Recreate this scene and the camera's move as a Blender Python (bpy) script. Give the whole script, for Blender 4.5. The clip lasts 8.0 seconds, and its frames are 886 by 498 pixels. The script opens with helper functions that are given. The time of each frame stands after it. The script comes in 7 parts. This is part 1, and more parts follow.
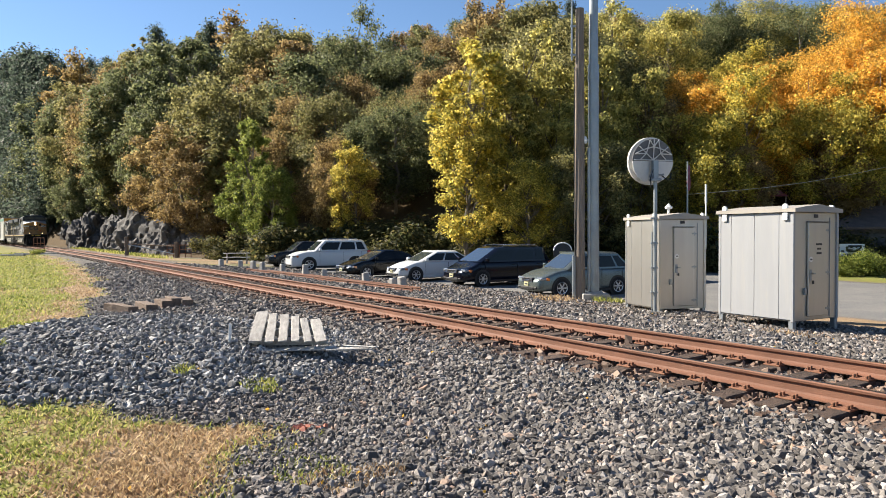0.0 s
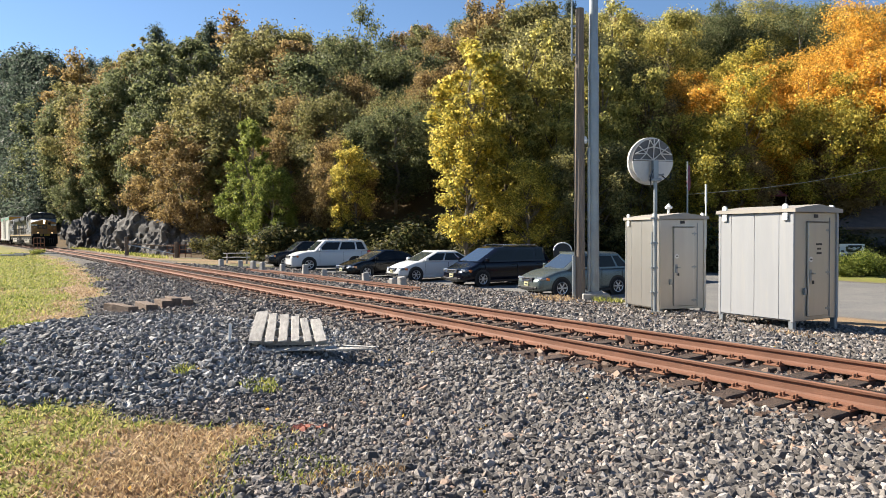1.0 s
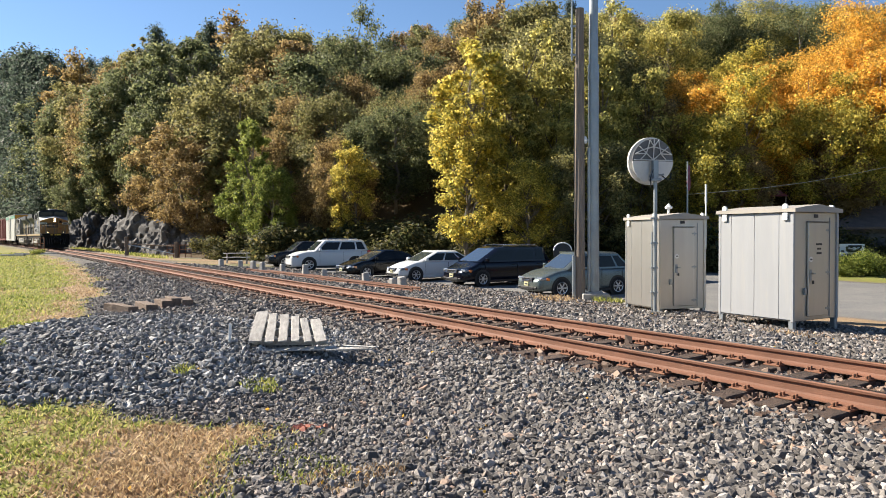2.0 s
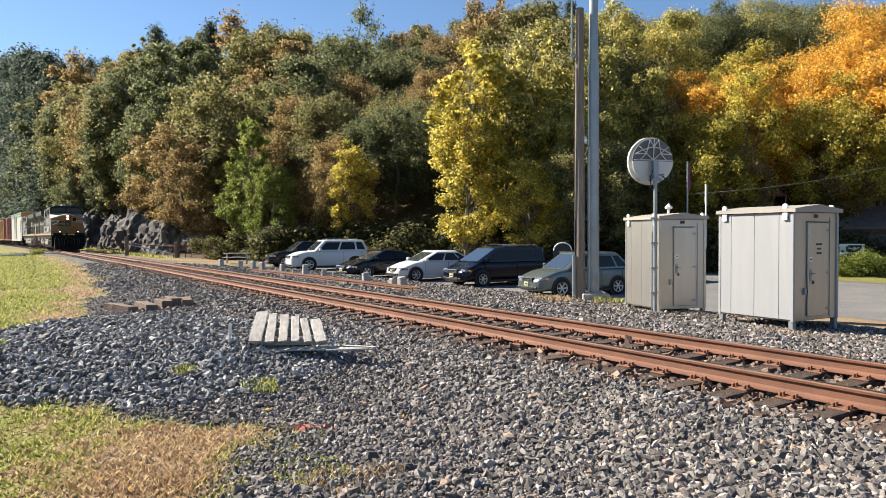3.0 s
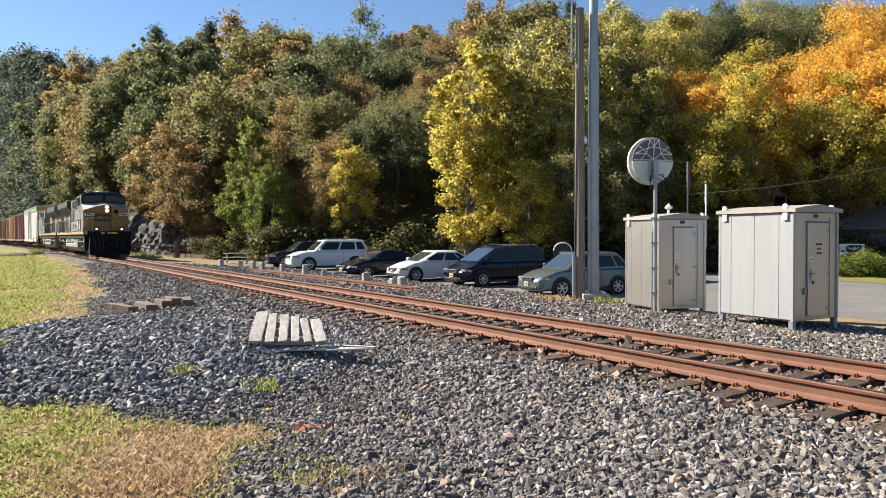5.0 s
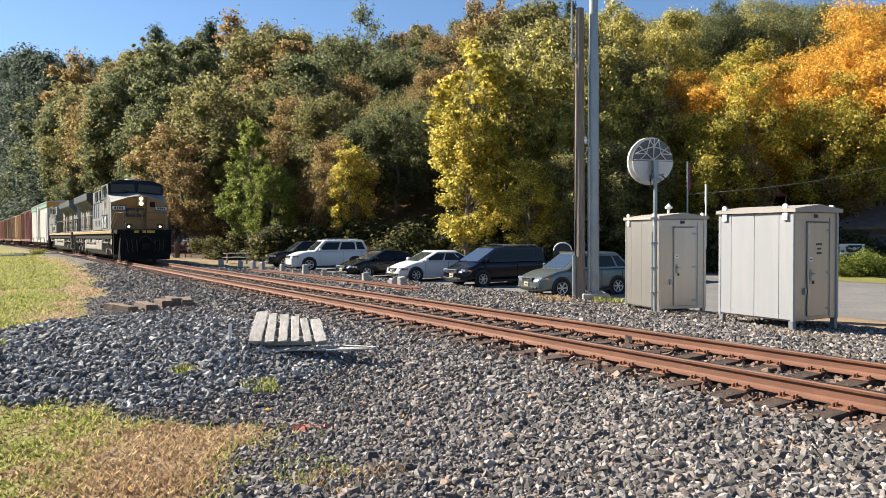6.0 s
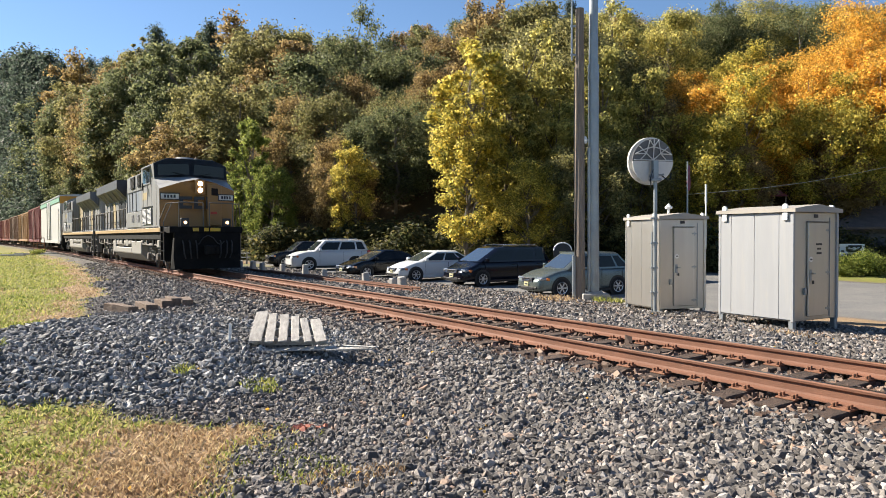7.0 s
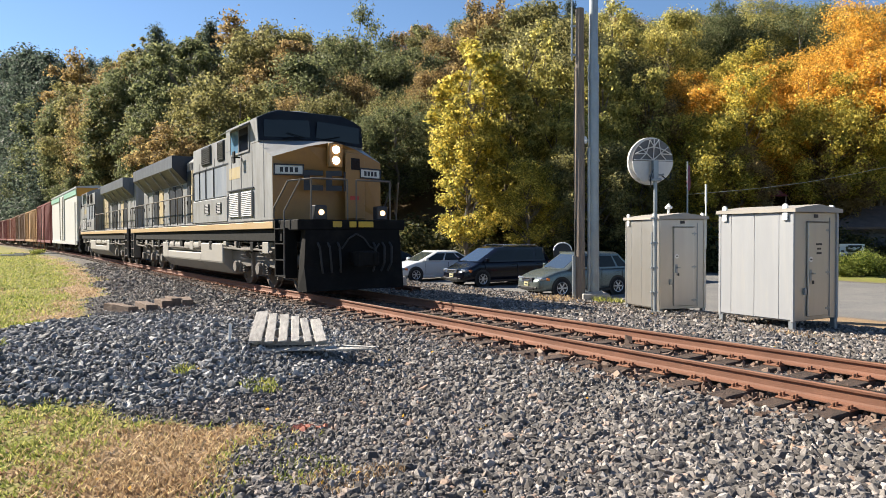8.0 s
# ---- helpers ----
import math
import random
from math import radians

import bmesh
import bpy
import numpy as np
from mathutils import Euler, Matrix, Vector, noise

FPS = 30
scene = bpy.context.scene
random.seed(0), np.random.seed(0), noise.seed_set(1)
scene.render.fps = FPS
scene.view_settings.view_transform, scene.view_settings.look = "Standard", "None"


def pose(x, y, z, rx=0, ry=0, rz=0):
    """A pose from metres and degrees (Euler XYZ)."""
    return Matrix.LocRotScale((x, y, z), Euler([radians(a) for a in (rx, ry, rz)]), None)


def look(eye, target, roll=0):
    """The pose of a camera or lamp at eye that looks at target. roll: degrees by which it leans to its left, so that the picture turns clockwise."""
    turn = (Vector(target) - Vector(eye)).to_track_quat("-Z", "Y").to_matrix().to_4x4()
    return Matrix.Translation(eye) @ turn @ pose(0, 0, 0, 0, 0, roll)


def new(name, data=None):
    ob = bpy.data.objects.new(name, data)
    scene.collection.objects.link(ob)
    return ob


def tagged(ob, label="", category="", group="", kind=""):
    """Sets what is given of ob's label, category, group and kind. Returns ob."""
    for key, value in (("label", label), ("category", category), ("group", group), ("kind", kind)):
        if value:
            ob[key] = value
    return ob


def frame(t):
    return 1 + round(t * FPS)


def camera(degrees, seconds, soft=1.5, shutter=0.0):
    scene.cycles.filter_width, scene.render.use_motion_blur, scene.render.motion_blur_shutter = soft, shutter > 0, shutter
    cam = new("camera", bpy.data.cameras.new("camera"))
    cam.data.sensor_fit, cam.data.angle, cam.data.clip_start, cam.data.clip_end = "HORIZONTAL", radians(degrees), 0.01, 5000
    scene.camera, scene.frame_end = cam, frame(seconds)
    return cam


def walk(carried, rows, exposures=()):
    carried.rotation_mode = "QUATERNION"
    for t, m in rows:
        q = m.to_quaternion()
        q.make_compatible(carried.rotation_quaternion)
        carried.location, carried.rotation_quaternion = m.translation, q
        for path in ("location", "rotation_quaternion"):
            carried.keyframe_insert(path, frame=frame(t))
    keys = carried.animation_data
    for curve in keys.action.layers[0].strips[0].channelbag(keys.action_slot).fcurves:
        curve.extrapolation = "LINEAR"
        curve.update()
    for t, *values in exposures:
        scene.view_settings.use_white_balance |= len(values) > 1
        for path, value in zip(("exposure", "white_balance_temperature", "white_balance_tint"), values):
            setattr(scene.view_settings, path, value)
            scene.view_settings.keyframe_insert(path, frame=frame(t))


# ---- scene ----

# ---------------------------------------------------------------- camera
EYE = (0.0, 0.0, 1.416)
cam = camera(66.73, 8.0, soft=0.6)
STAND = look(EYE, (0.0, 20.0, 1.416 - 20.0 * 0.02023), roll=-0.235)
walk(cam, [(0.0, STAND), (8.0, STAND)])

# ---------------------------------------------------------------- sky and sun
SUN_AZ = radians(-67)      # from +y, negative to the left
SUN_EL = radians(36)
world = bpy.data.worlds.new("sky")
scene.world = world
world.use_nodes = True
wn = world.node_tree
sky = wn.nodes.new("ShaderNodeTexSky")
sky.sky_type = "NISHITA"
sky.sun_disc = False
sky.sun_elevation = SUN_EL
sky.sun_rotation = SUN_AZ
sky.air_density, sky.dust_density, sky.ozone_density = 1.0, 0.1, 5.0
wn.links.new(sky.outputs[0], wn.nodes["Background"].inputs[0])
wn.nodes["Background"].inputs[1].default_value = 0.058
sun = new("sun", bpy.data.lights.new("sun", "SUN"))
sun.data.energy = 5.0
sun.data.angle = radians(0.55)
sun.data.color = (1.0, 0.91, 0.77)
to_sun = Vector((math.sin(SUN_AZ) * math.cos(SUN_EL), math.cos(SUN_AZ) * math.cos(SUN_EL), math.sin(SUN_EL)))
sun.matrix_world = look(to_sun * 100, (0, 0, 0))
scene.view_settings.exposure = 1.40


# ---------------------------------------------------------------- materials
def nd(nt, kind, **vals):
    n = nt.nodes.new("ShaderNode" + kind)
    for k, v in vals.items():
        n.inputs[k].default_value = v
    return n


def mixcol(nt, fac, a, b):
    m = nt.nodes.new("ShaderNodeMix")
    m.data_type = "RGBA"
    for sock, v in ((m.inputs[0], fac), (m.inputs[6], a), (m.inputs[7], b)):
        if isinstance(v, bpy.types.NodeSocket):
            nt.links.new(v, sock)
        elif isinstance(v, (int, float)):
            sock.default_value = v
        else:
            sock.default_value = (*v[:3], 1)
    return m.outputs[2]


def ramp(nt, src, stops):
    r = nt.nodes.new("ShaderNodeValToRGB")
    el = r.color_ramp.elements
    while len(el) < len(stops):
        el.new(0.5)
    for e, (pos, c) in zip(el, stops):
        e.position = pos
        e.color = (c, c, c, 1) if isinstance(c, (int, float)) else (*c, 1)
    nt.links.new(src, r.inputs[0])
    return r.outputs[0]


def tone(c, k):
    return tuple(min(1, max(0, v * k)) for v in c)


def mat(name, base, rough=0.6, metal=0.0, var=0.18, scale=3.0, fine=60.0, bump=0.15, dirt=None, dirt_amount=0.5,
        dirt_scale=1.5, coat=0.0, stretch=(1, 1, 1), rand=0.0, glow=None, glow_k=0.0, spec=0.5):
    m = bpy.data.materials.new(name)
    m.use_nodes = True
    nt = m.node_tree
    b = nt.nodes["Principled BSDF"]
    tc = nt.nodes.new("ShaderNodeTexCoord")
    mp = nt.nodes.new("ShaderNodeMapping")
    mp.inputs["Scale"].default_value = stretch
    nt.links.new(tc.outputs["Object"], mp.inputs[0])
    big = nd(nt, "TexNoise", Scale=scale, Detail=4.0, Roughness=0.6)
    small = nd(nt, "TexNoise", Scale=fine, Detail=3.0, Roughness=0.7)
    for n in (big, small):
        nt.links.new(mp.outputs[0], n.inputs["Vector"])
    c1 = mixcol(nt, ramp(nt, big.outputs["Fac"], [(0.3, 0.0), (0.7, 1.0)]), tone(base, 1 - var), tone(base, 1 + var))
    c2 = mixcol(nt, ramp(nt, small.outputs["Fac"], [(0.35, 0.0), (0.7, 1.0)]), tone(base, 1 - var * 1.3), c1)
    col = mixcol(nt, 0.6, c1, c2)
    if dirt:
        dn = nd(nt, "TexNoise", Scale=dirt_scale, Detail=6.0, Roughness=0.7)
        nt.links.new(mp.outputs[0], dn.inputs["Vector"])
        col = mixcol(nt, ramp(nt, dn.outputs["Fac"], [(0.62 - 0.35 * dirt_amount, 0.0), (0.8, 0.9 * min(1, dirt_amount + 0.3))]), col, dirt)
    if rand:
        oi = nt.nodes.new("ShaderNodeObjectInfo")
        col = mixcol(nt, ramp(nt, oi.outputs["Random"], [(0.0, 0.0), (1.0, rand)]), col, tone(base, 0.35))
    nt.links.new(col, b.inputs["Base Color"])
    rr = ramp(nt, small.outputs["Fac"], [(0.2, max(0.02, rough - 0.1)), (0.8, min(1, rough + 0.1))])
    nt.links.new(rr, b.inputs["Roughness"])
    b.inputs["Metallic"].default_value = metal
    b.inputs["Coat Weight"].default_value = coat
    b.inputs["Coat Roughness"].default_value = 0.05
    b.inputs["Specular IOR Level"].default_value = spec
    if glow:
        b.inputs["Emission Color"].default_value = (*glow, 1)
        b.inputs["Emission Strength"].default_value = glow_k
    if bump:
        bp = nd(nt, "Bump", Strength=bump, Distance=0.02)
        nt.links.new(small.outputs["Fac"], bp.inputs["Height"])
        nt.links.new(bp.outputs[0], b.inputs["Normal"])
    return m


def leaf_mat(name, cols, shift=0.35, lit=0.48):
    """Leaves: three tones, one for each leaf by chance, a little different from tree to tree, lit through."""
    m = bpy.data.materials.new(name)
    m.use_nodes = True
    nt = m.node_tree
    b = nt.nodes["Principled BSDF"]
    g = nt.nodes.new("ShaderNodeNewGeometry")
    oi = nt.nodes.new("ShaderNodeObjectInfo")
    # End tones pushed darker and brighter: light-and-shade speckle painted into the leaf colours.
    col = ramp(nt, g.outputs["Random Per Island"], [(0.0, tone(cols[0], 0.55)), (0.3, cols[0]), (0.6, cols[1]), (1.0, tone(cols[2], 1.25))])
    tc = nt.nodes.new("ShaderNodeTexCoord")
    big = nd(nt, "TexNoise", Scale=0.45, Detail=2.0)
    nt.links.new(tc.outputs["Object"], big.inputs["Vector"])
    col = mixcol(nt, ramp(nt, big.outputs["Fac"], [(0.4, 0.0), (0.65, 0.35)]), col, cols[2])
    col = mixcol(nt, ramp(nt, oi.outputs["Random"], [(0.0, 0.0), (1.0, shift)]), col, cols[0])
    nt.links.new(col, b.inputs["Base Color"])
    b.inputs["Roughness"].default_value = 0.62
    b.inputs["Specular IOR Level"].default_value = 0.22
    tr = nt.nodes.new("ShaderNodeBsdfTranslucent")
    hs = nd(nt, "HueSaturation", Value=1.7, Saturation=0.95)
    nt.links.new(col, hs.inputs["Color"])
    nt.links.new(hs.outputs[0], tr.inputs["Color"])
    mx = nt.nodes.new("ShaderNodeMixShader")
    mx.inputs[0].default_value = lit
    nt.links.new(b.outputs[0], mx.inputs[1])
    nt.links.new(tr.outputs[0], mx.inputs[2])
    nt.links.new(mx.outputs[0], nt.nodes["Material Output"].inputs[0])
    return m


def island_mat(name, stops, rough=0.85, bump=0.4, fine=90.0):
    """One tone for each loose piece of a mesh, with grain."""
    m = bpy.data.materials.new(name)
    m.use_nodes = True
    nt = m.node_tree
    b = nt.nodes["Principled BSDF"]
    g = nt.nodes.new("ShaderNodeNewGeometry")
    col = ramp(nt, g.outputs["Random Per Island"], stops)
    tc = nt.nodes.new("ShaderNodeTexCoord")
    n = nd(nt, "TexNoise", Scale=fine, Detail=4.0, Roughness=0.7)
    nt.links.new(tc.outputs["Object"], n.inputs["Vector"])
    dark = mixcol(nt, 0.45, col, (0.05, 0.045, 0.04))
    nt.links.new(mixcol(nt, ramp(nt, n.outputs["Fac"], [(0.35, 0.0), (0.62, 1.0)]), dark, col), b.inputs["Base Color"])
    b.inputs["Roughness"].default_value = rough
    bp = nd(nt, "Bump", Strength=bump, Distance=0.01)
    nt.links.new(n.outputs["Fac"], bp.inputs["Height"])
    nt.links.new(bp.outputs[0], b.inputs["Normal"])
    return m


def ground_mat():
    """Grass, dry grass, gravel, worn asphalt and leaf litter, by the cover that the sheet carries, frayed by noise."""
    m = bpy.data.materials.new("ground_cover")
    m.use_nodes = True
    nt = m.node_tree
    b = nt.nodes["Principled BSDF"]
    tc = nt.nodes.new("ShaderNodeTexCoord")
    geo = tc.outputs["Object"]

    def noise_at(scale, detail=5.0):
        n = nd(nt, "TexNoise", Scale=scale, Detail=detail, Roughness=0.65)
        nt.links.new(geo, n.inputs["Vector"])
        return n.outputs["Fac"]

    vo = nd(nt, "TexVoronoi", Scale=22.0)
    nt.links.new(geo, vo.inputs["Vector"])
    fine, mid, wide = noise_at(45.0), noise_at(5.0), noise_at(0.6)
    gravel = ramp(nt, vo.outputs["Color"], [(0.0, (0.10, 0.095, 0.09)), (0.5, (0.20, 0.19, 0.18)), (1.0, (0.36, 0.34, 0.32))])
    # Shade in the gaps between stones is put into the gravel colour.
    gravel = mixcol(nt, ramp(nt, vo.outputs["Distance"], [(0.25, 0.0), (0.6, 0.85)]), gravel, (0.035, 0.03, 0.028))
    gravel = mixcol(nt, ramp(nt, wide, [(0.4, 0.0), (0.7, 0.35)]), gravel, (0.17, 0.14, 0.11))
    grass = mixcol(nt, ramp(nt, fine, [(0.35, 0.0), (0.65, 1.0)]), (0.10, 0.12, 0.022), (0.22, 0.24, 0.045))
    grass = mixcol(nt, ramp(nt, mid, [(0.42, 0.0), (0.64, 0.85)]), grass, (0.20, 0.15, 0.07))
    dry = mixcol(nt, ramp(nt, fine, [(0.35, 0.0), (0.65, 1.0)]), (0.17, 0.115, 0.07), (0.34, 0.24, 0.14))
    tarmac = mixcol(nt, ramp(nt, fine, [(0.3, 0.0), (0.7, 1.0)]), (0.10, 0.10, 0.10), (0.20, 0.195, 0.19))
    tarmac = mixcol(nt, ramp(nt, wide, [(0.4, 0.0), (0.65, 0.5)]), tarmac, (0.24, 0.225, 0.20))
    litter = mixcol(nt, ramp(nt, fine, [(0.35, 0.0), (0.65, 1.0)]), (0.035, 0.024, 0.012), (0.11, 0.07, 0.03))
    at = nt.nodes.new("ShaderNodeAttribute")
    at.attribute_name = "cover"
    sep = nt.nodes.new("ShaderNodeSeparateColor")
    nt.links.new(at.outputs["Color"], sep.inputs[0])

    def frayed(src, amount=0.5):
        ad = nt.nodes.new("ShaderNodeMath")
        ad.operation = "MULTIPLY_ADD"
        nt.links.new(mid, ad.inputs[0])
        ad.inputs[1].default_value = amount
        nt.links.new(src, ad.inputs[2])
        return ramp(nt, ad.outputs[0], [(0.25 + amount * 0.5, 0.0), (0.72 + amount * 0.5 - 0.1, 1.0)])

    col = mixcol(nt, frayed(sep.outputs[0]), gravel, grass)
    col = mixcol(nt, frayed(sep.outputs[1]), col, dry)
    col = mixcol(nt, frayed(sep.outputs[2], 0.3), col, tarmac)
    col = mixcol(nt, frayed(at.outputs["Alpha"], 0.3), col, litter)
    nt.links.new(col, b.inputs["Base Color"])
    b.inputs["Roughness"].default_value = 0.95
    b.inputs["Specular IOR Level"].default_value = 0.2
    bp = nd(nt, "Bump", Strength=0.7, Distance=0.03)
    nt.links.new(vo.outputs["Distance"], bp.inputs["Height"])
    bp.invert = True
    nt.links.new(bp.outputs[0], b.inputs["Normal"])
    return m


M_GROUND = ground_mat()
M_STONE = island_mat("crushed_stone", [(0.0, (0.055, 0.048, 0.044)), (0.35, (0.128, 0.113, 0.102)), (0.7, (0.215, 0.191, 0.172)),
                                       (0.93, (0.43, 0.39, 0.355)), (1.0, (0.34, 0.22, 0.15))])
M_DARKSTONE = island_mat("dark_stone", [(0.0, (0.065, 0.063, 0.062)), (0.5, (0.185, 0.180, 0.176)), (0.85, (0.35, 0.34, 0.33)), (1.0, (0.62, 0.60, 0.57))], 0.8)
M_RUSTSTONE = island_mat("rust_stained_stone", [(0.0, (0.08, 0.048, 0.033)), (0.6, (0.19, 0.115, 0.078)), (1.0, (0.33, 0.24, 0.18))])
M_GRASS = leaf_mat("grass_blades", [(0.12, 0.16, 0.026), (0.25, 0.28, 0.05), (0.41, 0.37, 0.12)], 0.0, 0.3)
M_DRYGRASS = leaf_mat("dry_grass_blades", [(0.20, 0.115, 0.065), (0.35, 0.23, 0.125), (0.52, 0.40, 0.22)], 0.0, 0.25)
M_RAIL = mat("rail_rust", (0.19, 0.083, 0.048), 0.75, 0.0, 0.25, 2.0, 70.0, 0.3, dirt=(0.17, 0.07, 0.04), dirt_amount=0.4)
M_RAILTOP = mat("rail_running_band", (0.045, 0.04, 0.038), 0.32, 0.7, 0.2, 2.0, 50.0, 0.05)
M_TIE = mat("creosoted_timber", (0.075, 0.05, 0.037), 0.9, 0.0, 0.35, 3.0, 30.0, 0.6, dirt=(0.17, 0.10, 0.065), dirt_amount=0.5, stretch=(6, 1, 1), rand=0.5)
M_PLATE = mat("rusty_plate", (0.26, 0.115, 0.062), 0.85, 0.0, 0.3, 6.0, 60.0, 0.4, dirt=(0.08, 0.04, 0.03))


# ---------------------------------------------------------------- building helpers
def link(name, bm, material, smooth=False):
    me = bpy.data.meshes.new(name)
    bm.to_mesh(me)
    bm.free()
    for m in (material if isinstance(material, (list, tuple)) else [material]):
        me.materials.append(m)
    if smooth:
        me.shade_smooth()
    return new(name, me)


def part(name, bm, material, parent, label="", smooth=False):
    ob = link(name, bm, material, smooth)
    ob.parent = parent
    return tagged(ob, label)


def mesh_from(name, verts, faces, materials, smooth=False):
    me = bpy.data.meshes.new(name)
    me.from_pydata(verts if isinstance(verts, list) else verts.tolist(), [], faces if isinstance(faces, list) else faces.tolist())
    for m in (materials if isinstance(materials, (list, tuple)) else [materials]):
        me.materials.append(m)
    if smooth:
        me.shade_smooth()
    return me


def box(bm, x0, x1, y0, y1, z0, z1, bev=0.0, m=None):
    """A box between two corners, with bevelled edges, turned by m."""
    r = bmesh.ops.create_cube(bm, size=1.0)
    vs = r["verts"]
    for v in vs:
        v.co = Vector(((x0 + x1) / 2 + v.co.x * (x1 - x0), (y0 + y1) / 2 + v.co.y * (y1 - y0), (z0 + z1) / 2 + v.co.z * (z1 - z0)))
    if bev:
        es = list({e for v in vs for e in v.link_edges})
        r = bmesh.ops.bevel(bm, geom=es, offset=bev, segments=1, affect="EDGES", profile=0.5)
        vs = list({v for f in r["faces"] for v in f.verts} | {v for v in vs if v.is_valid})
    if m is not None:
        bmesh.ops.transform(bm, matrix=m, verts=vs)
    return bm


def tube(bm, a, b, r0, r1=None, seg=10, caps=True):
    """A straight tapered tube from a to b."""
    a, b = Vector(a), Vector(b)
    d = b - a
    m = Matrix.Translation((a + b) / 2) @ d.to_track_quat("Z", "Y").to_matrix().to_4x4()
    bmesh.ops.create_cone(bm, cap_ends=caps, segments=seg, radius1=r0, radius2=r0 if r1 is None else r1, depth=d.length, matrix=m)
    return bm


def poly_tube(bm, pts, r, seg=6):
    for a, b in zip(pts[:-1], pts[1:]):
        tube(bm, a, b, r, r, seg)
    return bm


def prism(bm, outline, axis, a0, a1):
    """An outline of (u, v) drawn out along an axis from a0 to a1. axis 'x': (y, z); 'y': (x, z); 'z': (x, y)."""
    def at(u, v, a):
        return {"x": (a, u, v), "y": (u, a, v), "z": (u, v, a)}[axis]
    lo = [bm.verts.new(at(u, v, a0)) for u, v in outline]
    hi = [bm.verts.new(at(u, v, a1)) for u, v in outline]
    n = len(outline)
    fs = [bm.faces.new(lo[::-1]), bm.faces.new(hi)]
    for i in range(n):
        fs.append(bm.faces.new((lo[i], lo[(i + 1) % n], hi[(i + 1) % n], hi[i])))
    bmesh.ops.recalc_face_normals(bm, faces=fs)
    return fs


def loft(bm, rings, close_ends=True, closed=True):
    """Skin over rings of the same number of points."""
    vs = [[bm.verts.new(p) for p in ring] for ring in rings]
    fs = []
    n = len(vs[0])
    for a, b in zip(vs[:-1], vs[1:]):
        for i in range(n if closed else n - 1):
            fs.append(bm.faces.new((a[i], a[(i + 1) % n], b[(i + 1) % n], b[i])))
    if close_ends and closed:
        fs.append(bm.faces.new(vs[0][::-1]))
        fs.append(bm.faces.new(vs[-1]))
    bmesh.ops.recalc_face_normals(bm, faces=fs)
    return fs


def lathe(bm, prof, seg=20, m=None):
    """A turned body: (radius, z) from bottom to top."""
    rings = [[(r * math.cos(2 * math.pi * i / seg), r * math.sin(2 * math.pi * i / seg), z) for i in range(seg)] for r, z in prof]
    if m is not None:
        rings = [[m @ Vector(p) for p in ring] for ring in rings]
    return loft(bm, rings)


def B():
    return bmesh.new()


def thing(name, label, category, m=None, group="", kind=""):
    ob = new(name)
    if m is not None:
        ob.matrix_basis = m
    return tagged(ob, label, category, group, kind)


# ---------------------------------------------------------------- the line of the track
TH, L0 = 0.59878, 7.338
DIR = Vector((-math.sin(TH), math.cos(TH)))     # along the track, away
NRM = Vector((math.cos(TH), math.sin(TH)))      # across it, away
_s = np.arange(-40.0, 420.0, 0.25)
_a = TH - 0.0001 * np.clip(_s, 0, 400) + 0.00051 * np.maximum(_s - 40, 0) + 0.0009 * np.maximum(_s - 210, 0)
_i0 = int(40 / 0.25)
_x = np.concatenate([[0], np.cumsum(-np.sin((_a[1:] + _a[:-1]) / 2) * 0.25)])
_y = np.concatenate([[0], np.cumsum(np.cos((_a[1:] + _a[:-1]) / 2) * 0.25)])
_x += L0 * math.cos(TH) - _x[_i0]
_y += L0 * math.sin(TH) - _y[_i0]
_c = _x * NRM.x + _y * NRM.y - L0               # drift of the line from the straight
_u = _x * DIR.x + _y * DIR.y


def on_track(s, lat=0.0):
    a = np.interp(s, _s, _a)
    return (float(np.interp(s, _s, _x) + lat * math.cos(a)), float(np.interp(s, _s, _y) + lat * math.sin(a)), float(a))


def track_xy(x, y):
    """Distance along the track and across it (away is positive)."""
    u = x * DIR.x + y * DIR.y
    return u, x * NRM.x + y * NRM.y - L0 - np.interp(u, _u, _c)


def place(s, lat):
    """x, y of a spot by its distance along and across the straight line of the track."""
    return DIR.x * s + NRM.x * (L0 + lat), DIR.y * s + NRM.y * (L0 + lat)


def sstep(a, b, v):
    t = np.clip((v - a) / (b - a), 0, 1)
    return t * t * (3 - 2 * t)


def edge_of_wood(s):
    """How far across from the track the wood begins, on the far side."""
    return np.interp(s, [-60, -10, 8, 18, 26, 41, 60, 80, 130, 400], [75, 60, 50, 40, 28, 18, 10, 8.0, 6.0, 6.0])


def mound(x, y):
    """Low heap of ballast left beside the line."""
    d = ((x + 5.0) / 3.1) ** 2 + ((y - 9.6) / 3.0) ** 2
    return 0.44 * np.exp(-d * d * 0.9)


def wobble(x, y):
    return (np.sin(x * 1.3 + 0.4 * y) * np.cos(y * 1.1 - 0.7 * x) * 0.5 + np.sin(x * 3.1 + 1.7) * np.sin(y * 2.7 + 0.3) * 0.25)


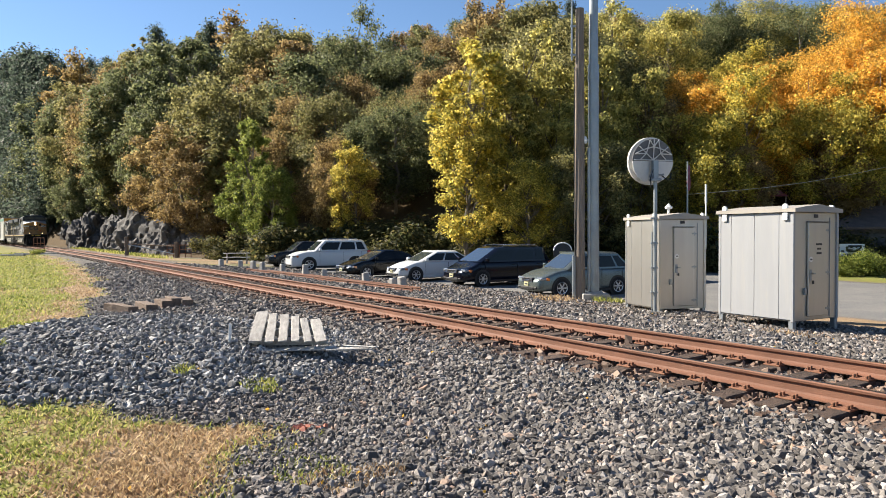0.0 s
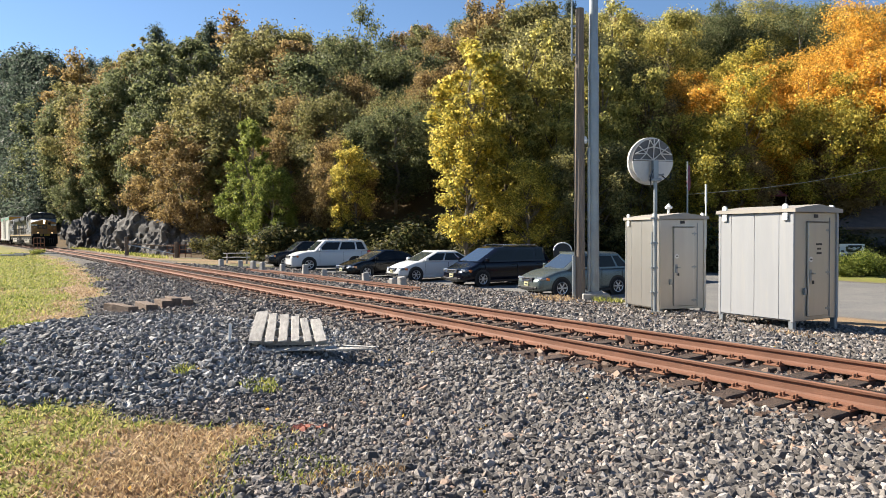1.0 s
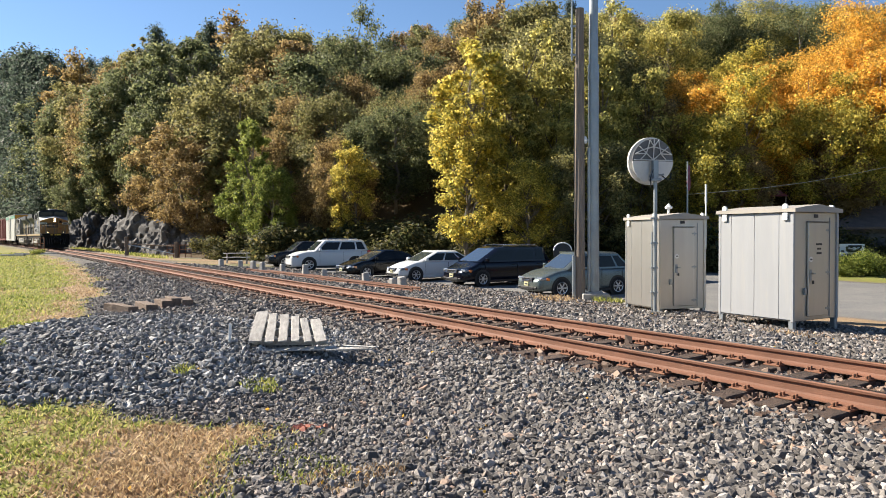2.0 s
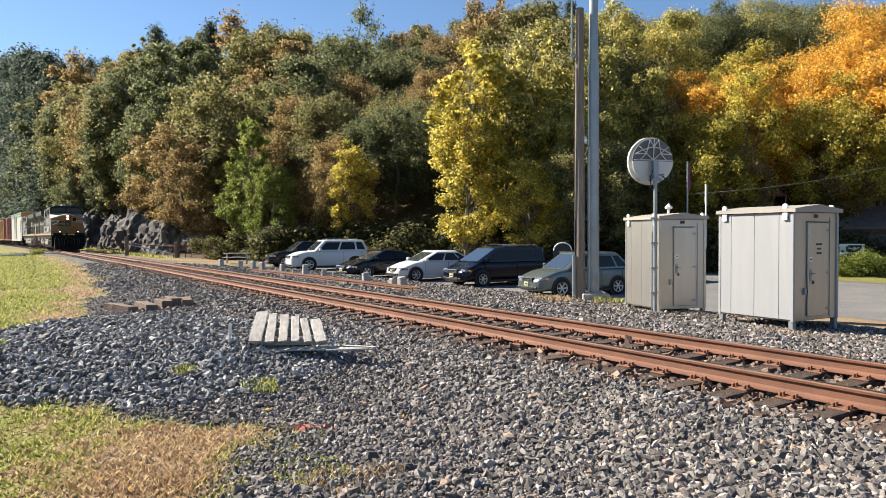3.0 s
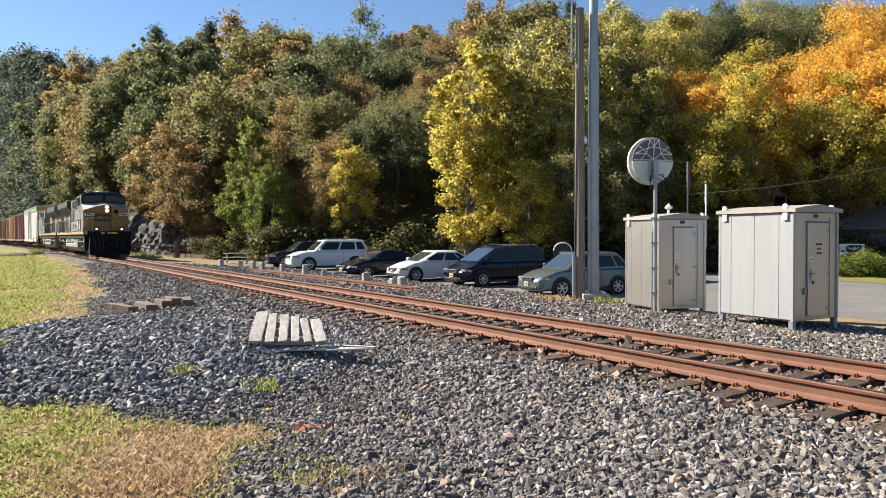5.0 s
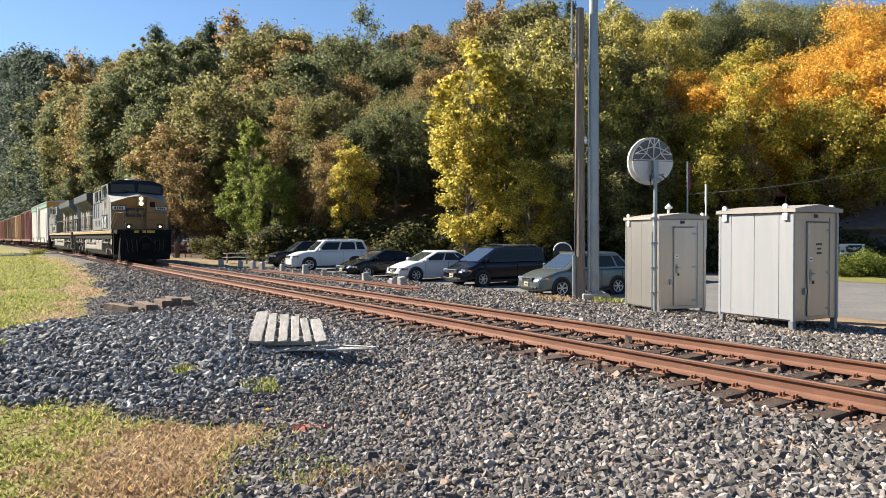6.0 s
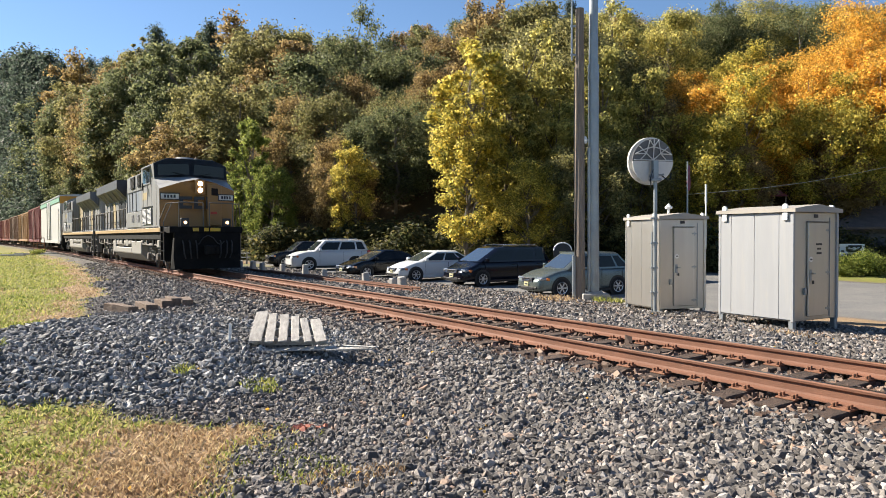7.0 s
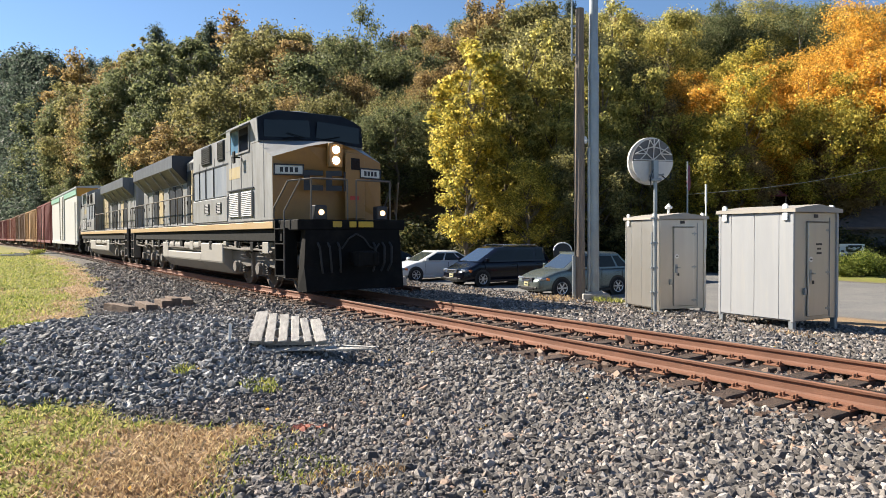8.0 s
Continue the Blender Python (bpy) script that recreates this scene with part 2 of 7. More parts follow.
def ground_z(x, y):
    x, y = np.asarray(x, float), np.asarray(y, float)
    s, lat = track_xy(x, y)
    near = np.interp(lat, [-400, -60, -9, -5, -2.7, -1.7], [-0.6, -0.5, -0.34, -0.34, -0.33, -0.25])
    lot = np.clip(-0.93 + 0.008 * (s - 15), -0.95, -0.42)
    far = np.interp(lat, [1.7, 3.0, 6.0, 7.5], [-0.24, -0.30, -0.50, -0.56])
    far = np.where(lat > 7.5, -0.56 + (lot + 0.56) * sstep(7.5, 9.6, lat), far)
    z = np.where(lat < 0, near, far)
    up = np.maximum(lat - edge_of_wood(s), 0)
    z = z + 0.42 * (1 + 2.0 * sstep(105, 150, s) * sstep(60, 20, up)) * np.minimum(up, 70) * sstep(0, 9, up)
    # steep near-side ridge, out of view, added to cast shade into the gorge
    left = np.maximum(-lat - 9, 0) * sstep(200, 240, s)
    z = z + 1.15 * np.minimum(left, 55)
    z = z + mound(x, y) + 0.03 * wobble(x, y) * sstep(1.8, 3.0, np.abs(lat))
    return z


def gz(x, y):
    return float(ground_z(x, y))


def field_edge(s):
    """How far across the meadow reaches towards the line, on the near side."""
    return np.interp(s, [8, 11, 14, 19, 22, 30, 44, 60, 120], [-7.9, -7.1, -6.1, -5.2, -4.6, -3.7, -2.7, -2.4, -2.4])


def field_cover(x, y):
    """The meadow on the near side of the line."""
    s, lat = track_xy(x, y)
    wob = wobble(x * 0.7, y * 0.7) * 0.8 + wobble(x * 2.3, y * 2.1) * 0.35
    return sstep(0.25, -0.45, lat - field_edge(s) + wob * 0.7) * sstep(9.0, 10.3, y + wob * 0.6)


def field_dry(x, y):
    """Straw-coloured belt along the edge of the meadow."""
    s, lat = track_xy(x, y)
    wob = wobble(x * 0.9 + 1, y * 0.6) + wobble(x * 2.1, y * 1.7 + 4) * 0.5
    belt = sstep(-1.7, -0.3, lat - field_edge(s) + wob * 0.8) * sstep(11.5, 14.0, y)
    return np.maximum(belt, 0.5 * sstep(0.4, 0.6, wobble(x * 0.35 + 2, y * 0.3)))


def front_cover(x, y):
    """Grass that creeps in at the foot of the gravel heap."""
    wob = wobble(x * 1.1, y * 1.3) * 0.8 + wobble(x * 3.7, y * 3.1) * 0.4
    return sstep(-1.35, -2.0, x + wob * 0.55) * sstep(6.45, 6.05, y + wob * 0.4 + 0.12 * (x + 3))


def front_dry(x, y):
    """Where that grass has gone brown."""
    wob = wobble(x * 1.2 + 2, y * 1.1) + wobble(x * 3.3, y * 4.1 + 1) * 0.6
    return np.clip(sstep(-3.7, -1.7, x + wob * 1.5) + 0.55 * sstep(0.0, 0.5, wobble(x * 5.1, y * 4.3)), 0.1, 0.95)


# ---------------------------------------------------------------- ground
def build_ground():
    n = 360
    t = np.linspace(-1, 1, n)
    gx = np.sinh(t * 5.6) / np.sinh(5.6) * 900 - 1.0
    gy = np.sinh(t * 5.6) / np.sinh(5.6) * 900 + 9.0
    X, Y = np.meshgrid(gx, gy)
    Z = ground_z(X, Y)
    s, lat = track_xy(X, Y)
    vs = np.stack([X, Y, Z], -1).reshape(-1, 3)
    i = np.arange(n * n).reshape(n, n)
    fs = np.stack([i[:-1, :-1], i[:-1, 1:], i[1:, 1:], i[1:, :-1]], -1).reshape(-1, 4)
    me = mesh_from("ground", vs, fs, M_GROUND, True)
    wob = wobble(X * 0.7, Y * 0.7) * 0.8
    # where grass, dry grass, tarmac and leaf litter lie
    field, front = field_cover(X, Y), front_cover(X, Y)
    grass = np.maximum(field, front)
    far_verge = sstep(2.6, 4.0, lat) * sstep(36, 44, s) * sstep(12, 9, lat) * (0.45 + 0.4 * wob)
    grass = np.maximum(grass, far_verge)
    right_lawn = sstep(27, 29, lat) * sstep(26, 20, s)
    grass = np.maximum(grass, right_lawn * 0.9)
    dry = np.maximum(front * front_dry(X, Y), field * field_dry(X, Y)) * 0.9
    dry = np.maximum(dry, sstep(2.4, 3.4, lat) * sstep(40, 48, s) * sstep(11, 9, lat) * np.clip(0.55 + 0.5 * wobble(X * 0.5, Y * 0.4), 0, 0.8))
    verge = sstep(4.6, 5.6, lat) * sstep(9.6, 8.2, lat) * sstep(30, 24, s) * (0.55 + 0.5 * wob)
    dry = np.maximum(dry, np.clip(verge, 0, 0.8))
    dry = np.maximum(dry, sstep(8.6, 9.6, lat) * sstep(13.5, 12.0, lat + wob) * sstep(13.5, 11.0, s) * 0.8)
    lot = sstep(8.6, 10.2, lat + wob * 0.4 - 3.6 * sstep(14.0, 11.0, s)) * sstep(edge_of_wood(s) - 1.5, edge_of_wood(s) - 3.5, lat) * sstep(58, 48, s) * sstep(27.5, 26.5, lat)
    wood = np.maximum(sstep(-2.5, 1.0, lat - edge_of_wood(s)), sstep(190, 220, s) * sstep(-5, -7, lat))
    cover = np.stack([grass * (1 - wood), dry * (1 - wood), lot, wood], -1).reshape(-1, 4)
    ca = me.color_attributes.new("cover", "FLOAT_COLOR", "POINT")
    ca.data.foreach_set("color", cover.astype(np.float32).ravel())
    ob = new("ground", me)
    return tagged(ob, "gravel, grass and worn tarmac ground rising to a wooded hill", "ground", kind="structure")


build_ground()

CUBE = np.array([(x, y, z) for x in (-1, 1) for y in (-1, 1) for z in (-1, 1)], float)
CUBE_F = [(0, 1, 3, 2), (4, 6, 7, 5), (0, 4, 5, 1), (2, 3, 7, 6), (0, 2, 6, 4), (1, 5, 7, 3)]
# a chipped stone: the cube with its corners knocked off
CHIP = np.array([(a, b, 0) for a in (-1, 1) for b in (-1, 1)] + [(a, 0, b) for a in (-1, 1) for b in (-1, 1)] + [(0, a, b) for a in (-1, 1) for b in (-1, 1)], float)
CHIP_F = [(0, 5, 1, 4), (2, 6, 3, 7), (0, 8, 2, 9), (1, 11, 3, 10), (4, 10, 6, 8), (5, 9, 7, 11),
          (0, 4, 8), (0, 9, 5), (1, 10, 4), (1, 5, 11), (2, 8, 6), (2, 7, 9), (3, 6, 10), (3, 11, 7)]


def stones(name, xs, ys, zs, size, material, label, rng, flat=0.7, chipped=False, tip=0.5):
    """Loose angular stones in one mesh."""
    n = len(xs)
    base, faces = (CHIP, CHIP_F) if chipped else (CUBE, CUBE_F)
    k = len(base)
    v = base[None] * (1 + rng.uniform(-0.30, 0.30, (n, k, 3))) + rng.uniform(-0.12, 0.12, (n, k, 3))
    v = v * (size[:, None, None] * np.stack([rng.uniform(0.85, 1.5, n), rng.uniform(0.65, 1.0, n), rng.uniform(flat * 0.6, flat * 1.2, n)], -1)[:, None, :])
    q = rng.normal(size=(n, 4))
    q[:, 1:3] *= tip
    q /= np.linalg.norm(q, axis=1, keepdims=True)
    w, a, b, c = q.T
    R = np.stack([1 - 2 * (b * b + c * c), 2 * (a * b - w * c), 2 * (a * c + w * b), 2 * (a * b + w * c), 1 - 2 * (a * a + c * c), 2 * (b * c - w * a),
                  2 * (a * c - w * b), 2 * (b * c + w * a), 1 - 2 * (a * a + b * b)], -1).reshape(n, 3, 3)
    v = np.einsum("nij,nkj->nki", R, v) + np.stack([xs, ys, zs], -1)[:, None, :]
    one = np.concatenate([np.array(f) for f in faces])
    lens = np.array([len(f) for f in faces])
    loops = (one[None] + k * np.arange(n)[:, None]).ravel()
    starts = np.concatenate([[0], np.cumsum(np.tile(lens, n))[:-1]])
    me = bpy.data.meshes.new(name)
    me.vertices.add(n * k)
    me.vertices.foreach_set("co", v.astype(np.float32).ravel())
    me.loops.add(len(loops))
    me.loops.foreach_set("vertex_index", loops.astype(np.int32))
    me.polygons.add(len(starts))
    me.polygons.foreach_set("loop_start", starts.astype(np.int32))
    me.update(calc_edges=True)
    me.shade_flat()
    me.materials.append(material)
    return tagged(new(name, me), label, "gravel", kind="stuff")


def scatter_fan(n, near, far, rng, half=0.72):
    """Spots on the ground before the camera, thinning out with distance."""
    d = near * (far / near) ** rng.uniform(0, 1, n)
    a = rng.uniform(-half, half, n)
    return d * np.tan(a), d


def build_gravel():
    rng = np.random.default_rng(5)
    x, y = scatter_fan(240000, 3.9, 42.0, rng)
    s, lat = track_xy(x, y)
    bare = (lat < -1.25) | (lat > 1.25) & (lat < 8.2)
    cover = np.maximum(field_cover(x, y), front_cover(x, y))
    keep = bare & (rng.uniform(0, 1, len(x)) > np.minimum(cover * 1.15, 0.985))
    x, y, lat, cover = x[keep], y[keep], lat[keep], cover[keep]
    heap = mound(x, y) > 0.06
    # coarse ballast by the rails, finer broken stone towards the camera's left
    coarse = sstep(-4.6, -2.6, lat + 0.35 * wobble(x * 0.9, y * 0.9))
    size = np.clip(rng.lognormal(0, 0.36, len(x)) * (0.012 + 0.008 * coarse), 0.005, 0.036)
    size = np.where(heap, np.clip(rng.lognormal(math.log(0.019), 0.33, len(x)), 0.007, 0.04), size) * (1 - 0.35 * (cover > 0.3))
    size = size * (1 + 0.010 * np.maximum(y - 12, 0))
    z = ground_z(x, y) + size * rng.uniform(-0.1, 0.9, len(x))
    near = y < 12
    for pick, name, m, label, flat in ((~heap & near, "ballast_gravel", M_STONE, "grey crushed stone ballast spread along the railway", 0.7), (~heap & ~near, "far_ballast_gravel", M_STONE, "grey crushed stone ballast further along the railway", 0.7),
                                       (heap & near, "gravel_heap", M_DARKSTONE, "low heap of dark crushed stone beside the track", 0.5), (heap & ~near, "gravel_heap_slope", M_DARKSTONE, "far slope of the dark crushed stone heap", 0.5)):
        stones(name, x[pick], y[pick], z[pick], size[pick], m, label, rng, flat, "far" not in name and "slope" not in name, 0.55)
    # between the rails
    n = 26000
    ss = -6 + 50 * rng.uniform(0, 1, n) ** 1.5
    la = rng.uniform(-1.6, 1.6, n)
    P = np.array([on_track(a, b)[:2] for a, b in zip(ss, la)])
    tie = np.abs(((ss / 0.5 + 0.5) % 1) - 0.5) < 0.21
    k = ~tie | (rng.uniform(0, 1, n) < 0.06)
    sz = rng.lognormal(math.log(0.024), 0.3, n)
    stones("track_ballast", P[k, 0], P[k, 1], np.full(n, -0.235)[k] + sz[k] * 0.3, sz[k], M_RUSTSTONE, "rust-stained ballast between the sleepers", rng)


build_gravel()


# ---------------------------------------------------------------- track
def rail_ring(s, lat):
    half = [(0.075, -0.172), (0.075, -0.16), (0.02, -0.145), (0.010, -0.125), (0.010, -0.05), (0.033, -0.036), (0.037, -0.012), (0.028, 0.0)]
    prof = half + [(-u, v) for u, v in half[::-1]]
    x, y, a = on_track(s, lat)
    return [(x + u * math.cos(a), y + u * math.sin(a), v) for u, v in prof]


def build_track():
    track = thing("railway_track", "rusty single railway track on timber sleepers", "railway track")
    for lat in (-0.7525, 0.7525):
        bm = B()
        ss = list(np.arange(-14, 60, 1.0)) + list(np.arange(60, 400, 5.0))
        fs = loft(bm, [rail_ring(s, lat) for s in ss])
        for f in fs:
            zs = [v.co.z for v in f.verts]
            if min(zs) > -0.005:
                f.material_index = 1
        r = part("rail", bm, [M_RAIL, M_RAILTOP], track)
    # sleepers: one mesh, many pieces
    bm = B()
    box(bm, -0.11, 0.11, -1.30, 1.30, -0.36, -0.185, 0.012)
    tie_me = bpy.data.meshes.new("sleeper")
    bm.to_mesh(tie_me)
    bm.free()
    tie_me.materials.append(M_TIE)
    bm = B()
    box(bm, -0.10, 0.10, -0.19, 0.19, -0.19, -0.172, 0.004)
    for dx in (-0.065, 0.065):
        for dy in (-0.10, 0.10, 0.16):
            box(bm, dx - 0.012, dx + 0.012, dy - 0.018, dy + 0.018, -0.175, -0.135, 0.004)
    plate_me = bpy.data.meshes.new("tie_plate")
    bm.to_mesh(plate_me)
    bm.free()
    plate_me.materials.append(M_PLATE)
    rng = random.Random(3)
    for i in range(150):
        s = -8 + 0.5 * i
        x, y, a = on_track(s)
        turn = math.degrees(a) + 90
        o = new("sleeper", tie_me)
        o.parent = track
        sh = rng.uniform(-0.06, 0.06)
        o.matrix_basis = pose(x + sh * math.cos(a), y + sh * math.sin(a), rng.uniform(-0.012, 0.0), 0, 0, turn + rng.uniform(-1.2, 1.2))
        if i < 110:
            for lat in (-0.7525, 0.7525):
                px, py, _ = on_track(s, lat)
                q = new("tie_plate", plate_me)
                q.parent = track
                q.matrix_basis = pose(px, py, 0, 0, 0, turn)
    bm = B()
    for i in range(150, 640):
        x, y, a = on_track(-8 + 0.5 * i)
        box(bm, -0.11, 0.11, -1.30, 1.30, -0.36, -0.185, 0, pose(x, y, 0, 0, 0, math.degrees(a) + 90))
    tagged(part("far_sleeper_rest", bm, M_TIE, track, "timber sleepers far along the line"), kind="stuff")


build_track()


# ---------------------------------------------------------------- trees
LEAF = {
    # Pine, green and olive are paled and greyed: distance haze put into the colour.
    "pine": leaf_mat("pine_needles", [(0.035, 0.050, 0.040), (0.055, 0.075, 0.055), (0.085, 0.105, 0.07)]),
    "green": leaf_mat("green_leaves", [(0.062, 0.075, 0.032), (0.118, 0.132, 0.055), (0.21, 0.215, 0.10)]),
    "olive": leaf_mat("olive_leaves", [(0.095, 0.095, 0.037), (0.175, 0.162, 0.06), (0.28, 0.247, 0.095)]),
    "brown": leaf_mat("browning_leaves", [(0.14, 0.095, 0.045), (0.24, 0.165, 0.065), (0.34, 0.25, 0.09)]),
    "yellow": leaf_mat("yellow_leaves", [(0.17, 0.17, 0.035), (0.41, 0.34, 0.06), (0.65, 0.50, 0.09)], 0.3),
    "orange": leaf_mat("orange_leaves", [(0.34, 0.20, 0.035), (0.56, 0.31, 0.045), (0.74, 0.46, 0.06)], 0.3),
    # Yellow-green, also raised above olive to offset shade on the right-hand trees.
    "gold": leaf_mat("yellow_green_leaves", [(0.17, 0.17, 0.05), (0.33, 0.30, 0.085), (0.52, 0.44, 0.13)]),
    "vine": leaf_mat("bright_green_leaves", [(0.08, 0.11, 0.02), (0.15, 0.18, 0.035), (0.27, 0.28, 0.06)]),
    "bush": leaf_mat("undergrowth_leaves", [(0.03, 0.038, 0.015), (0.065, 0.075, 0.026), (0.16, 0.125, 0.04)], 0.5),
}
M_BARK = mat("bark", (0.19, 0.16, 0.13), 0.95, 0, 0.35, 2.0, 25.0, 0.7, stretch=(4, 4, 1))


def leaf_cloud(name, centres, radii, n, size, material, rng, droop=0.0):
    """A crown of small bent leaves, thick towards the outside of each clump."""
    k = rng.choice(len(centres), n, p=radii ** 2 / np.sum(radii ** 2))
    d = rng.normal(size=(n, 3))
    d /= np.linalg.norm(d, axis=1, keepdims=True)
    r = np.abs(rng.normal(0.78, 0.36, n))
    c = centres[k] + d * (radii[k] * r)[:, None] * np.array([1, 1, 0.85])
    c[:, 2] -= droop * np.linalg.norm(c[:, :2], axis=1)
    # leaves lie roughly across the way outwards, tilted by chance
    nrm = d + rng.normal(size=(n, 3)) * 0.8 + np.array([0, 0, 0.4])
    nrm /= np.linalg.norm(nrm, axis=1, keepdims=True)
    t = np.cross(nrm, rng.normal(size=(n, 3)))
    t /= np.linalg.norm(t, axis=1, keepdims=True)
    b = np.cross(nrm, t)
    s = size * rng.uniform(0.6, 1.35, n)[:, None]
    v = np.stack([c - t * s, c + b * s * 0.62 + nrm * s * 0.2, c + t * s, c - b * s * 0.62 + nrm * s * 0.2], 1).reshape(-1, 3)
    f = np.arange(n * 4).reshape(-1, 4)
    me = bpy.data.meshes.new(name)
    me.vertices.add(n * 4)
    me.vertices.foreach_set("co", v.astype(np.float32).ravel())
    me.loops.add(n * 4)
    me.loops.foreach_set("vertex_index", f.astype(np.int32).ravel())
    me.polygons.add(n)
    me.polygons.foreach_set("loop_start", np.arange(0, n * 4, 4, dtype=np.int32))
    me.update(calc_edges=True)
    me.materials.append(material)
    return me


def crown_shape(rng, tall, wide, conifer=False):
    """Clump centres and radii for a crown that fills a height of `tall` from its foot."""
    if conifer:
        n = 46
        h = np.linspace(0.12, 1.0, n)
        reach = (1 - h) ** 0.8 * wide / 2 * rng.uniform(0.45, 1.0, n)
        a = rng.uniform(0, 6.283, n)
        c = np.stack([reach * np.cos(a), reach * np.sin(a), h * tall - 0.4], -1)
        return c, 0.5 + 0.16 * wide * (1.05 - h)
    # rounded masses of leaves in a shell about the limbs, uneven in size, with gaps between them
    n = 96
    d = rng.normal(size=(n, 3))
    d /= np.linalg.norm(d, axis=1, keepdims=True)
    k = rng.uniform(0.48, 1.0, n) ** 0.6
    lump = 1 + 0.16 * np.sin(d[:, 0] * 3.1 + rng.uniform(0, 6)) * np.cos(d[:, 1] * 2.7 + rng.uniform(0, 6))
    c = d * (k * lump)[:, None] * np.array([wide * 0.43, wide * 0.43, tall * 0.42]) + np.array([0, 0, tall * 0.54])
    return c, wide * rng.uniform(0.045, 0.12, n)


def trunk_mesh(rng, tall, centres, r):
    bm = B()
    pts = [Vector((0, 0, -0.6))]
    for i in range(1, 7):
        pts.append(Vector((rng.normal() * 0.12 * i ** 0.5, rng.normal() * 0.12 * i ** 0.5, tall * 0.9 * i / 6)))
    for i, (a, b) in enumerate(zip(pts[:-1], pts[1:])):
        tube(bm, a, b, r * (1 - i / 6.6), r * (1 - (i + 1) / 6.6), 7)
    for c in centres[2::3]:
        h = max(0.12, c[2] / tall - 0.22) * 6 / 0.9
        i = min(5, int(h))
        root = pts[i].lerp(pts[i + 1], min(1, h - i))
        mid = root.lerp(Vector(c), 0.5) + Vector((0, 0, -0.25))
        tube(bm, root, mid, r * 0.3, r * 0.18, 5, False)
        tube(bm, mid, c, r * 0.18, r * 0.05, 5, False)
    me = bpy.data.meshes.new("trunk")
    bm.to_mesh(me)
    bm.free()
    me.materials.append(M_BARK)
    return me


TREE_WORDS = {
    "pine": ("pine_tree", "dark evergreen pine on the wooded hillside"),
    "green": ("oak_tree", "tall broadleaf tree with dull green autumn leaves"),
    "olive": ("olive_tree_crown", "tall broadleaf tree turning olive and yellow-green"),
    "gold": ("turning_tree", "tall broadleaf tree turning from green to yellow"),
    "brown": ("browning_tree", "broadleaf tree with brownish autumn leaves"),
    "yellow": ("yellow_tree", "broadleaf tree with bright yellow autumn leaves"),
    "orange": ("orange_tree", "broadleaf tree with orange autumn leaves"),
    "vine": ("young_tree", "slender young tree with bright green leaves"),
}
TREE_WORDS["olive"] = ("broadleaf_tree", TREE_WORDS["olive"][1])
TREE_WORDS["orange"] = ("maple_tree", TREE_WORDS["orange"][1])


class Kind:
    """A few crowns of each kind and build, made once at 10 m and shared."""
    made = {}


SLIM = (0.85, 1.2, 1.6, 2.2, 3.2)      # how many times as tall as wide


def tree_model(species, slim, variant):
    key = (species, slim, variant)
    if key not in Kind.made:
        rng = np.random.default_rng(100 + variant * 7 + len(species) * 13 + ord(species[0]) + int(slim * 100))
        conifer = species == "pine"
        wide = 10.0 / slim
        c, r = crown_shape(rng, 10.0, wide, conifer)
        size = 0.075 if conifer else 0.088
        count = int((42000 if conifer else 23000) * min(1.35, max(0.5, wide / 6.6)))
        leaves = leaf_cloud("crown", c, r, count, size, LEAF[species], rng, 0.12 if conifer else 0.0)
        Kind.made[key] = (trunk_mesh(rng, 10.0, c, 0.14), leaves)
    return Kind.made[key]


def plant(species, x, y, top, wide, rng):
    z = gz(x, y)
    tall = max(3.0, top - z)
    name, label = TREE_WORDS[species]
    slim = min(SLIM, key=lambda q: abs(math.log(q * wide / tall)))
    trunk_me, crown_me = tree_model(species, slim, rng.randrange(2))
    t = thing(name, label, "tree", pose(x, y, z, 0, 0, rng.uniform(0, 360)), group="trees of the wooded hillside")
    for nm, me in (("trunk", trunk_me), ("crown", crown_me)):
        o = new(nm, me)
        o.parent = t
        o.matrix_basis = Matrix.Diagonal((wide * slim / 10.0, wide * slim / 10.0, tall / 10.0, 1))
    return t


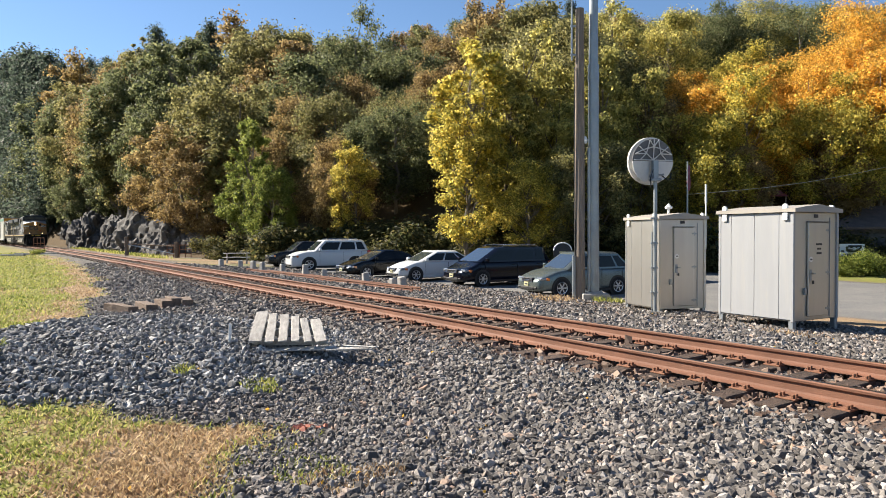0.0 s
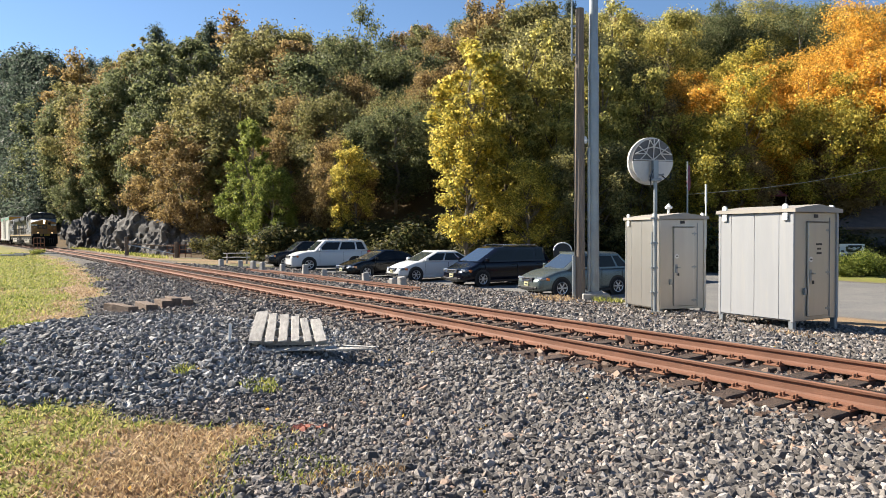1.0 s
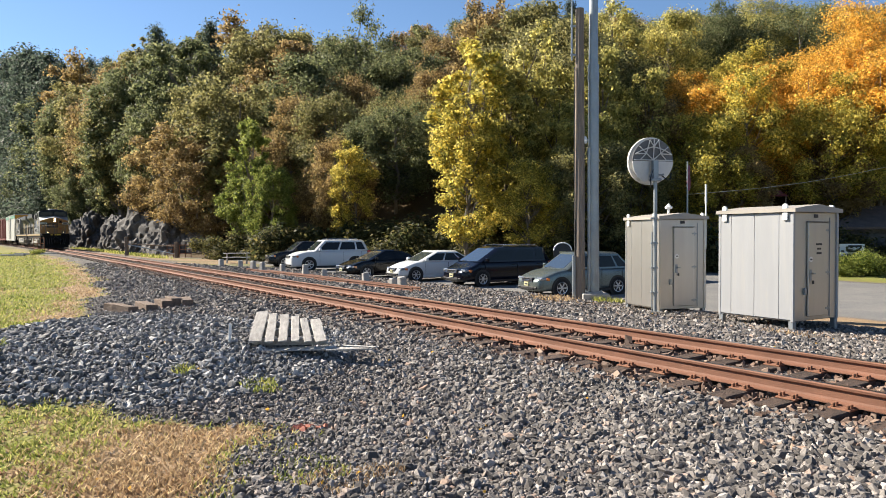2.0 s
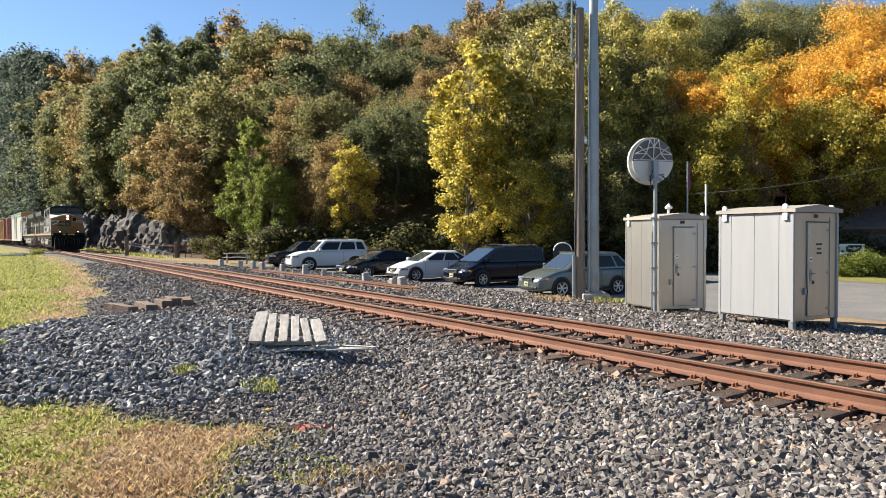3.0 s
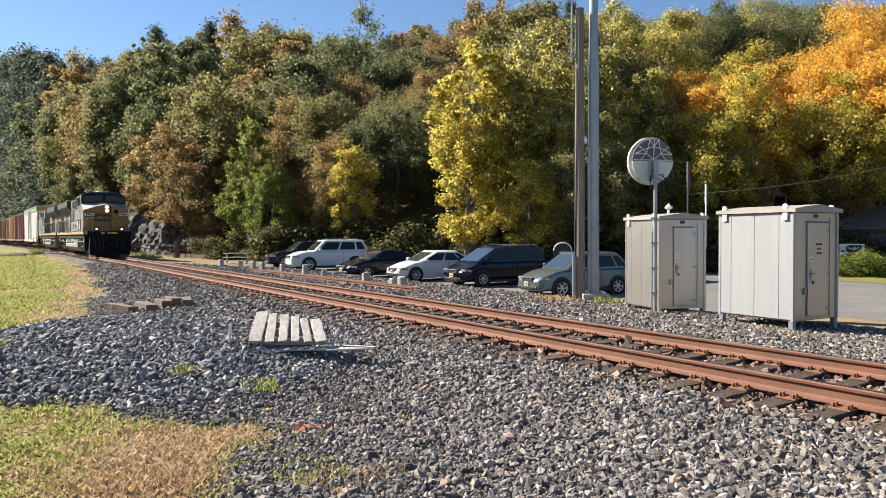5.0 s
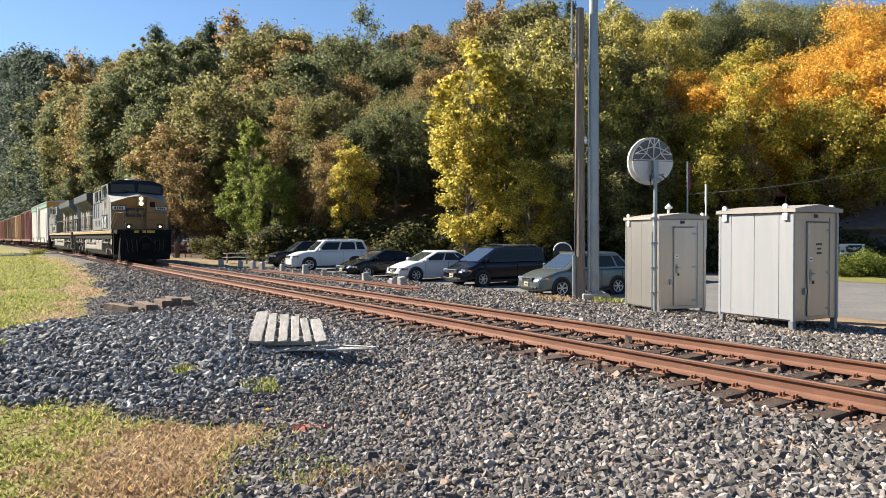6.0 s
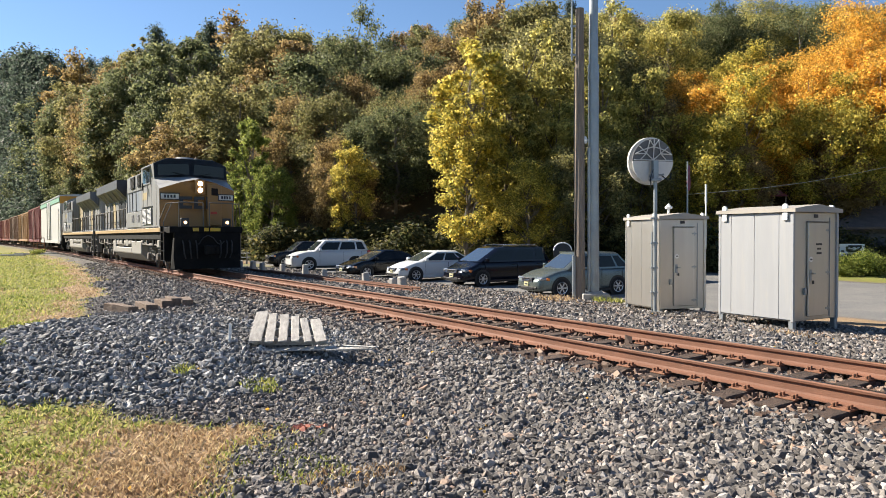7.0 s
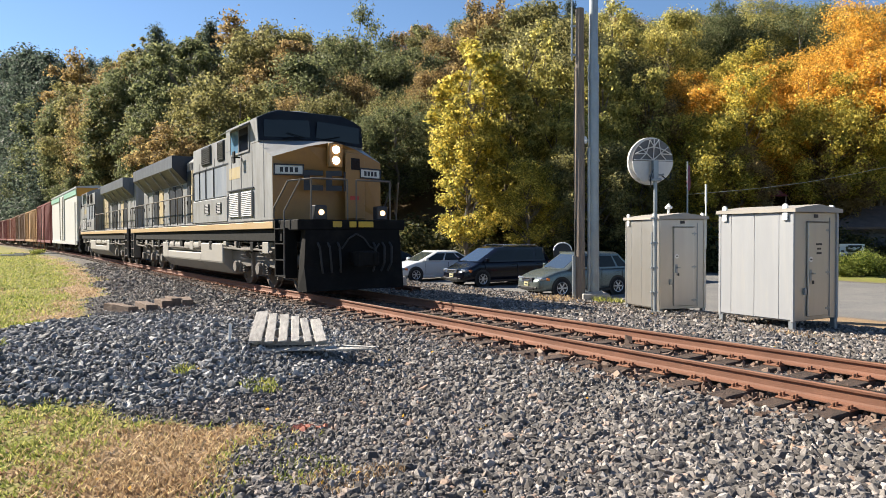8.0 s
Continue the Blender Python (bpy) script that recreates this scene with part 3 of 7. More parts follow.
# x, y, height of the top, width of the crown
WOOD = {
    "pine": [(-118.6, 194, 56.5, 17), (-95.1, 164, 46.8, 14), (-108.0, 181, 51.0, 16), (-125.5, 202, 58.0, 18), (-136.0, 215, 60.0, 18), (-143.0, 222, 62.0, 18), (-47.4, 112, 36.6, 7.1), (-38.3, 112, 37.5, 7.1), (-34.6, 116, 37.6, 7.4), (-1.0, 98, 30.4, 9), (4.6, 98, 35.1, 8), (2.5, 90, 29.3, 8), (18.0, 95, 34.4, 8)],
    "green": [(27.2, 66, 23.6, 9), (-96.6, 168, 40.7, 18.3), (-52.1, 110, 30.7, 14), (-34.7, 92, 30.9, 14), (-9.7, 82, 28.1, 14), (-14.1, 74, 22.6, 12), (-3.4, 78, 23.7, 12), (35.1, 66, 23.7, 12), (-4.2, 60, 13.8, 10), (-115.0, 190, 30.0, 17.3), (-37.0, 88, 21.2, 12)],
    "gold": [(6.3, 49, 16.8, 6.5), (4.6, 48, 14.6, 5.0), (7.6, 46, 11.6, 5), (10.8, 46.5, 14.8, 6), (14.0, 46.5, 13.2, 5.5), (9.0, 45, 10.5, 5), (12.6, 45, 8.5, 5), (34.0, 72, 26.4, 10), (20.6, 62, 21.8, 9), (11.0, 60, 20.4, 7), (14.6, 58, 20.6, 8)],
    "olive": [(-67.7, 130, 32.9, 14.2), (-22.7, 90, 31.2, 14), (-21.8, 72, 20.0, 13), (-25.6, 76, 20.4, 12), (9.5, 56, 19.9, 12), (11.2, 52, 16.9, 10), (8.7, 66, 24.9, 11), (15.7, 54, 15.2, 10), (-10.3, 64, 15.2, 10)],
    "brown": [(26.0, 44.5, 8.5, 5.5), (19.5, 44, 7.5, 5.0), (30.5, 46.5, 9.5, 6.0), (15.0, 47, 11.0, 5.5), (-79.6, 146, 41.4, 15.9), (-28.0, 98, 33.6, 13), (-25.4, 70, 12.5, 8), (-28.6, 74, 15.5, 8), (-34.7, 84, 14.7, 10), (-14.5, 66, 14.6, 9), (-8.6, 56, 9.3, 7), (5.9, 72, 26.7, 11), (-0.7, 70, 18.2, 9), (-19.8, 84, 26.5, 12)],
    "yellow": [(26.0, 58, 17.8, 8), (2.1, 47, 16.2, 6.0), (1.6, 44.5, 10.5, 5.5), (-7.2, 54, 9.2, 4.5), (20.7, 46, 12.9, 6.5), (17.9, 44, 9.4, 6), (27.8, 48, 13.0, 6), (26.2, 45, 11.3, 8)],
    "orange": [(25.6, 47.5, 13.6, 5.5), (18.6, 48, 12.6, 5.0), (22.4, 49, 14.2, 5.5), (30.4, 49, 16.0, 6.0), (33.0, 50, 12.0, 6.0), (34.7, 56, 20.4, 11), (30.8, 54, 16.5, 9), (20.0, 54, 14.5, 8), (29.7, 46, 13.9, 8), (31.9, 60, 17.2, 9), (37.2, 52, 18.5, 11)],
    "vine": [(-16.4, 58, 12.7, 3.6), (-14.2, 56, 7.8, 4.6), (-17.8, 60, 8.9, 4.6), (42.9, 56, 20.7, 12), (12.3, 48, 10.1, 6)],
}


def build_wood():
    rng = random.Random(11)
    for species, rows in WOOD.items():
        for x, y, top, wide in rows:
            plant(species, x, y, top, wide, rng)
    # the wood goes on behind, up the hill and past both ends of the view
    for row, (d, lift) in enumerate(((70, 11), (86, 14), (104, 18), (122, 24), (132, 26))):
        x = -1.05 * d
        while x < 1.0 * d:
            xx, yy = x + rng.uniform(-2, 2), d + rng.uniform(-4, 4)
            s, lat = track_xy(xx, yy)
            if lat > edge_of_wood(s) + 5:
                kind = rng.choice(["green", "olive", "green", "brown", "olive", "olive"] if xx < 5 else ["gold", "olive", "green", "brown", "gold"])
                sky = float(np.interp(xx / yy, [-0.66, -0.58, -0.51, -0.43, -0.32, -0.22, -0.155, -0.07, 0.0, 0.05, 0.1, 0.6], [0.27, 0.265, 0.265, 0.31, 0.32, 0.325, 0.305, 0.31, 0.325, 0.335, 0.335, 0.33]))
                plant(kind, xx, yy, min(gz(xx, yy) + lift + rng.uniform(-2, 2), 1.4 + sky * yy - rng.uniform(0, 2.5)), rng.uniform(8, 12), rng)
            x += rng.uniform(6.5, 9.5)
    # trees close in on the line where it leaves the valley
    for i in range(44):
        s = 112 + i * 5
        side = -1 if s > 245 and i % 2 else 1
        lat = side * rng.uniform(9, 15)
        x, y, a = on_track(s, lat)
        plant(rng.choice(["pine", "green", "pine"] if s > 175 else ["green", "olive", "green"]), x, y, gz(x, y) + rng.uniform(14, 19), rng.uniform(8, 10), rng)


def build_front_foliage():
    """Low young trees that close the foot of the wood behind the lot and the lawn."""
    rng = random.Random(29)
    for x, y, top, wide, kind in ((9.5, 43, 8.0, 6, "olive"), (13.0, 44, 7.0, 6, "olive"), (17.5, 45.5, 9.5, 7, "yellow"), (21.5, 47, 8.5, 7, "orange"), (25.5, 50, 9.0, 7, "yellow"),
                                  (30.0, 51, 10.0, 8, "yellow"), (35.0, 52, 10.5, 8, "orange"), (5.5, 43, 6.5, 5, "yellow"), (28.0, 46.5, 8.0, 7, "yellow")):
        plant(kind, x, y, top, wide, rng)


def build_gorge_wood():
    """Dense dark wood on the steep side of the gorge where the line goes out of sight."""
    rng = random.Random(17)
    for i in range(120):
        s = 118 + i * 1.8
        x, y, a = on_track(s, rng.uniform(11, 60) if i % 3 else rng.uniform(10, 22))
        z = gz(x, y)
        top = min(z + (rng.uniform(20, 32) if i % 3 else rng.uniform(30, 48)), 1.4 + 0.275 * y * rng.uniform(0.8, 1.0))
        if top - z > 7:
            plant(("pine" if i % 5 else "green") if s > 172 else ("green", "olive", "brown", "olive")[i % 4], x, y, top, rng.uniform(13, 18), rng)


def shrub_model(variant):
    key = ("bush", variant)
    if key not in Kind.made:
        rng = np.random.default_rng(300 + variant)
        n = 16
        c = np.stack([rng.uniform(-0.9, 0.9, n), rng.uniform(-0.7, 0.7, n), rng.uniform(0.15, 1.1, n)], -1)
        Kind.made[key] = leaf_cloud("shrub", c, rng.uniform(0.25, 0.5, n), 5000, 0.055, LEAF["bush"], rng)
    return Kind.made[key]


def build_undergrowth():
    """Bushes along the foot of the wood."""
    rng = random.Random(21)
    for i in range(70):
        s = 14 + i * 1.35 + rng.uniform(-0.6, 0.6)
        lat = float(edge_of_wood(s)) + rng.uniform(-0.3, 4.5)
        x, y = place(s, lat)
        if x > 40 or s > 62:
            continue
        o = new("shrub", shrub_model(rng.randrange(4)))
        tagged(o, "tangled undergrowth shrub at the foot of the wood", "shrub", "shrubs along the wood")
        k = rng.uniform(1.3, 2.6)
        o.matrix_basis = pose(x, y, gz(x, y) - 0.1, 0, 0, rng.uniform(0, 360)) @ Matrix.Diagonal((k * 1.2, k * 1.2, k, 1))


build_wood()
build_front_foliage()
build_gorge_wood()
build_undergrowth()


# ---------------------------------------------------------------- the train
M_LGREY = mat("locomotive_grey_paint", (0.28, 0.285, 0.29), 0.5, 0, 0.28, 1.2, 30.0, 0.05, dirt=(0.15, 0.14, 0.13), dirt_amount=0.7, dirt_scale=1.6, stretch=(1.6, 1.6, 0.45))
M_LYELLOW = mat("locomotive_yellow_paint", (0.36, 0.185, 0.05), 0.5, 0, 0.18, 1.5, 30.0, 0.05, dirt=(0.17, 0.09, 0.04), dirt_amount=0.65)
M_FADED = mat("faded_yellow_paint", (0.38, 0.29, 0.13), 0.6, 0, 0.2, 2.0, 30.0, 0.05, dirt=(0.33, 0.30, 0.26), dirt_amount=0.7)
M_STRIPE = mat("cream_stripe_paint", (0.42, 0.29, 0.15), 0.5, 0, 0.12, 1.5, 30.0, 0.0, dirt=(0.35, 0.28, 0.2), dirt_amount=0.4)
M_DULLBLUE = mat("dull_dark_blue_grey_paint", (0.075, 0.085, 0.105), 0.5, 0, 0.25, 1.5, 30.0, 0.05, dirt=(0.14, 0.14, 0.14), dirt_amount=0.5, stretch=(3, 3, 0.5))
M_NAVY = mat("navy_paint", (0.010, 0.013, 0.022), 0.45, 0, 0.3, 2.0, 30.0, 0.05, dirt=(0.03, 0.028, 0.026), dirt_amount=0.4)
M_PANEL = mat("blue_grey_panel", (0.20, 0.23, 0.28), 0.5, 0, 0.2, 1.5, 25.0, 0.05, dirt=(0.28, 0.28, 0.28), dirt_amount=0.6, stretch=(3, 3, 0.6))
M_BLACK = mat("grimy_black", (0.006, 0.006, 0.006), 0.85, 0, 0.4, 3.0, 40.0, 0.2, dirt=(0.022, 0.019, 0.016), dirt_amount=0.35, spec=0.2)
M_GRIME = mat("dusty_running_gear", (0.15, 0.135, 0.12), 0.8, 0, 0.3, 3.0, 40.0, 0.25, dirt=(0.10, 0.085, 0.07), dirt_amount=0.6)
M_TANK = mat("dusty_grey_tank", (0.30, 0.285, 0.26), 0.7, 0, 0.2, 1.5, 30.0, 0.1, dirt=(0.20, 0.18, 0.15), dirt_amount=0.6)
M_STEEL = mat("worn_wheel_steel", (0.30, 0.28, 0.26), 0.4, 0.8, 0.2, 4.0, 40.0, 0.05)
M_WHEEL = mat("dirty_wheel", (0.10, 0.08, 0.065), 0.8, 0.2, 0.3, 4.0, 40.0, 0.1)
M_GLASSDARK = mat("dark_cab_glass", (0.006, 0.008, 0.014), 0.12, 0, 0.1, 2.0, 20.0, 0.0, spec=0.25)
# Blue base colour stands in for the sky reflected in the pane.
M_SKYGLASS = mat("sky_coloured_side_glass", (0.16, 0.30, 0.46), 0.08, 0.0, 0.05, 2.0, 20.0, 0.0, coat=1.0)
M_LAMP = mat("lit_lamp", (0.9, 0.85, 0.7), 0.3, 0, 0.0, 1, 1, 0.0, glow=(1.0, 0.84, 0.62), glow_k=3.0)
M_DITCH = mat("lit_ditch_lamp", (0.9, 0.7, 0.4), 0.3, 0, 0.0, 1, 1, 0.0, glow=(1.0, 0.62, 0.26), glow_k=1.3)
M_BAR = mat("pale_marking", (0.62, 0.62, 0.58), 0.6, 0, 0.1, 5.0, 40.0, 0.0)
M_REDMARK = mat("red_marking", (0.45, 0.05, 0.03), 0.6)
M_HOSE = mat("dark_hose", (0.03, 0.03, 0.03), 0.8)
M_HANDRAIL = mat("worn_handrail", (0.13, 0.11, 0.09), 0.7, 0.0, 0.2, 5.0, 40.0, 0.0)


def slats(bm, x0, x1, z0, z1, y, out, n):
    """A louvre: a frame with tilted slats on a side wall."""
    box(bm, x0 - 0.03, x0, y, y + out, z0, z1)
    box(bm, x1, x1 + 0.03, y, y + out, z0, z1)
    for i in range(n):
        z = z0 + (i + 0.5) * (z1 - z0) / n
        box(bm, x0, x1, -0.004, 0.004, -0.5 * (z1 - z0) / n, 0.4 * (z1 - z0) / n, 0,
            Matrix.Translation((0, y + out * 0.5, z)) @ Matrix.Rotation(math.copysign(0.6, out), 4, "X"))


def wheelset_mesh(radius, material_pair):
    bm = B()
    for sgn in (-1, 1):
        m = Matrix.Translation((0, sgn * 0.75, 0)) @ Matrix.Rotation(radians(-90 * sgn), 4, "X")
        lathe(bm, [(0.10, 0.12), (radius * 0.45, 0.09), (radius * 0.80, 0.06), (radius * 0.84, 0.075), (radius, 0.07), (radius, -0.045), (radius + 0.028, -0.055),
                   (radius + 0.028, -0.075), (radius * 0.8, -0.06), (radius * 0.4, -0.02), (0.1, -0.05)][::-1], 24, m)
        for k in range(5):
            a = k * 1.2566
            tube(bm, (radius * 0.6 * math.cos(a), sgn * 0.80, radius * 0.6 * math.sin(a)), (radius * 0.6 * math.cos(a), sgn * 0.835, radius * 0.6 * math.sin(a)), 0.07, 0.05, 8)
    tube(bm, (0, -0.95, 0), (0, 0.95, 0), 0.09, 0.09, 12)
    me = bpy.data.meshes.new("wheelset")
    bm.to_mesh(me)
    bm.free()
    me.materials.append(material_pair[0])
    me.materials.append(material_pair[1])
    for pl in me.polygons:
        c = pl.center
        if abs(math.hypot(c.x, c.z) - radius) < 0.01:
            pl.material_index = 1
    return me


LOCO_WHEEL = wheelset_mesh(0.53, (M_WHEEL, M_STEEL))
CAR_WHEEL = wheelset_mesh(0.42, (M_WHEEL, M_STEEL))
ROLLING = []      # wheelset, radius, which way its vehicle faces


def loco_truck(parent, xc, facing):
    truck = part("truck", box(B(), xc - 1.0, xc + 1.0, -0.55, 0.55, 0.62, 0.98, 0.05), M_BLACK, parent, "three-axle truck with dusty side frames")
    for sgn in (-1, 1):
        y = sgn * 1.02
        bm = B()
        out = [(-2.75, 0.75), (-2.75, 0.95), (-1.5, 1.02), (-1.1, 0.80), (-0.9, 0.80), (-0.5, 1.05), (0.5, 1.05), (0.9, 0.80), (1.1, 0.80), (1.5, 1.02), (2.75, 0.95),
               (2.75, 0.75), (2.35, 0.62), (1.65, 0.62), (1.3, 0.55), (0.35, 0.62), (-0.35, 0.62), (-1.3, 0.55), (-1.65, 0.62), (-2.35, 0.62)]
        prism(bm, [(xc + u, v) for u, v in out], "y", y - 0.08, y + 0.08)
        part("side_frame", bm, M_GRIME, truck)
        for ax in (-2.0, 0.0, 2.0):
            bm = B()
            box(bm, xc + ax - 0.20, xc + ax + 0.20, y - 0.12 * 1, y + 0.12, 0.36, 0.70, 0.03)
            lathe(bm, [(0.0, 0.10), (0.15, 0.10), (0.17, 0.06), (0.17, 0.0)][::-1], 14, Matrix.Translation((xc + ax, y + sgn * 0.12, 0.53)) @ Matrix.Rotation(radians(-90 * sgn), 4, "X"))
            part("axle_box", bm, M_GRIME, truck)
        for ax in (-2.33, -1.62, -0.34, 0.34, 1.62, 2.33):
            bm = B()
            for k in range(5):
                lathe(bm, [(0.05, 0), (0.10, 0.012), (0.10, 0.03), (0.05, 0.042)], 8, Matrix.Translation((xc + ax, y, 0.37 + k * 0.048)))
            part("spring", bm, M_GRIME, truck)
        for ax in (-1.0, 1.0):
            bm = B()
            tube(bm, (xc + ax - 0.25, y + sgn * 0.15, 0.95), (xc + ax + 0.2, y + sgn * 0.15, 0.95), 0.13, 0.13, 12)
            tube(bm, (xc + ax + 0.2, y + sgn * 0.15, 0.95), (xc + ax + 0.42, y + sgn * 0.13, 0.90), 0.04, 0.04, 6)
            box(bm, xc + ax + 0.36, xc + ax + 0.44, y + sgn * 0.05, y + sgn * 0.16, 0.30, 0.95, 0.01)
            part("brake_cylinder", bm, M_GRIME, truck)
        bm = B()
        poly_tube(bm, [(xc - 2.6, y + sgn * 0.11, 1.05), (xc - 1.2, y + sgn * 0.13, 1.12), (xc + 1.2, y + sgn * 0.13, 1.12), (xc + 2.6, y + sgn * 0.11, 1.05)], 0.025)
        part("brake_pipe", bm, M_GRIME, truck)
    for ax in (-2.0, 0.0, 2.0):
        w = new("wheelset", LOCO_WHEEL)
        w.parent = truck
        ROLLING.append((w, xc + ax, 0.53, facing))


def build_loco(lead):
    lo = thing("diesel_locomotive", "grey wide-cab diesel locomotive with yellow nose and lit headlights" if lead else "trailing grey diesel locomotive running cab last, dusty and faded", "locomotive",
               group="locomotives of the freight train")
    facing = 1 if lead else -1
    part("underframe", box(B(), -10.45, 9.4, -1.42, 1.42, 1.28, 1.60, 0.02), M_BLACK, lo)
    part("walkway", box(B(), -10.55, 9.05, -1.50, 1.50, 1.775, 1.83, 0.01), M_NAVY, lo)
    for sgn in (-1, 1):
        part("sill", box(B(), -10.5, 9.02, sgn * 1.46 - 0.05, sgn * 1.46 + 0.05, 1.60, 1.775, 0.01), M_STRIPE, lo, "cream yellow side sill stripe")
    # nose and cab side, one welded shell
    def ring(x, w, zs, zc):
        return [(x, -w, 1.83), (x, -w, zs), (x, -w * 0.45, (zs + 2 * zc) / 3), (x, 0, zc), (x, w * 0.45, (zs + 2 * zc) / 3), (x, w, zs), (x, w, 1.83)]
    bm = B()
    r_back, r_wind, r_front = ring(5.2, 1.5, 3.84, 3.98), ring(7.92, 1.5, 3.84, 3.98), ring(9.0, 1.5, 3.36, 3.78)
    r_front = [(x + 0.38 * (1 - abs(y) / 1.5), y, z) for x, y, z in r_front]
    fs = loft(bm, [r_back, r_wind, r_front])
    for f in fs:
        n = f.normal
        if abs(n.x) > 0.75 and f.calc_center_median().x > 8.9:
            f.material_index = 1
    part("nose", bm, [M_LGREY, M_LYELLOW], lo, "grey nose shell with tan yellow front")
    # the cab above the nose
    roof = [(-1.5, 3.85), (-1.5, 4.48), (-1.28, 4.60), (-0.92, 4.74), (0.92, 4.74), (1.28, 4.60), (1.5, 4.48), (1.5, 3.85)]
    bm = B()
    loft(bm, [[(5.2, y, z) for y, z in roof], [(7.55, y, z) for y, z in roof], [(7.98 - 0.16 * (z - 3.85) / 0.9, y, z) for y, z in roof]])
    part("cab", bm, M_LGREY, lo, "grey cab with low-pitched roof")
    bm = B()
    for sgn in (-1, 1):
        o = [(sgn * 1.48, 3.88), (sgn * 1.48, 4.47), (sgn * 1.27, 4.59), (sgn * 0.91, 4.72), (0, 4.725), (0, 3.99)]
        bm.faces.new([bm.verts.new((7.995 - 0.16 * (z - 3.85) / 0.9 + 0.004, y, z)) for y, z in o])
        bm.faces.new([bm.verts.new((8.035 - 0.16 * (z - 3.85) / 0.9, y, z)) for y, z in o])
    bmesh.ops.solidify(bm, geom=bm.faces[:], thickness=0.01)
    part("cab_front", bm, M_NAVY, lo, "dark blue front of the cab")
    for sgn in (-1, 1):
        bm = B()
        o = [(sgn * 1.36, 3.98), (sgn * 1.36, 4.42), (sgn * 0.12, 4.50), (sgn * 0.08, 4.05)]
        prism(bm, o, "x", 7.98, 8.02)
        pane = part("windshield", bm, M_GLASSDARK, lo, "dark reflecting windshield pane")
        bm = B()
        poly_tube(bm, [(8.10, sgn * 0.9, 3.96), (8.12, sgn * 0.3, 4.02), (8.08, sgn * 0.75, 4.12)], 0.012)
        part("wiper", bm, M_BLACK, pane)
    # cab roof fittings
    bm = B()
    lathe(bm, [(0.42, 4.72), (0.42, 4.80), (0.34, 4.86), (0.0, 4.88)], 18, Matrix.Translation((7.0, -0.05, 0)))
    part("roof_vent", bm, M_LGREY, lo)
    bm = B()
    for k in range(3):
        tube(bm, (6.1, 0.3 + k * 0.12, 4.88), (6.55 + k * 0.08, 0.3 + k * 0.12, 4.88), 0.03, 0.06, 8)
    box(bm, 6.05, 6.2, 0.25, 0.6, 4.72, 4.86, 0.01)
    part("horn", bm, M_HANDRAIL, lo)
    # full-width body behind the cab
    bm = B()
    prism(bm, [(-1.47, 1.83), (-1.47, 4.28), (-1.2, 4.42), (1.2, 4.42), (1.47, 4.28), (1.47, 1.83)], "x", 1.35, 5.2)
    part("equipment_body", bm, M_LGREY, lo)
    bm = B()
    prism(bm, [(-0.98, 1.83), (-0.98, 4.18), (-0.75, 4.36), (0.75, 4.36), (0.98, 4.18), (0.98, 1.83)], "x", -10.0, 1.35)
    part("hood", bm, M_LGREY, lo, "narrow grey engine hood")
    # radiator with overhanging wings
    bm = B()
    prism(bm, [(-0.99, 3.45), (-1.52, 3.99), (-1.52, 4.45), (1.52, 4.45), (1.52, 3.99), (0.99, 3.45)], "x", -9.6, -1.6)
    fs = bm.faces
    for f in fs:
        c = f.calc_center_median()
        if c.x > -1.7 or c.z < 3.9 or c.z > 4.44:
            f.material_index = 1
    part("radiator", bm, [M_DULLBLUE, M_NAVY], lo, "overhanging radiator wings with dark ends")
    for sgn in (-1, 1):
        for k in range(5):
            bm = B()
            x = -2.2 - k * 1.65
            tube(bm, (x, sgn * 1.0, 3.30), (x, sgn * 1.50, 3.97), 0.03, 0.03, 6)
            part("radiator_strut", bm, M_LGREY, lo)
        # doors and grilles along the hood
        for x0, x1, m in ((-1.55, -1.0, M_NAVY), (-0.95, -0.35, M_FADED), (-0.30, 0.35, M_FADED), (0.40, 1.25, M_FADED), (-3.4, -2.3, M_NAVY), (-4.4, -3.45, M_NAVY), (-5.5, -4.5, M_LGREY),
                          (-6.5, -5.6, M_FADED), (-7.6, -6.6, M_NAVY), (-8.7, -7.7, M_LGREY), (-9.8, -8.8, M_LGREY)):
            d = part("hood_door", box(B(), x0 + 0.02, x1 - 0.02, sgn * 0.98 - 0.025, sgn * 0.98 + 0.025, 1.95, 3.42 if x0 < -1.6 else 3.85, 0.008), m, lo)
            bm = B()
            box(bm, x0 + 0.06, x0 + 0.09, sgn * 1.0 - 0.03, sgn * 1.0 + 0.03, 2.6, 2.75)
            for zz in (2.1, 3.2):
                box(bm, x1 - 0.10, x1 - 0.05, sgn * 1.0 - 0.025, sgn * 1.0 + 0.025, zz, zz + 0.08)
            part("latch", bm, M_NAVY, d)
        for k in range(12):
            bm = B()
            x = 1.1 - 0.22 * k
            box(bm, x - 0.015, x + 0.015, sgn * 0.98 - 0.05, sgn * 0.98 + 0.05, 3.87, 4.12)
            part("hood_rib", bm, M_LGREY, lo)
        # panels on the full-width body
        y = sgn * 1.47
        for x0, x1 in ((1.5, 2.2), (2.25, 2.95), (3.0, 3.85), (3.9, 5.3)):
            d = part("body_door", box(B(), x0 + 0.015, x1 - 0.015, y - 0.022, y + 0.022, 2.60, 3.50, 0.006), M_PANEL, lo, "blue-grey access door")
            part("door_edge", box(B(), x0 - 0.02, x0 + 0.012, y - 0.05, y + 0.05, 2.62, 3.52), M_NAVY, d)
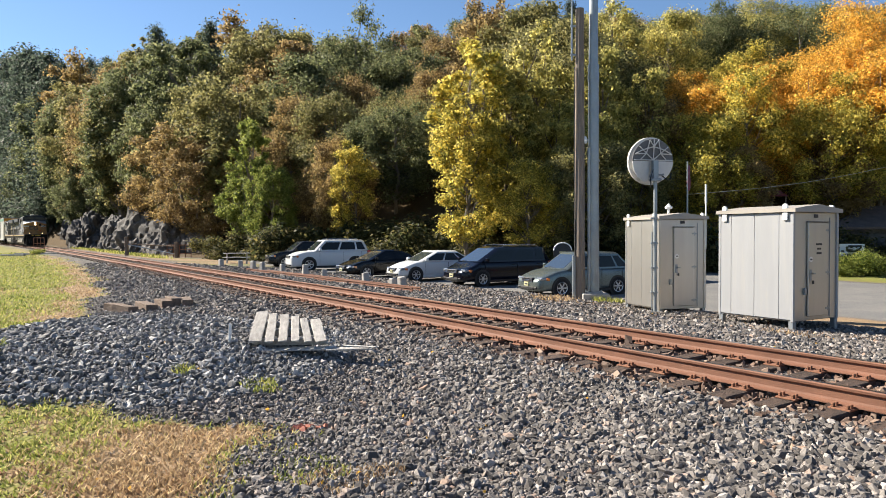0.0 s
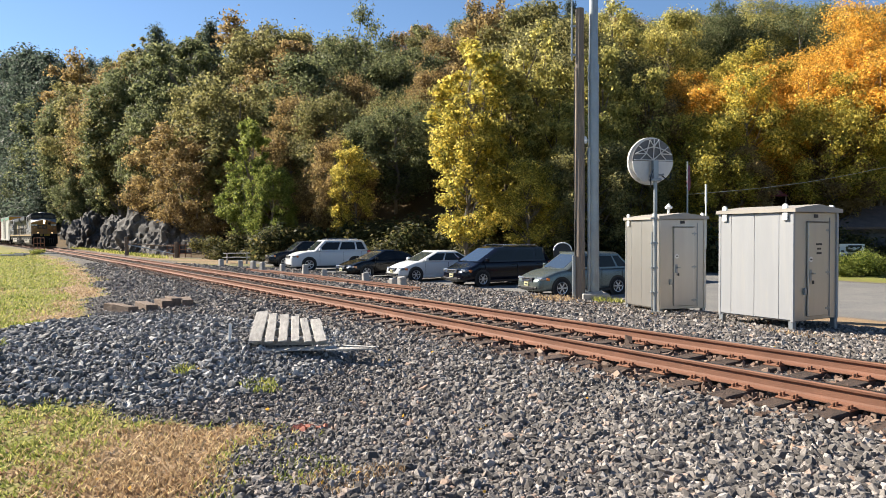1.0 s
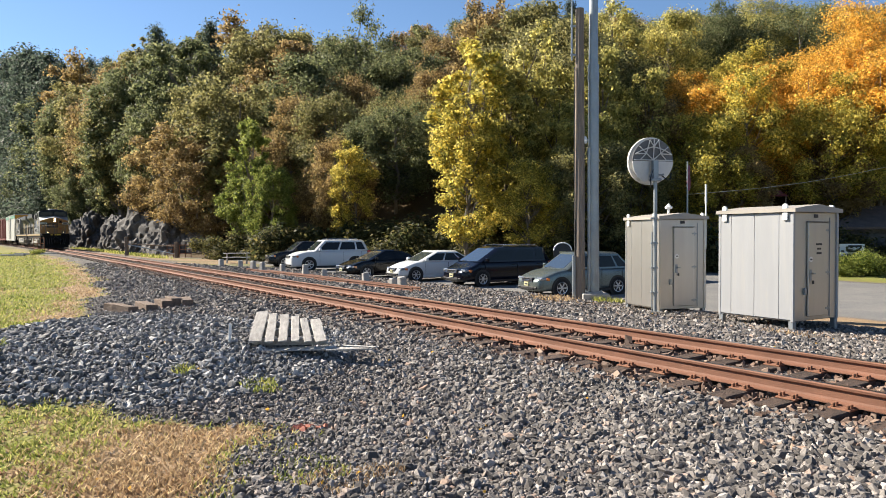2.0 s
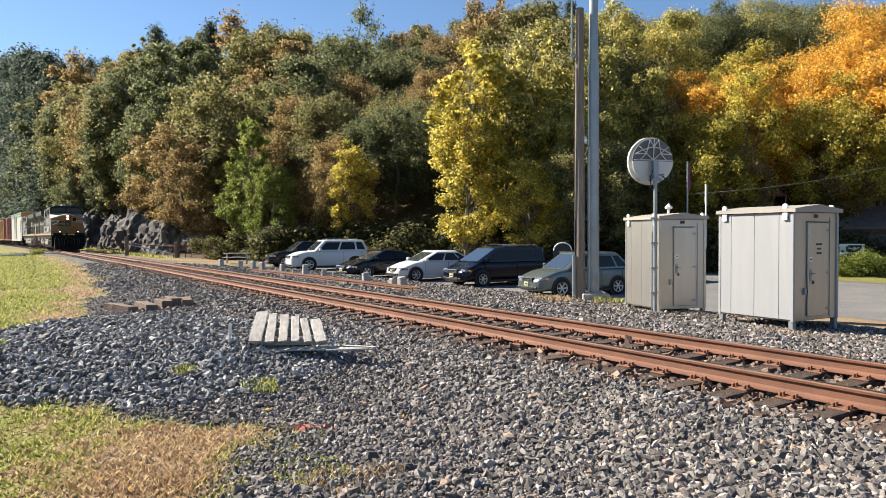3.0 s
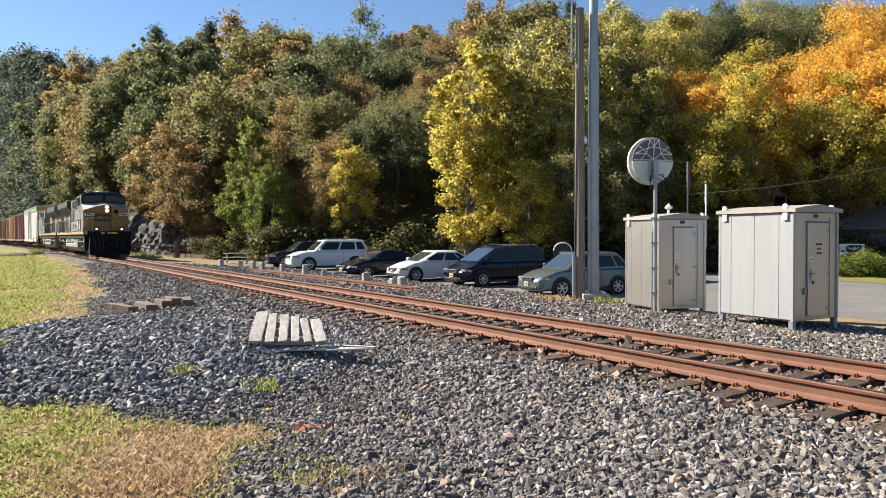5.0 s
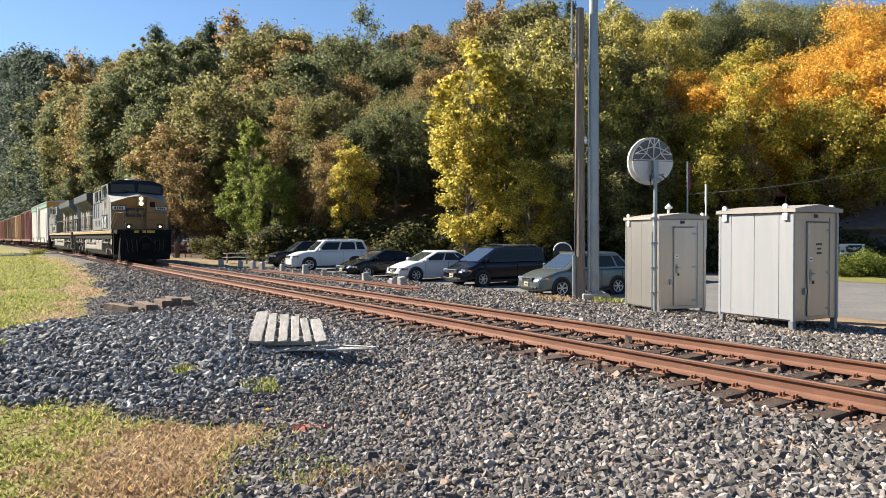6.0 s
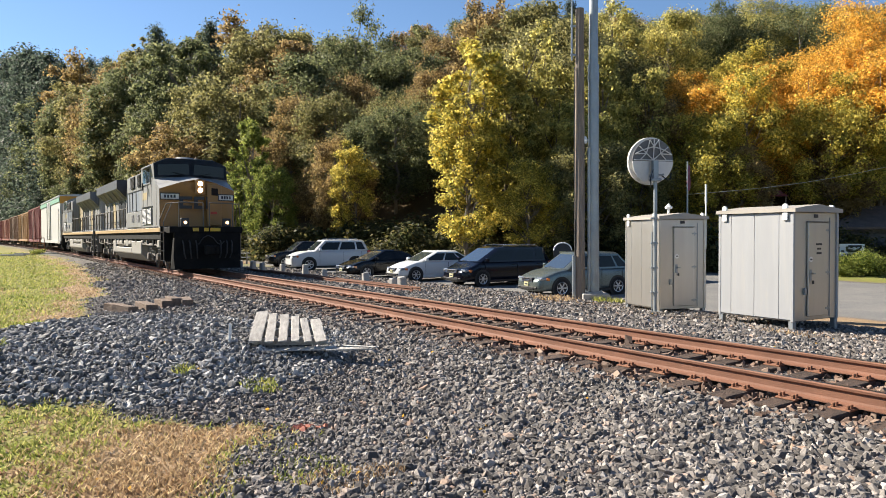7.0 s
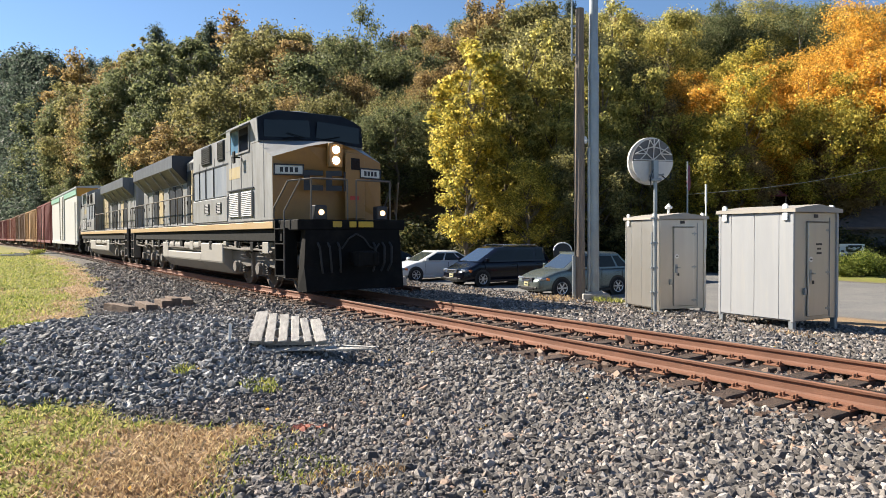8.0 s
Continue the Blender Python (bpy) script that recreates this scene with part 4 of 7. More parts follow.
        part("battery_box", box(B(), 1.45, 5.3, y - 0.05, y + 0.05, 1.85, 2.56, 0.01), M_LGREY, lo)
        for x0 in (3.0, 4.3):
            bm = B()
            slats(bm, x0, x0 + 0.42, 2.10, 2.42, y + sgn * 0.05, sgn * 0.03, 7)
            part("louvre", bm, M_NAVY, lo)
        part("rail_ledge", box(B(), 1.4, 5.4, y - 0.04, y + 0.04, 3.50, 3.54), M_NAVY, lo)
        for x0, x1 in ((5.55, 6.45), (6.65, 7.55)):
            part("vent_backing", box(B(), x0, x1, sgn * 1.5 - 0.012, sgn * 1.5 + 0.012, 1.95, 2.62), M_NAVY, lo)
            bm = B()
            slats(bm, x0, x1, 1.95, 2.62, sgn * 1.508, sgn * 0.05, 13)
            part("air_louvre", bm, M_LGREY, lo)
        part("louvre_lintel", box(B(), 5.45, 7.65, sgn * 1.5 - 0.04, sgn * 1.5 + 0.04, 2.67, 2.71), M_NAVY, lo)
        for x0, x1 in ((2.55, 3.55), (4.35, 4.95)):
            g = part("grille", box(B(), x0, x1, y - 0.03, y + 0.03, 3.66, 4.26, 0.01), M_NAVY, lo)
            bm = B()
            slats(bm, x0 + 0.05, x1 - 0.05, 3.70, 4.22, y + sgn * 0.03, sgn * 0.025, 9)
            part("grille_slats", bm, M_BLACK, g)
        ys = sgn * 1.5
        part("side_window", box(B(), 5.72, 6.38, ys - 0.02, ys + 0.02, 3.72, 4.34, 0.01), M_SKYGLASS, lo, "side window with a blue sky reflection painted into its colour")
        part("side_window", box(B(), 6.48, 7.25, ys - 0.02, ys + 0.02, 3.72, 4.34, 0.01), M_GLASSDARK, lo)
        bm = B()
        for z in (3.69, 4.36):
            box(bm, 5.66, 7.31, ys - 0.03, ys + 0.03, z - 0.025, z + 0.025)
        for x in (5.68, 6.43, 7.29):
            box(bm, x - 0.025, x + 0.025, ys - 0.03, ys + 0.03, 3.69, 4.36)
        part("window_frame", bm, M_LGREY, lo)
        bm = B()
        bmesh.ops.transform(box(bm, 5.62, 7.36, 0, 0.32, -0.012, 0.012), matrix=Matrix.Translation((0, ys, 4.43)) @ Matrix.Rotation(radians(-28) if sgn > 0 else radians(208), 4, "X"), verts=bm.verts[:])
        part("sun_visor", bm, M_LGREY, lo)
        bm = B()
        box(bm, 6.55, 6.62, ys + sgn * 0.02 - 0.01, ys + sgn * 0.02 + 0.22 * sgn, 3.55, 3.58)
        box(bm, 6.50, 6.68, ys + sgn * 0.2 - 0.02, ys + sgn * 0.2 + 0.02, 3.40, 3.72, 0.01)
        part("mirror", bm, M_BLACK, lo)
        part("side_marking", box(B(), 5.5, 6.5, ys - 0.006, ys + 0.006, 3.02, 3.34), M_FADED, lo, "faded yellow number marking, worn away")
        # handrails on posts
        bm = B()
        poly_tube(bm, [(1.30, sgn * 1.44, 3.40), (1.30, sgn * 1.44, 2.95), (1.1, sgn * 1.44, 2.83), (-10.4, sgn * 1.44, 2.83)], 0.022)
        part("handrail", bm, M_HANDRAIL, lo)
        for k in range(11):
            x = 1.1 - k * 1.14
            part("stanchion", tube(B(), (x, sgn * 1.44, 1.83), (x, sgn * 1.44, 2.83), 0.022, 0.022, 6), M_HANDRAIL, lo)
        # tank, air tanks, steps
        bm = B()
        for k in range(2):
            tube(bm, (-2.8 + k * 2.35, sgn * 1.16, 1.12), (-0.7 + k * 2.35, sgn * 1.16, 1.12), 0.23, 0.23, 16)
        bmesh.ops.bevel(bm, geom=bm.edges[:], offset=0.02, segments=1, affect="EDGES")
        part("air_reservoir", bm, M_TANK, lo)
        for x0, facing_x in ((9.15, 1), (-10.5, -1)):
            bm = B()
            box(bm, x0 - 0.04, x0, sgn * 1.5 - 0.30 * (sgn > 0), sgn * 1.5 + 0.30 * (sgn < 0), 0.42, 1.80)
            for z in (0.44, 0.83, 1.22, 1.58):
                box(bm, x0, x0 + 0.62, sgn * 1.50 - 0.26 * (sgn > 0), sgn * 1.50 + 0.26 * (sgn < 0), z, z + 0.03)
            box(bm, x0 + 0.62, x0 + 0.66, sgn * 1.5 - 0.30 * (sgn > 0), sgn * 1.5 + 0.30 * (sgn < 0), 0.42, 1.60)
            part("steps", bm, M_BLACK if x0 > 0 else M_GRIME, lo)
        bm = B()
        poly_tube(bm, [(9.12, sgn * 1.52, 1.85), (9.12, sgn * 1.52, 2.1), (9.75, sgn * 1.40, 2.72), (10.25, sgn * 1.05, 2.75)], 0.022)
        poly_tube(bm, [(9.80, sgn * 1.52, 0.5), (9.80, sgn * 1.52, 2.0), (10.30, sgn * 1.30, 2.74)], 0.022)
        part("grab_rail", bm, M_HANDRAIL, lo)
        # ditch lamp
        bm = B()
        box(bm, 10.12, 10.34, sgn * 0.815 - 0.15, sgn * 0.815 + 0.15, 1.80, 2.14, 0.02)
        dl = part("ditch_lamp", bm, M_NAVY, lo)
        bm = B()
        lathe(bm, [(0.068, 0), (0.064, 0.03), (0.0, 0.05)], 16, Matrix.Translation((10.34, sgn * 0.815, 1.97)) @ Matrix.Rotation(radians(90), 4, "Y"))
        part("lens", bm, M_DITCH if lead else M_GLASSDARK, dl, "lit warm white lens" if lead else "")
        # number board as plain bars
        y0 = sgn * 1.12
        ang = math.atan2(0.38, 1.5)
        m = Matrix.Translation((9.0 + 0.38 * (1 - 1.12 / 1.5) + 0.01, y0, 3.05)) @ Matrix.Rotation(sgn * ang, 4, "Z")
        nb = part("number_board", box(B(), -0.02, 0.03, -0.34, 0.34, -0.11, 0.11, 0.015, m), M_BAR, lo, "pale number board")
        bm = B()
        for k in range(4):
            box(bm, 0.03, 0.036, -0.22 + k * 0.12, -0.14 + k * 0.12, -0.06, 0.06, 0, m)
        part("marking", bm, M_NAVY, nb)
        bm = B()
        for d in (-1, 1):
            box(bm, 0.0, 0.045, -0.37, 0.37, d * 0.125 - 0.015, d * 0.125 + 0.015, 0, m)
            box(bm, 0.0, 0.045, d * 0.355 - 0.015, d * 0.355 + 0.015, -0.14, 0.14, 0, m)
        part("board_frame", bm, M_NAVY, nb)
    tank = [(-1.40, 1.20), (-1.40, 0.62), (-1.05, 0.27), (1.05, 0.27), (1.40, 0.62), (1.40, 1.20)]
    bm = B()
    prism(bm, tank, "x", -3.9, -3.0)
    prism(bm, [(y, min(z, 0.88)) for y, z in tank], "x", -3.0, 1.9)
    prism(bm, tank, "x", 1.9, 4.4)
    bmesh.ops.bevel(bm, geom=bm.edges[:], offset=0.03, segments=1, affect="EDGES")
    part("fuel_tank", bm, M_TANK, lo, "dusty grey fuel tank")
    # front: door, lamps, emblem shapes, platform, plough
    def nx(y):
        return 9.0 + 0.38 * (1 - abs(y) / 1.5)
    m = Matrix.Translation((nx(0.6), 0.62, 0)) @ Matrix.Rotation(math.atan2(0.38, 1.5), 4, "Z")
    door = part("nose_door", box(B(), -0.02, 0.03, -0.33, 0.33, 1.86, 3.55, 0.02, m), M_LYELLOW, lo)
    part("door_window", box(B(), 0.02, 0.04, -0.15, 0.15, 3.12, 3.42, 0.008, m), M_GLASSDARK, door)
    hl = part("headlight_housing", box(B(), nx(0) - 0.1, nx(0) + 0.05, -0.19, 0.19, 3.14, 3.74, 0.02), M_LYELLOW, lo)
    for z in (3.31, 3.58):
        bm = B()
        lathe(bm, [(0.10, 0), (0.095, 0.03), (0.0, 0.045)], 18, Matrix.Translation((nx(0) + 0.05, -0.0, z)) @ Matrix.Rotation(radians(90), 4, "Y"))
        part("headlight", bm, M_LAMP if lead else M_GLASSDARK, hl, "lit white headlight" if lead else "")
    for y0, y1, holes in ((-0.78, -0.30, 1), (-0.24, 0.16, 0), (0.24, 0.86, 2)):
        yc = (y0 + y1) / 2
        sg = 1 if yc > 0 else -1
        m = Matrix.Translation((nx(yc) + 0.012, yc, 2.80)) @ Matrix.Rotation(sg * math.atan2(0.38, 1.5), 4, "Z")
        w = (y1 - y0) / 2
        bm = B()
        box(bm, 0, 0.012, -w, w, 0.12, 0.25, 0.002, m)
        box(bm, 0, 0.012, -w, w, -0.25, -0.12, 0.002, m)
        box(bm, 0, 0.012, -w, -w + 0.15, -0.12, 0.12, 0.002, m)
        part("emblem", bm, M_NAVY, lo, "worn dark blue emblem shape")
    part("red_plate", box(B(), nx(0.5) + 0.03, nx(0.5) + 0.05, 0.40, 0.70, 2.34, 2.44), M_REDMARK, lo, "small red warning plate")
    part("platform", box(B(), 9.05, 10.40, -1.42, 1.42, 1.55, 1.80, 0.02), M_BLACK, lo)
    for y0, y1 in ((-0.55, -0.32), (-0.12, 0.06), (0.12, 0.52)):
        part("yellow_edge", box(B(), 10.38, 10.42, y0, y1, 1.62, 1.76, 0.005), mat("chipped_yellow_edge", (0.55, 0.36, 0.03), 0.6, dirt=(0.1, 0.08, 0.05)) if y0 == -0.55 and lead else bpy.data.materials["chipped_yellow_edge"], lo)
    bm = B()
    loft(bm, [[(10.15, -1.24, 1.55), (10.15, 1.24, 1.55), (10.42, 1.24, 1.55), (10.42, -1.24, 1.55)], [(10.2, -1.32, 0.7), (10.2, 1.32, 0.7), (10.46, 1.30, 0.7), (10.46, -1.30, 0.7)],
              [(10.2, -1.36, 0.14), (10.2, 1.36, 0.14), (10.56, 1.28, 0.14), (10.56, -1.28, 0.14)]])
    part("plough", bm, M_BLACK, lo, "black front plough plate")
    bm = B()
    loft(bm, [[(x, -w, z0), (x, w, z0), (x, w, z1), (x, -w, z1)] for x, w, z0, z1 in ((10.3, 0.16, 0.78, 1.02), (10.75, 0.15, 0.78, 1.02), (10.85, 0.24, 0.72, 1.06), (11.10, 0.22, 0.70, 1.06), (11.15, 0.10, 0.74, 1.02))])
    box(bm, 10.9, 11.2, 0.12, 0.26, 0.72, 1.04, 0.03)
    part("coupler", bm, M_BLACK, lo)
    for k, y in enumerate((-0.95, -0.7, -0.45, 0.5, 0.75, 0.95)):
        bm = B()
        poly_tube(bm, [(10.43, y, 1.25), (10.55, y, 1.15), (10.58, y * 0.97, 0.75), (10.5, y * 0.9, 0.55)], 0.028)
        part("air_hose", bm, M_HOSE, lo)
    bm = B()
    poly_tube(bm, [(10.44, -0.35, 1.10), (10.50, -0.18, 1.36), (10.52, 0.0, 1.46), (10.52, 0.2, 1.36), (10.52, 0.36, 1.15), (10.5, 0.52, 1.08), (10.44, 0.66, 1.22)], 0.022)
    part("cable", bm, M_HOSE, lo)
    for y in (-1.05, -0.12, 0.12, 1.05):
        part("front_stanchion", tube(B(), (10.30, y, 1.8), (10.30, y, 2.76), 0.024, 0.024, 6), M_HANDRAIL, lo)
    for y0, y1 in ((-1.05, -0.12), (0.12, 1.05)):
        part("front_handrail", tube(B(), (10.30, y0, 2.76), (10.30, y1, 2.76), 0.024, 0.024, 6), M_HANDRAIL, lo)
    part("rear_plate", box(B(), -10.62, -10.45, -1.42, 1.42, 0.35, 1.80, 0.02), M_BLACK, lo)
    bm = B()
    loft(bm, [[(x, -w, z0), (x, w, z0), (x, w, z1), (x, -w, z1)] for x, w, z0, z1 in ((-10.5, 0.15, 0.78, 1.02), (-10.85, 0.22, 0.72, 1.06), (-11.15, 0.12, 0.74, 1.02))])
    part("rear_coupler", bm, M_GRIME, lo)
    bm = B()
    for y in (-1.3, -0.5, 0.5, 1.3):
        tube(bm, (-10.5, y, 1.8), (-10.5, y, 2.83), 0.022, 0.022, 6)
    tube(bm, (-10.5, -1.3, 2.83), (-10.5, 1.3, 2.83), 0.022, 0.022, 6)
    part("rear_handrail", bm, M_HANDRAIL, lo)
    bm = B()
    tube(bm, (-0.4, 0, 4.3), (-0.4, 0, 4.62), 0.28, 0.25, 14)
    part("exhaust_stack", bm, M_BLACK, lo)
    # pipes, valves and boxes under the walkway
    rng = random.Random(6)
    for sgn in (-1, 1):
        for k in range(3):
            bm = B()
            z = 1.22 - 0.09 * k
            pts = [(-10.2 + 0.2 * k, sgn * (1.30 + 0.03 * k), z)]
            while pts[-1][0] < 8.4:
                pts.append((pts[-1][0] + rng.uniform(0.7, 1.8), sgn * (1.28 + 0.04 * k), z + rng.uniform(-0.05, 0.05)))
            poly_tube(bm, pts, 0.02 + 0.006 * k)
            part("underframe_pipe", bm, M_GRIME, lo)
        for k in range(15):
            x = -9.7 + k * 1.28 + rng.uniform(-0.25, 0.25)
            bm = B()
            w, h = rng.uniform(0.10, 0.24), rng.uniform(0.14, 0.34)
            box(bm, x - w, x + w, sgn * 1.30 - 0.10, sgn * 1.30 + 0.08, 1.27 - h, 1.27, 0.02)
            part("equipment_box", bm, (M_GRIME, M_BLACK, M_TANK)[k % 3], lo)
        for k in range(10):
            x = -9.6 + k * 1.9
            bm = B()
            a, d = rng.uniform(0.35, 0.7), rng.uniform(0.2, 0.42)
            poly_tube(bm, [(x + a * u, sgn * 1.36, 1.25 - d * math.sin(math.pi * u)) for u in (0, 0.2, 0.4, 0.6, 0.8, 1.0)], 0.022)
            part("sagging_cable", bm, M_HOSE, lo)
        for k in range(9):
            x = 1.2 + k * 0.9
            part("panel_seam", box(B(), x - 0.008, x + 0.008, sgn * (1.472 if x < 5.2 else 1.502) - 0.006, sgn * (1.472 if x < 5.2 else 1.502) + 0.006, 1.9, 3.8), M_DULLBLUE, lo)
    for xc in (7.05, -7.05):
        loco_truck(lo, xc, facing)
    return lo


def car_paint(name, c, amount=0.5):
    return mat(name, c, 0.7, 0, 0.2, 0.8, 18.0, 0.1, dirt=tone(c, 0.5), dirt_amount=amount, dirt_scale=0.8, stretch=(1.6, 1.6, 0.5))


def boxcar(label, length, tall, body, roof_m, end_m, stripe=None):
    car = thing("boxcar", label, "boxcar", group="boxcars of the freight train")
    h = length / 2 - 0.55
    part("body", box(B(), -h, h, -1.45, 1.45, 1.05, tall - 0.25, 0.03), body, car)
    bm = B()
    prism(bm, [(-1.5, tall - 0.25), (-1.5, tall - 0.12), (0, tall), (1.5, tall - 0.12), (1.5, tall - 0.25)], "x", -h - 0.05, h + 0.05)
    part("roof", bm, roof_m, car)
    for sgn in (-1, 1):
        part("end_panel", box(B(), sgn * h - 0.03, sgn * h + 0.05, -1.40, 1.40, 1.1, tall - 0.9, 0.01), body, car)
        part("end_top", box(B(), sgn * h - 0.03, sgn * h + 0.06, -1.46, 1.46, tall - 0.88, tall - 0.22, 0.01), end_m, car)
        for k in range(5):
            part("end_rib", box(B(), sgn * h + 0.03, sgn * h + 0.12, -1.3, 1.3, 1.4 + k * 0.55, 1.52 + k * 0.55, 0.02), body, car)
        y = sgn * 1.45
        for k in range(int(length / 1.25)):
            x = -h + 0.5 + k * 1.25
            if abs(x) > 1.75 and x < h - 0.2 and not stripe:
                part("side_post", box(B(), x - 0.05, x + 0.05, y - 0.06, y + 0.06, 1.1, tall - 0.3, 0.01), body, car)
        d = part("sliding_door", box(B(), -1.55, 1.55, y - 0.09, y + 0.09, 1.15, tall - 0.4, 0.02), body, car)
        for k in range(4):
            part("door_rib", box(B(), -1.5, 1.5, y - 0.12, y + 0.12, 1.5 + k * 0.8, 1.58 + k * 0.8, 0.01), body, d)
        for x in (-1.1, 1.1):
            part("lock_rod", tube(B(), (x, y + sgn * 0.14, 1.1), (x, y + sgn * 0.14, tall - 0.5), 0.03, 0.03, 6), M_GRIME, d)
        part("side_sill", box(B(), -h, h, y - 0.05, y + 0.05, 0.80, 1.08, 0.01), body, car)
        if stripe:
            part("stripe", box(B(), -h, h, y - 0.065, y + 0.065, tall - 0.75, tall - 0.35), stripe, car, "faded green band under the eaves")
        bm = B()
        for k in range(8):
            box(bm, h - 0.55, h - 0.1, y + sgn * 0.1 - 0.012, y + sgn * 0.1 + 0.012, 1.1 + k * 0.42, 1.13 + k * 0.42)
        for x in (h - 0.55, h - 0.1):
            box(bm, x - 0.015, x + 0.015, y + sgn * 0.1 - 0.015, y + sgn * 0.1 + 0.015, 0.7, 4.1)
        part("ladder", bm, body, car)
    part("centre_sill", box(B(), -length / 2 + 0.1, length / 2 - 0.1, -0.25, 0.25, 0.72, 1.05), M_BLACK, car)
    part("brake_gear", box(B(), -1.2, 0.9, -0.9, -0.4, 0.55, 0.95, 0.08), M_BLACK, car)
    for xc in (-length / 2 + 2.6, length / 2 - 2.6):
        tr = part("truck", box(B(), xc - 0.25, xc + 0.25, -0.95, 0.95, 0.45, 0.75, 0.03), M_BLACK, car)
        for sgn in (-1, 1):
            bm = B()
            o = [(-1.2, 0.42), (-1.2, 0.62), (-0.5, 0.78), (0.5, 0.78), (1.2, 0.62), (1.2, 0.42), (0.7, 0.42), (0.4, 0.22), (-0.4, 0.22), (-0.7, 0.42)]
            prism(bm, [(xc + u, v) for u, v in o], "y", sgn * 1.0 - 0.07, sgn * 1.0 + 0.07)
            part("side_frame", bm, M_GRIME, tr)
        for ax in (-0.88, 0.88):
            w = new("wheelset", CAR_WHEEL)
            w.parent = tr
            ROLLING.append((w, xc + ax, 0.42, 1))
    return car


M_WHITECAR = car_paint("chalky_white_car_paint", (0.46, 0.46, 0.445), 0.5)
M_MAROON = car_paint("maroon_car_paint", (0.17, 0.034, 0.034))
M_TAN = car_paint("tan_car_paint", (0.34, 0.19, 0.08))
M_BROWNCAR = car_paint("brown_car_paint", (0.15, 0.075, 0.04))
M_REDCAR = car_paint("faded_red_car_paint", (0.27, 0.09, 0.06))
M_ORANGEEND = car_paint("orange_end_paint", (0.55, 0.28, 0.05), 0.3)
M_GREENBAND = car_paint("faded_green_paint", (0.18, 0.36, 0.28), 0.5)
M_GALV = mat("galvanised_roof", (0.42, 0.43, 0.43), 0.5, 0.5, 0.2, 1.5, 30.0, 0.05)

TRAIN = []      # vehicle, distance of its middle behind the middle of the first, faces forward


def build_train():
    TRAIN.append((build_loco(True), 0.0, True))
    TRAIN.append((build_loco(False), 22.35, False))
    back = 22.35 + 11.2
    for label, ln, tall, body, roof_m, end_m, stripe in (
            ("white high boxcar with orange end and faded green band", 21.6, 5.45, M_WHITECAR, M_GALV, M_ORANGEEND, M_GREENBAND),
            ("dark maroon boxcar with ribbed sides", 18.2, 5.25, M_MAROON, M_MAROON, M_MAROON, None),
            ("tan yellow boxcar with weathered paint", 18.6, 5.1, M_TAN, M_TAN, M_TAN, None),
            ("brown boxcar with weathered paint", 19.0, 5.1, M_BROWNCAR, M_BROWNCAR, M_BROWNCAR, None),
            ("faded red boxcar with rusty roof", 19.0, 5.0, M_REDCAR, M_BROWNCAR, M_REDCAR, None),
            ("dark maroon boxcar with rusty roof", 18.2, 5.0, M_MAROON, M_BROWNCAR, M_MAROON, None),
            ("brown boxcar with a plain roof", 18.2, 5.0, M_BROWNCAR, M_BROWNCAR, M_BROWNCAR, None)):
        TRAIN.append((boxcar(label, ln, tall, body, roof_m, end_m, stripe), back + ln / 2, True))
        back += ln


build_train()


# ---------------------------------------------------------------- cabinets, mast, poles
M_ALU = mat("brushed_aluminium", (0.53, 0.51, 0.475), 0.40, 0.9, 0.06, 0.7, 14.0, 0.02, stretch=(6, 6, 0.4), dirt=(0.49, 0.47, 0.43), dirt_amount=0.2)
M_WHITEPANEL = mat("chalky_white_panel", (0.36, 0.365, 0.375), 0.45, 0.2, 0.06, 0.8, 14.0, 0.02, stretch=(6, 6, 0.4), dirt=(0.42, 0.40, 0.37), dirt_amount=0.3)
M_GALVSTEEL = mat("galvanised_steel", (0.31, 0.34, 0.36), 0.42, 0.5, 0.15, 2.0, 25.0, 0.03, dirt=(0.26, 0.27, 0.28), dirt_amount=0.4)
M_ROOFGREY = mat("beige_grey_roof_sheet", (0.36, 0.33, 0.29), 0.6, 0.1, 0.12, 1.5, 20.0, 0.03, dirt=(0.35, 0.31, 0.26))
M_WOODPOLE = mat("weathered_pole_timber", (0.27, 0.22, 0.18), 0.9, 0, 0.3, 2.0, 30.0, 0.5, stretch=(8, 8, 0.6), dirt=(0.10, 0.075, 0.055))
M_CONCRETE = mat("weathered_concrete", (0.40, 0.38, 0.35), 0.9, 0, 0.2, 4.0, 50.0, 0.3, dirt=(0.22, 0.20, 0.17))
M_DISH = mat("white_dish_paint", (0.62, 0.61, 0.59), 0.5, 0, 0.08, 2.0, 25.0, 0.02, dirt=(0.42, 0.40, 0.36), dirt_amount=0.3)
M_MESH = mat("grey_lattice", (0.16, 0.16, 0.165), 0.7, 0.2)
M_DARKMARK = mat("dark_marking", (0.04, 0.04, 0.045), 0.6)
M_WHITE = mat("white_plate", (0.75, 0.75, 0.73), 0.5, 0, 0.05)
M_RUBBER = mat("black_cable", (0.02, 0.02, 0.02), 0.6)


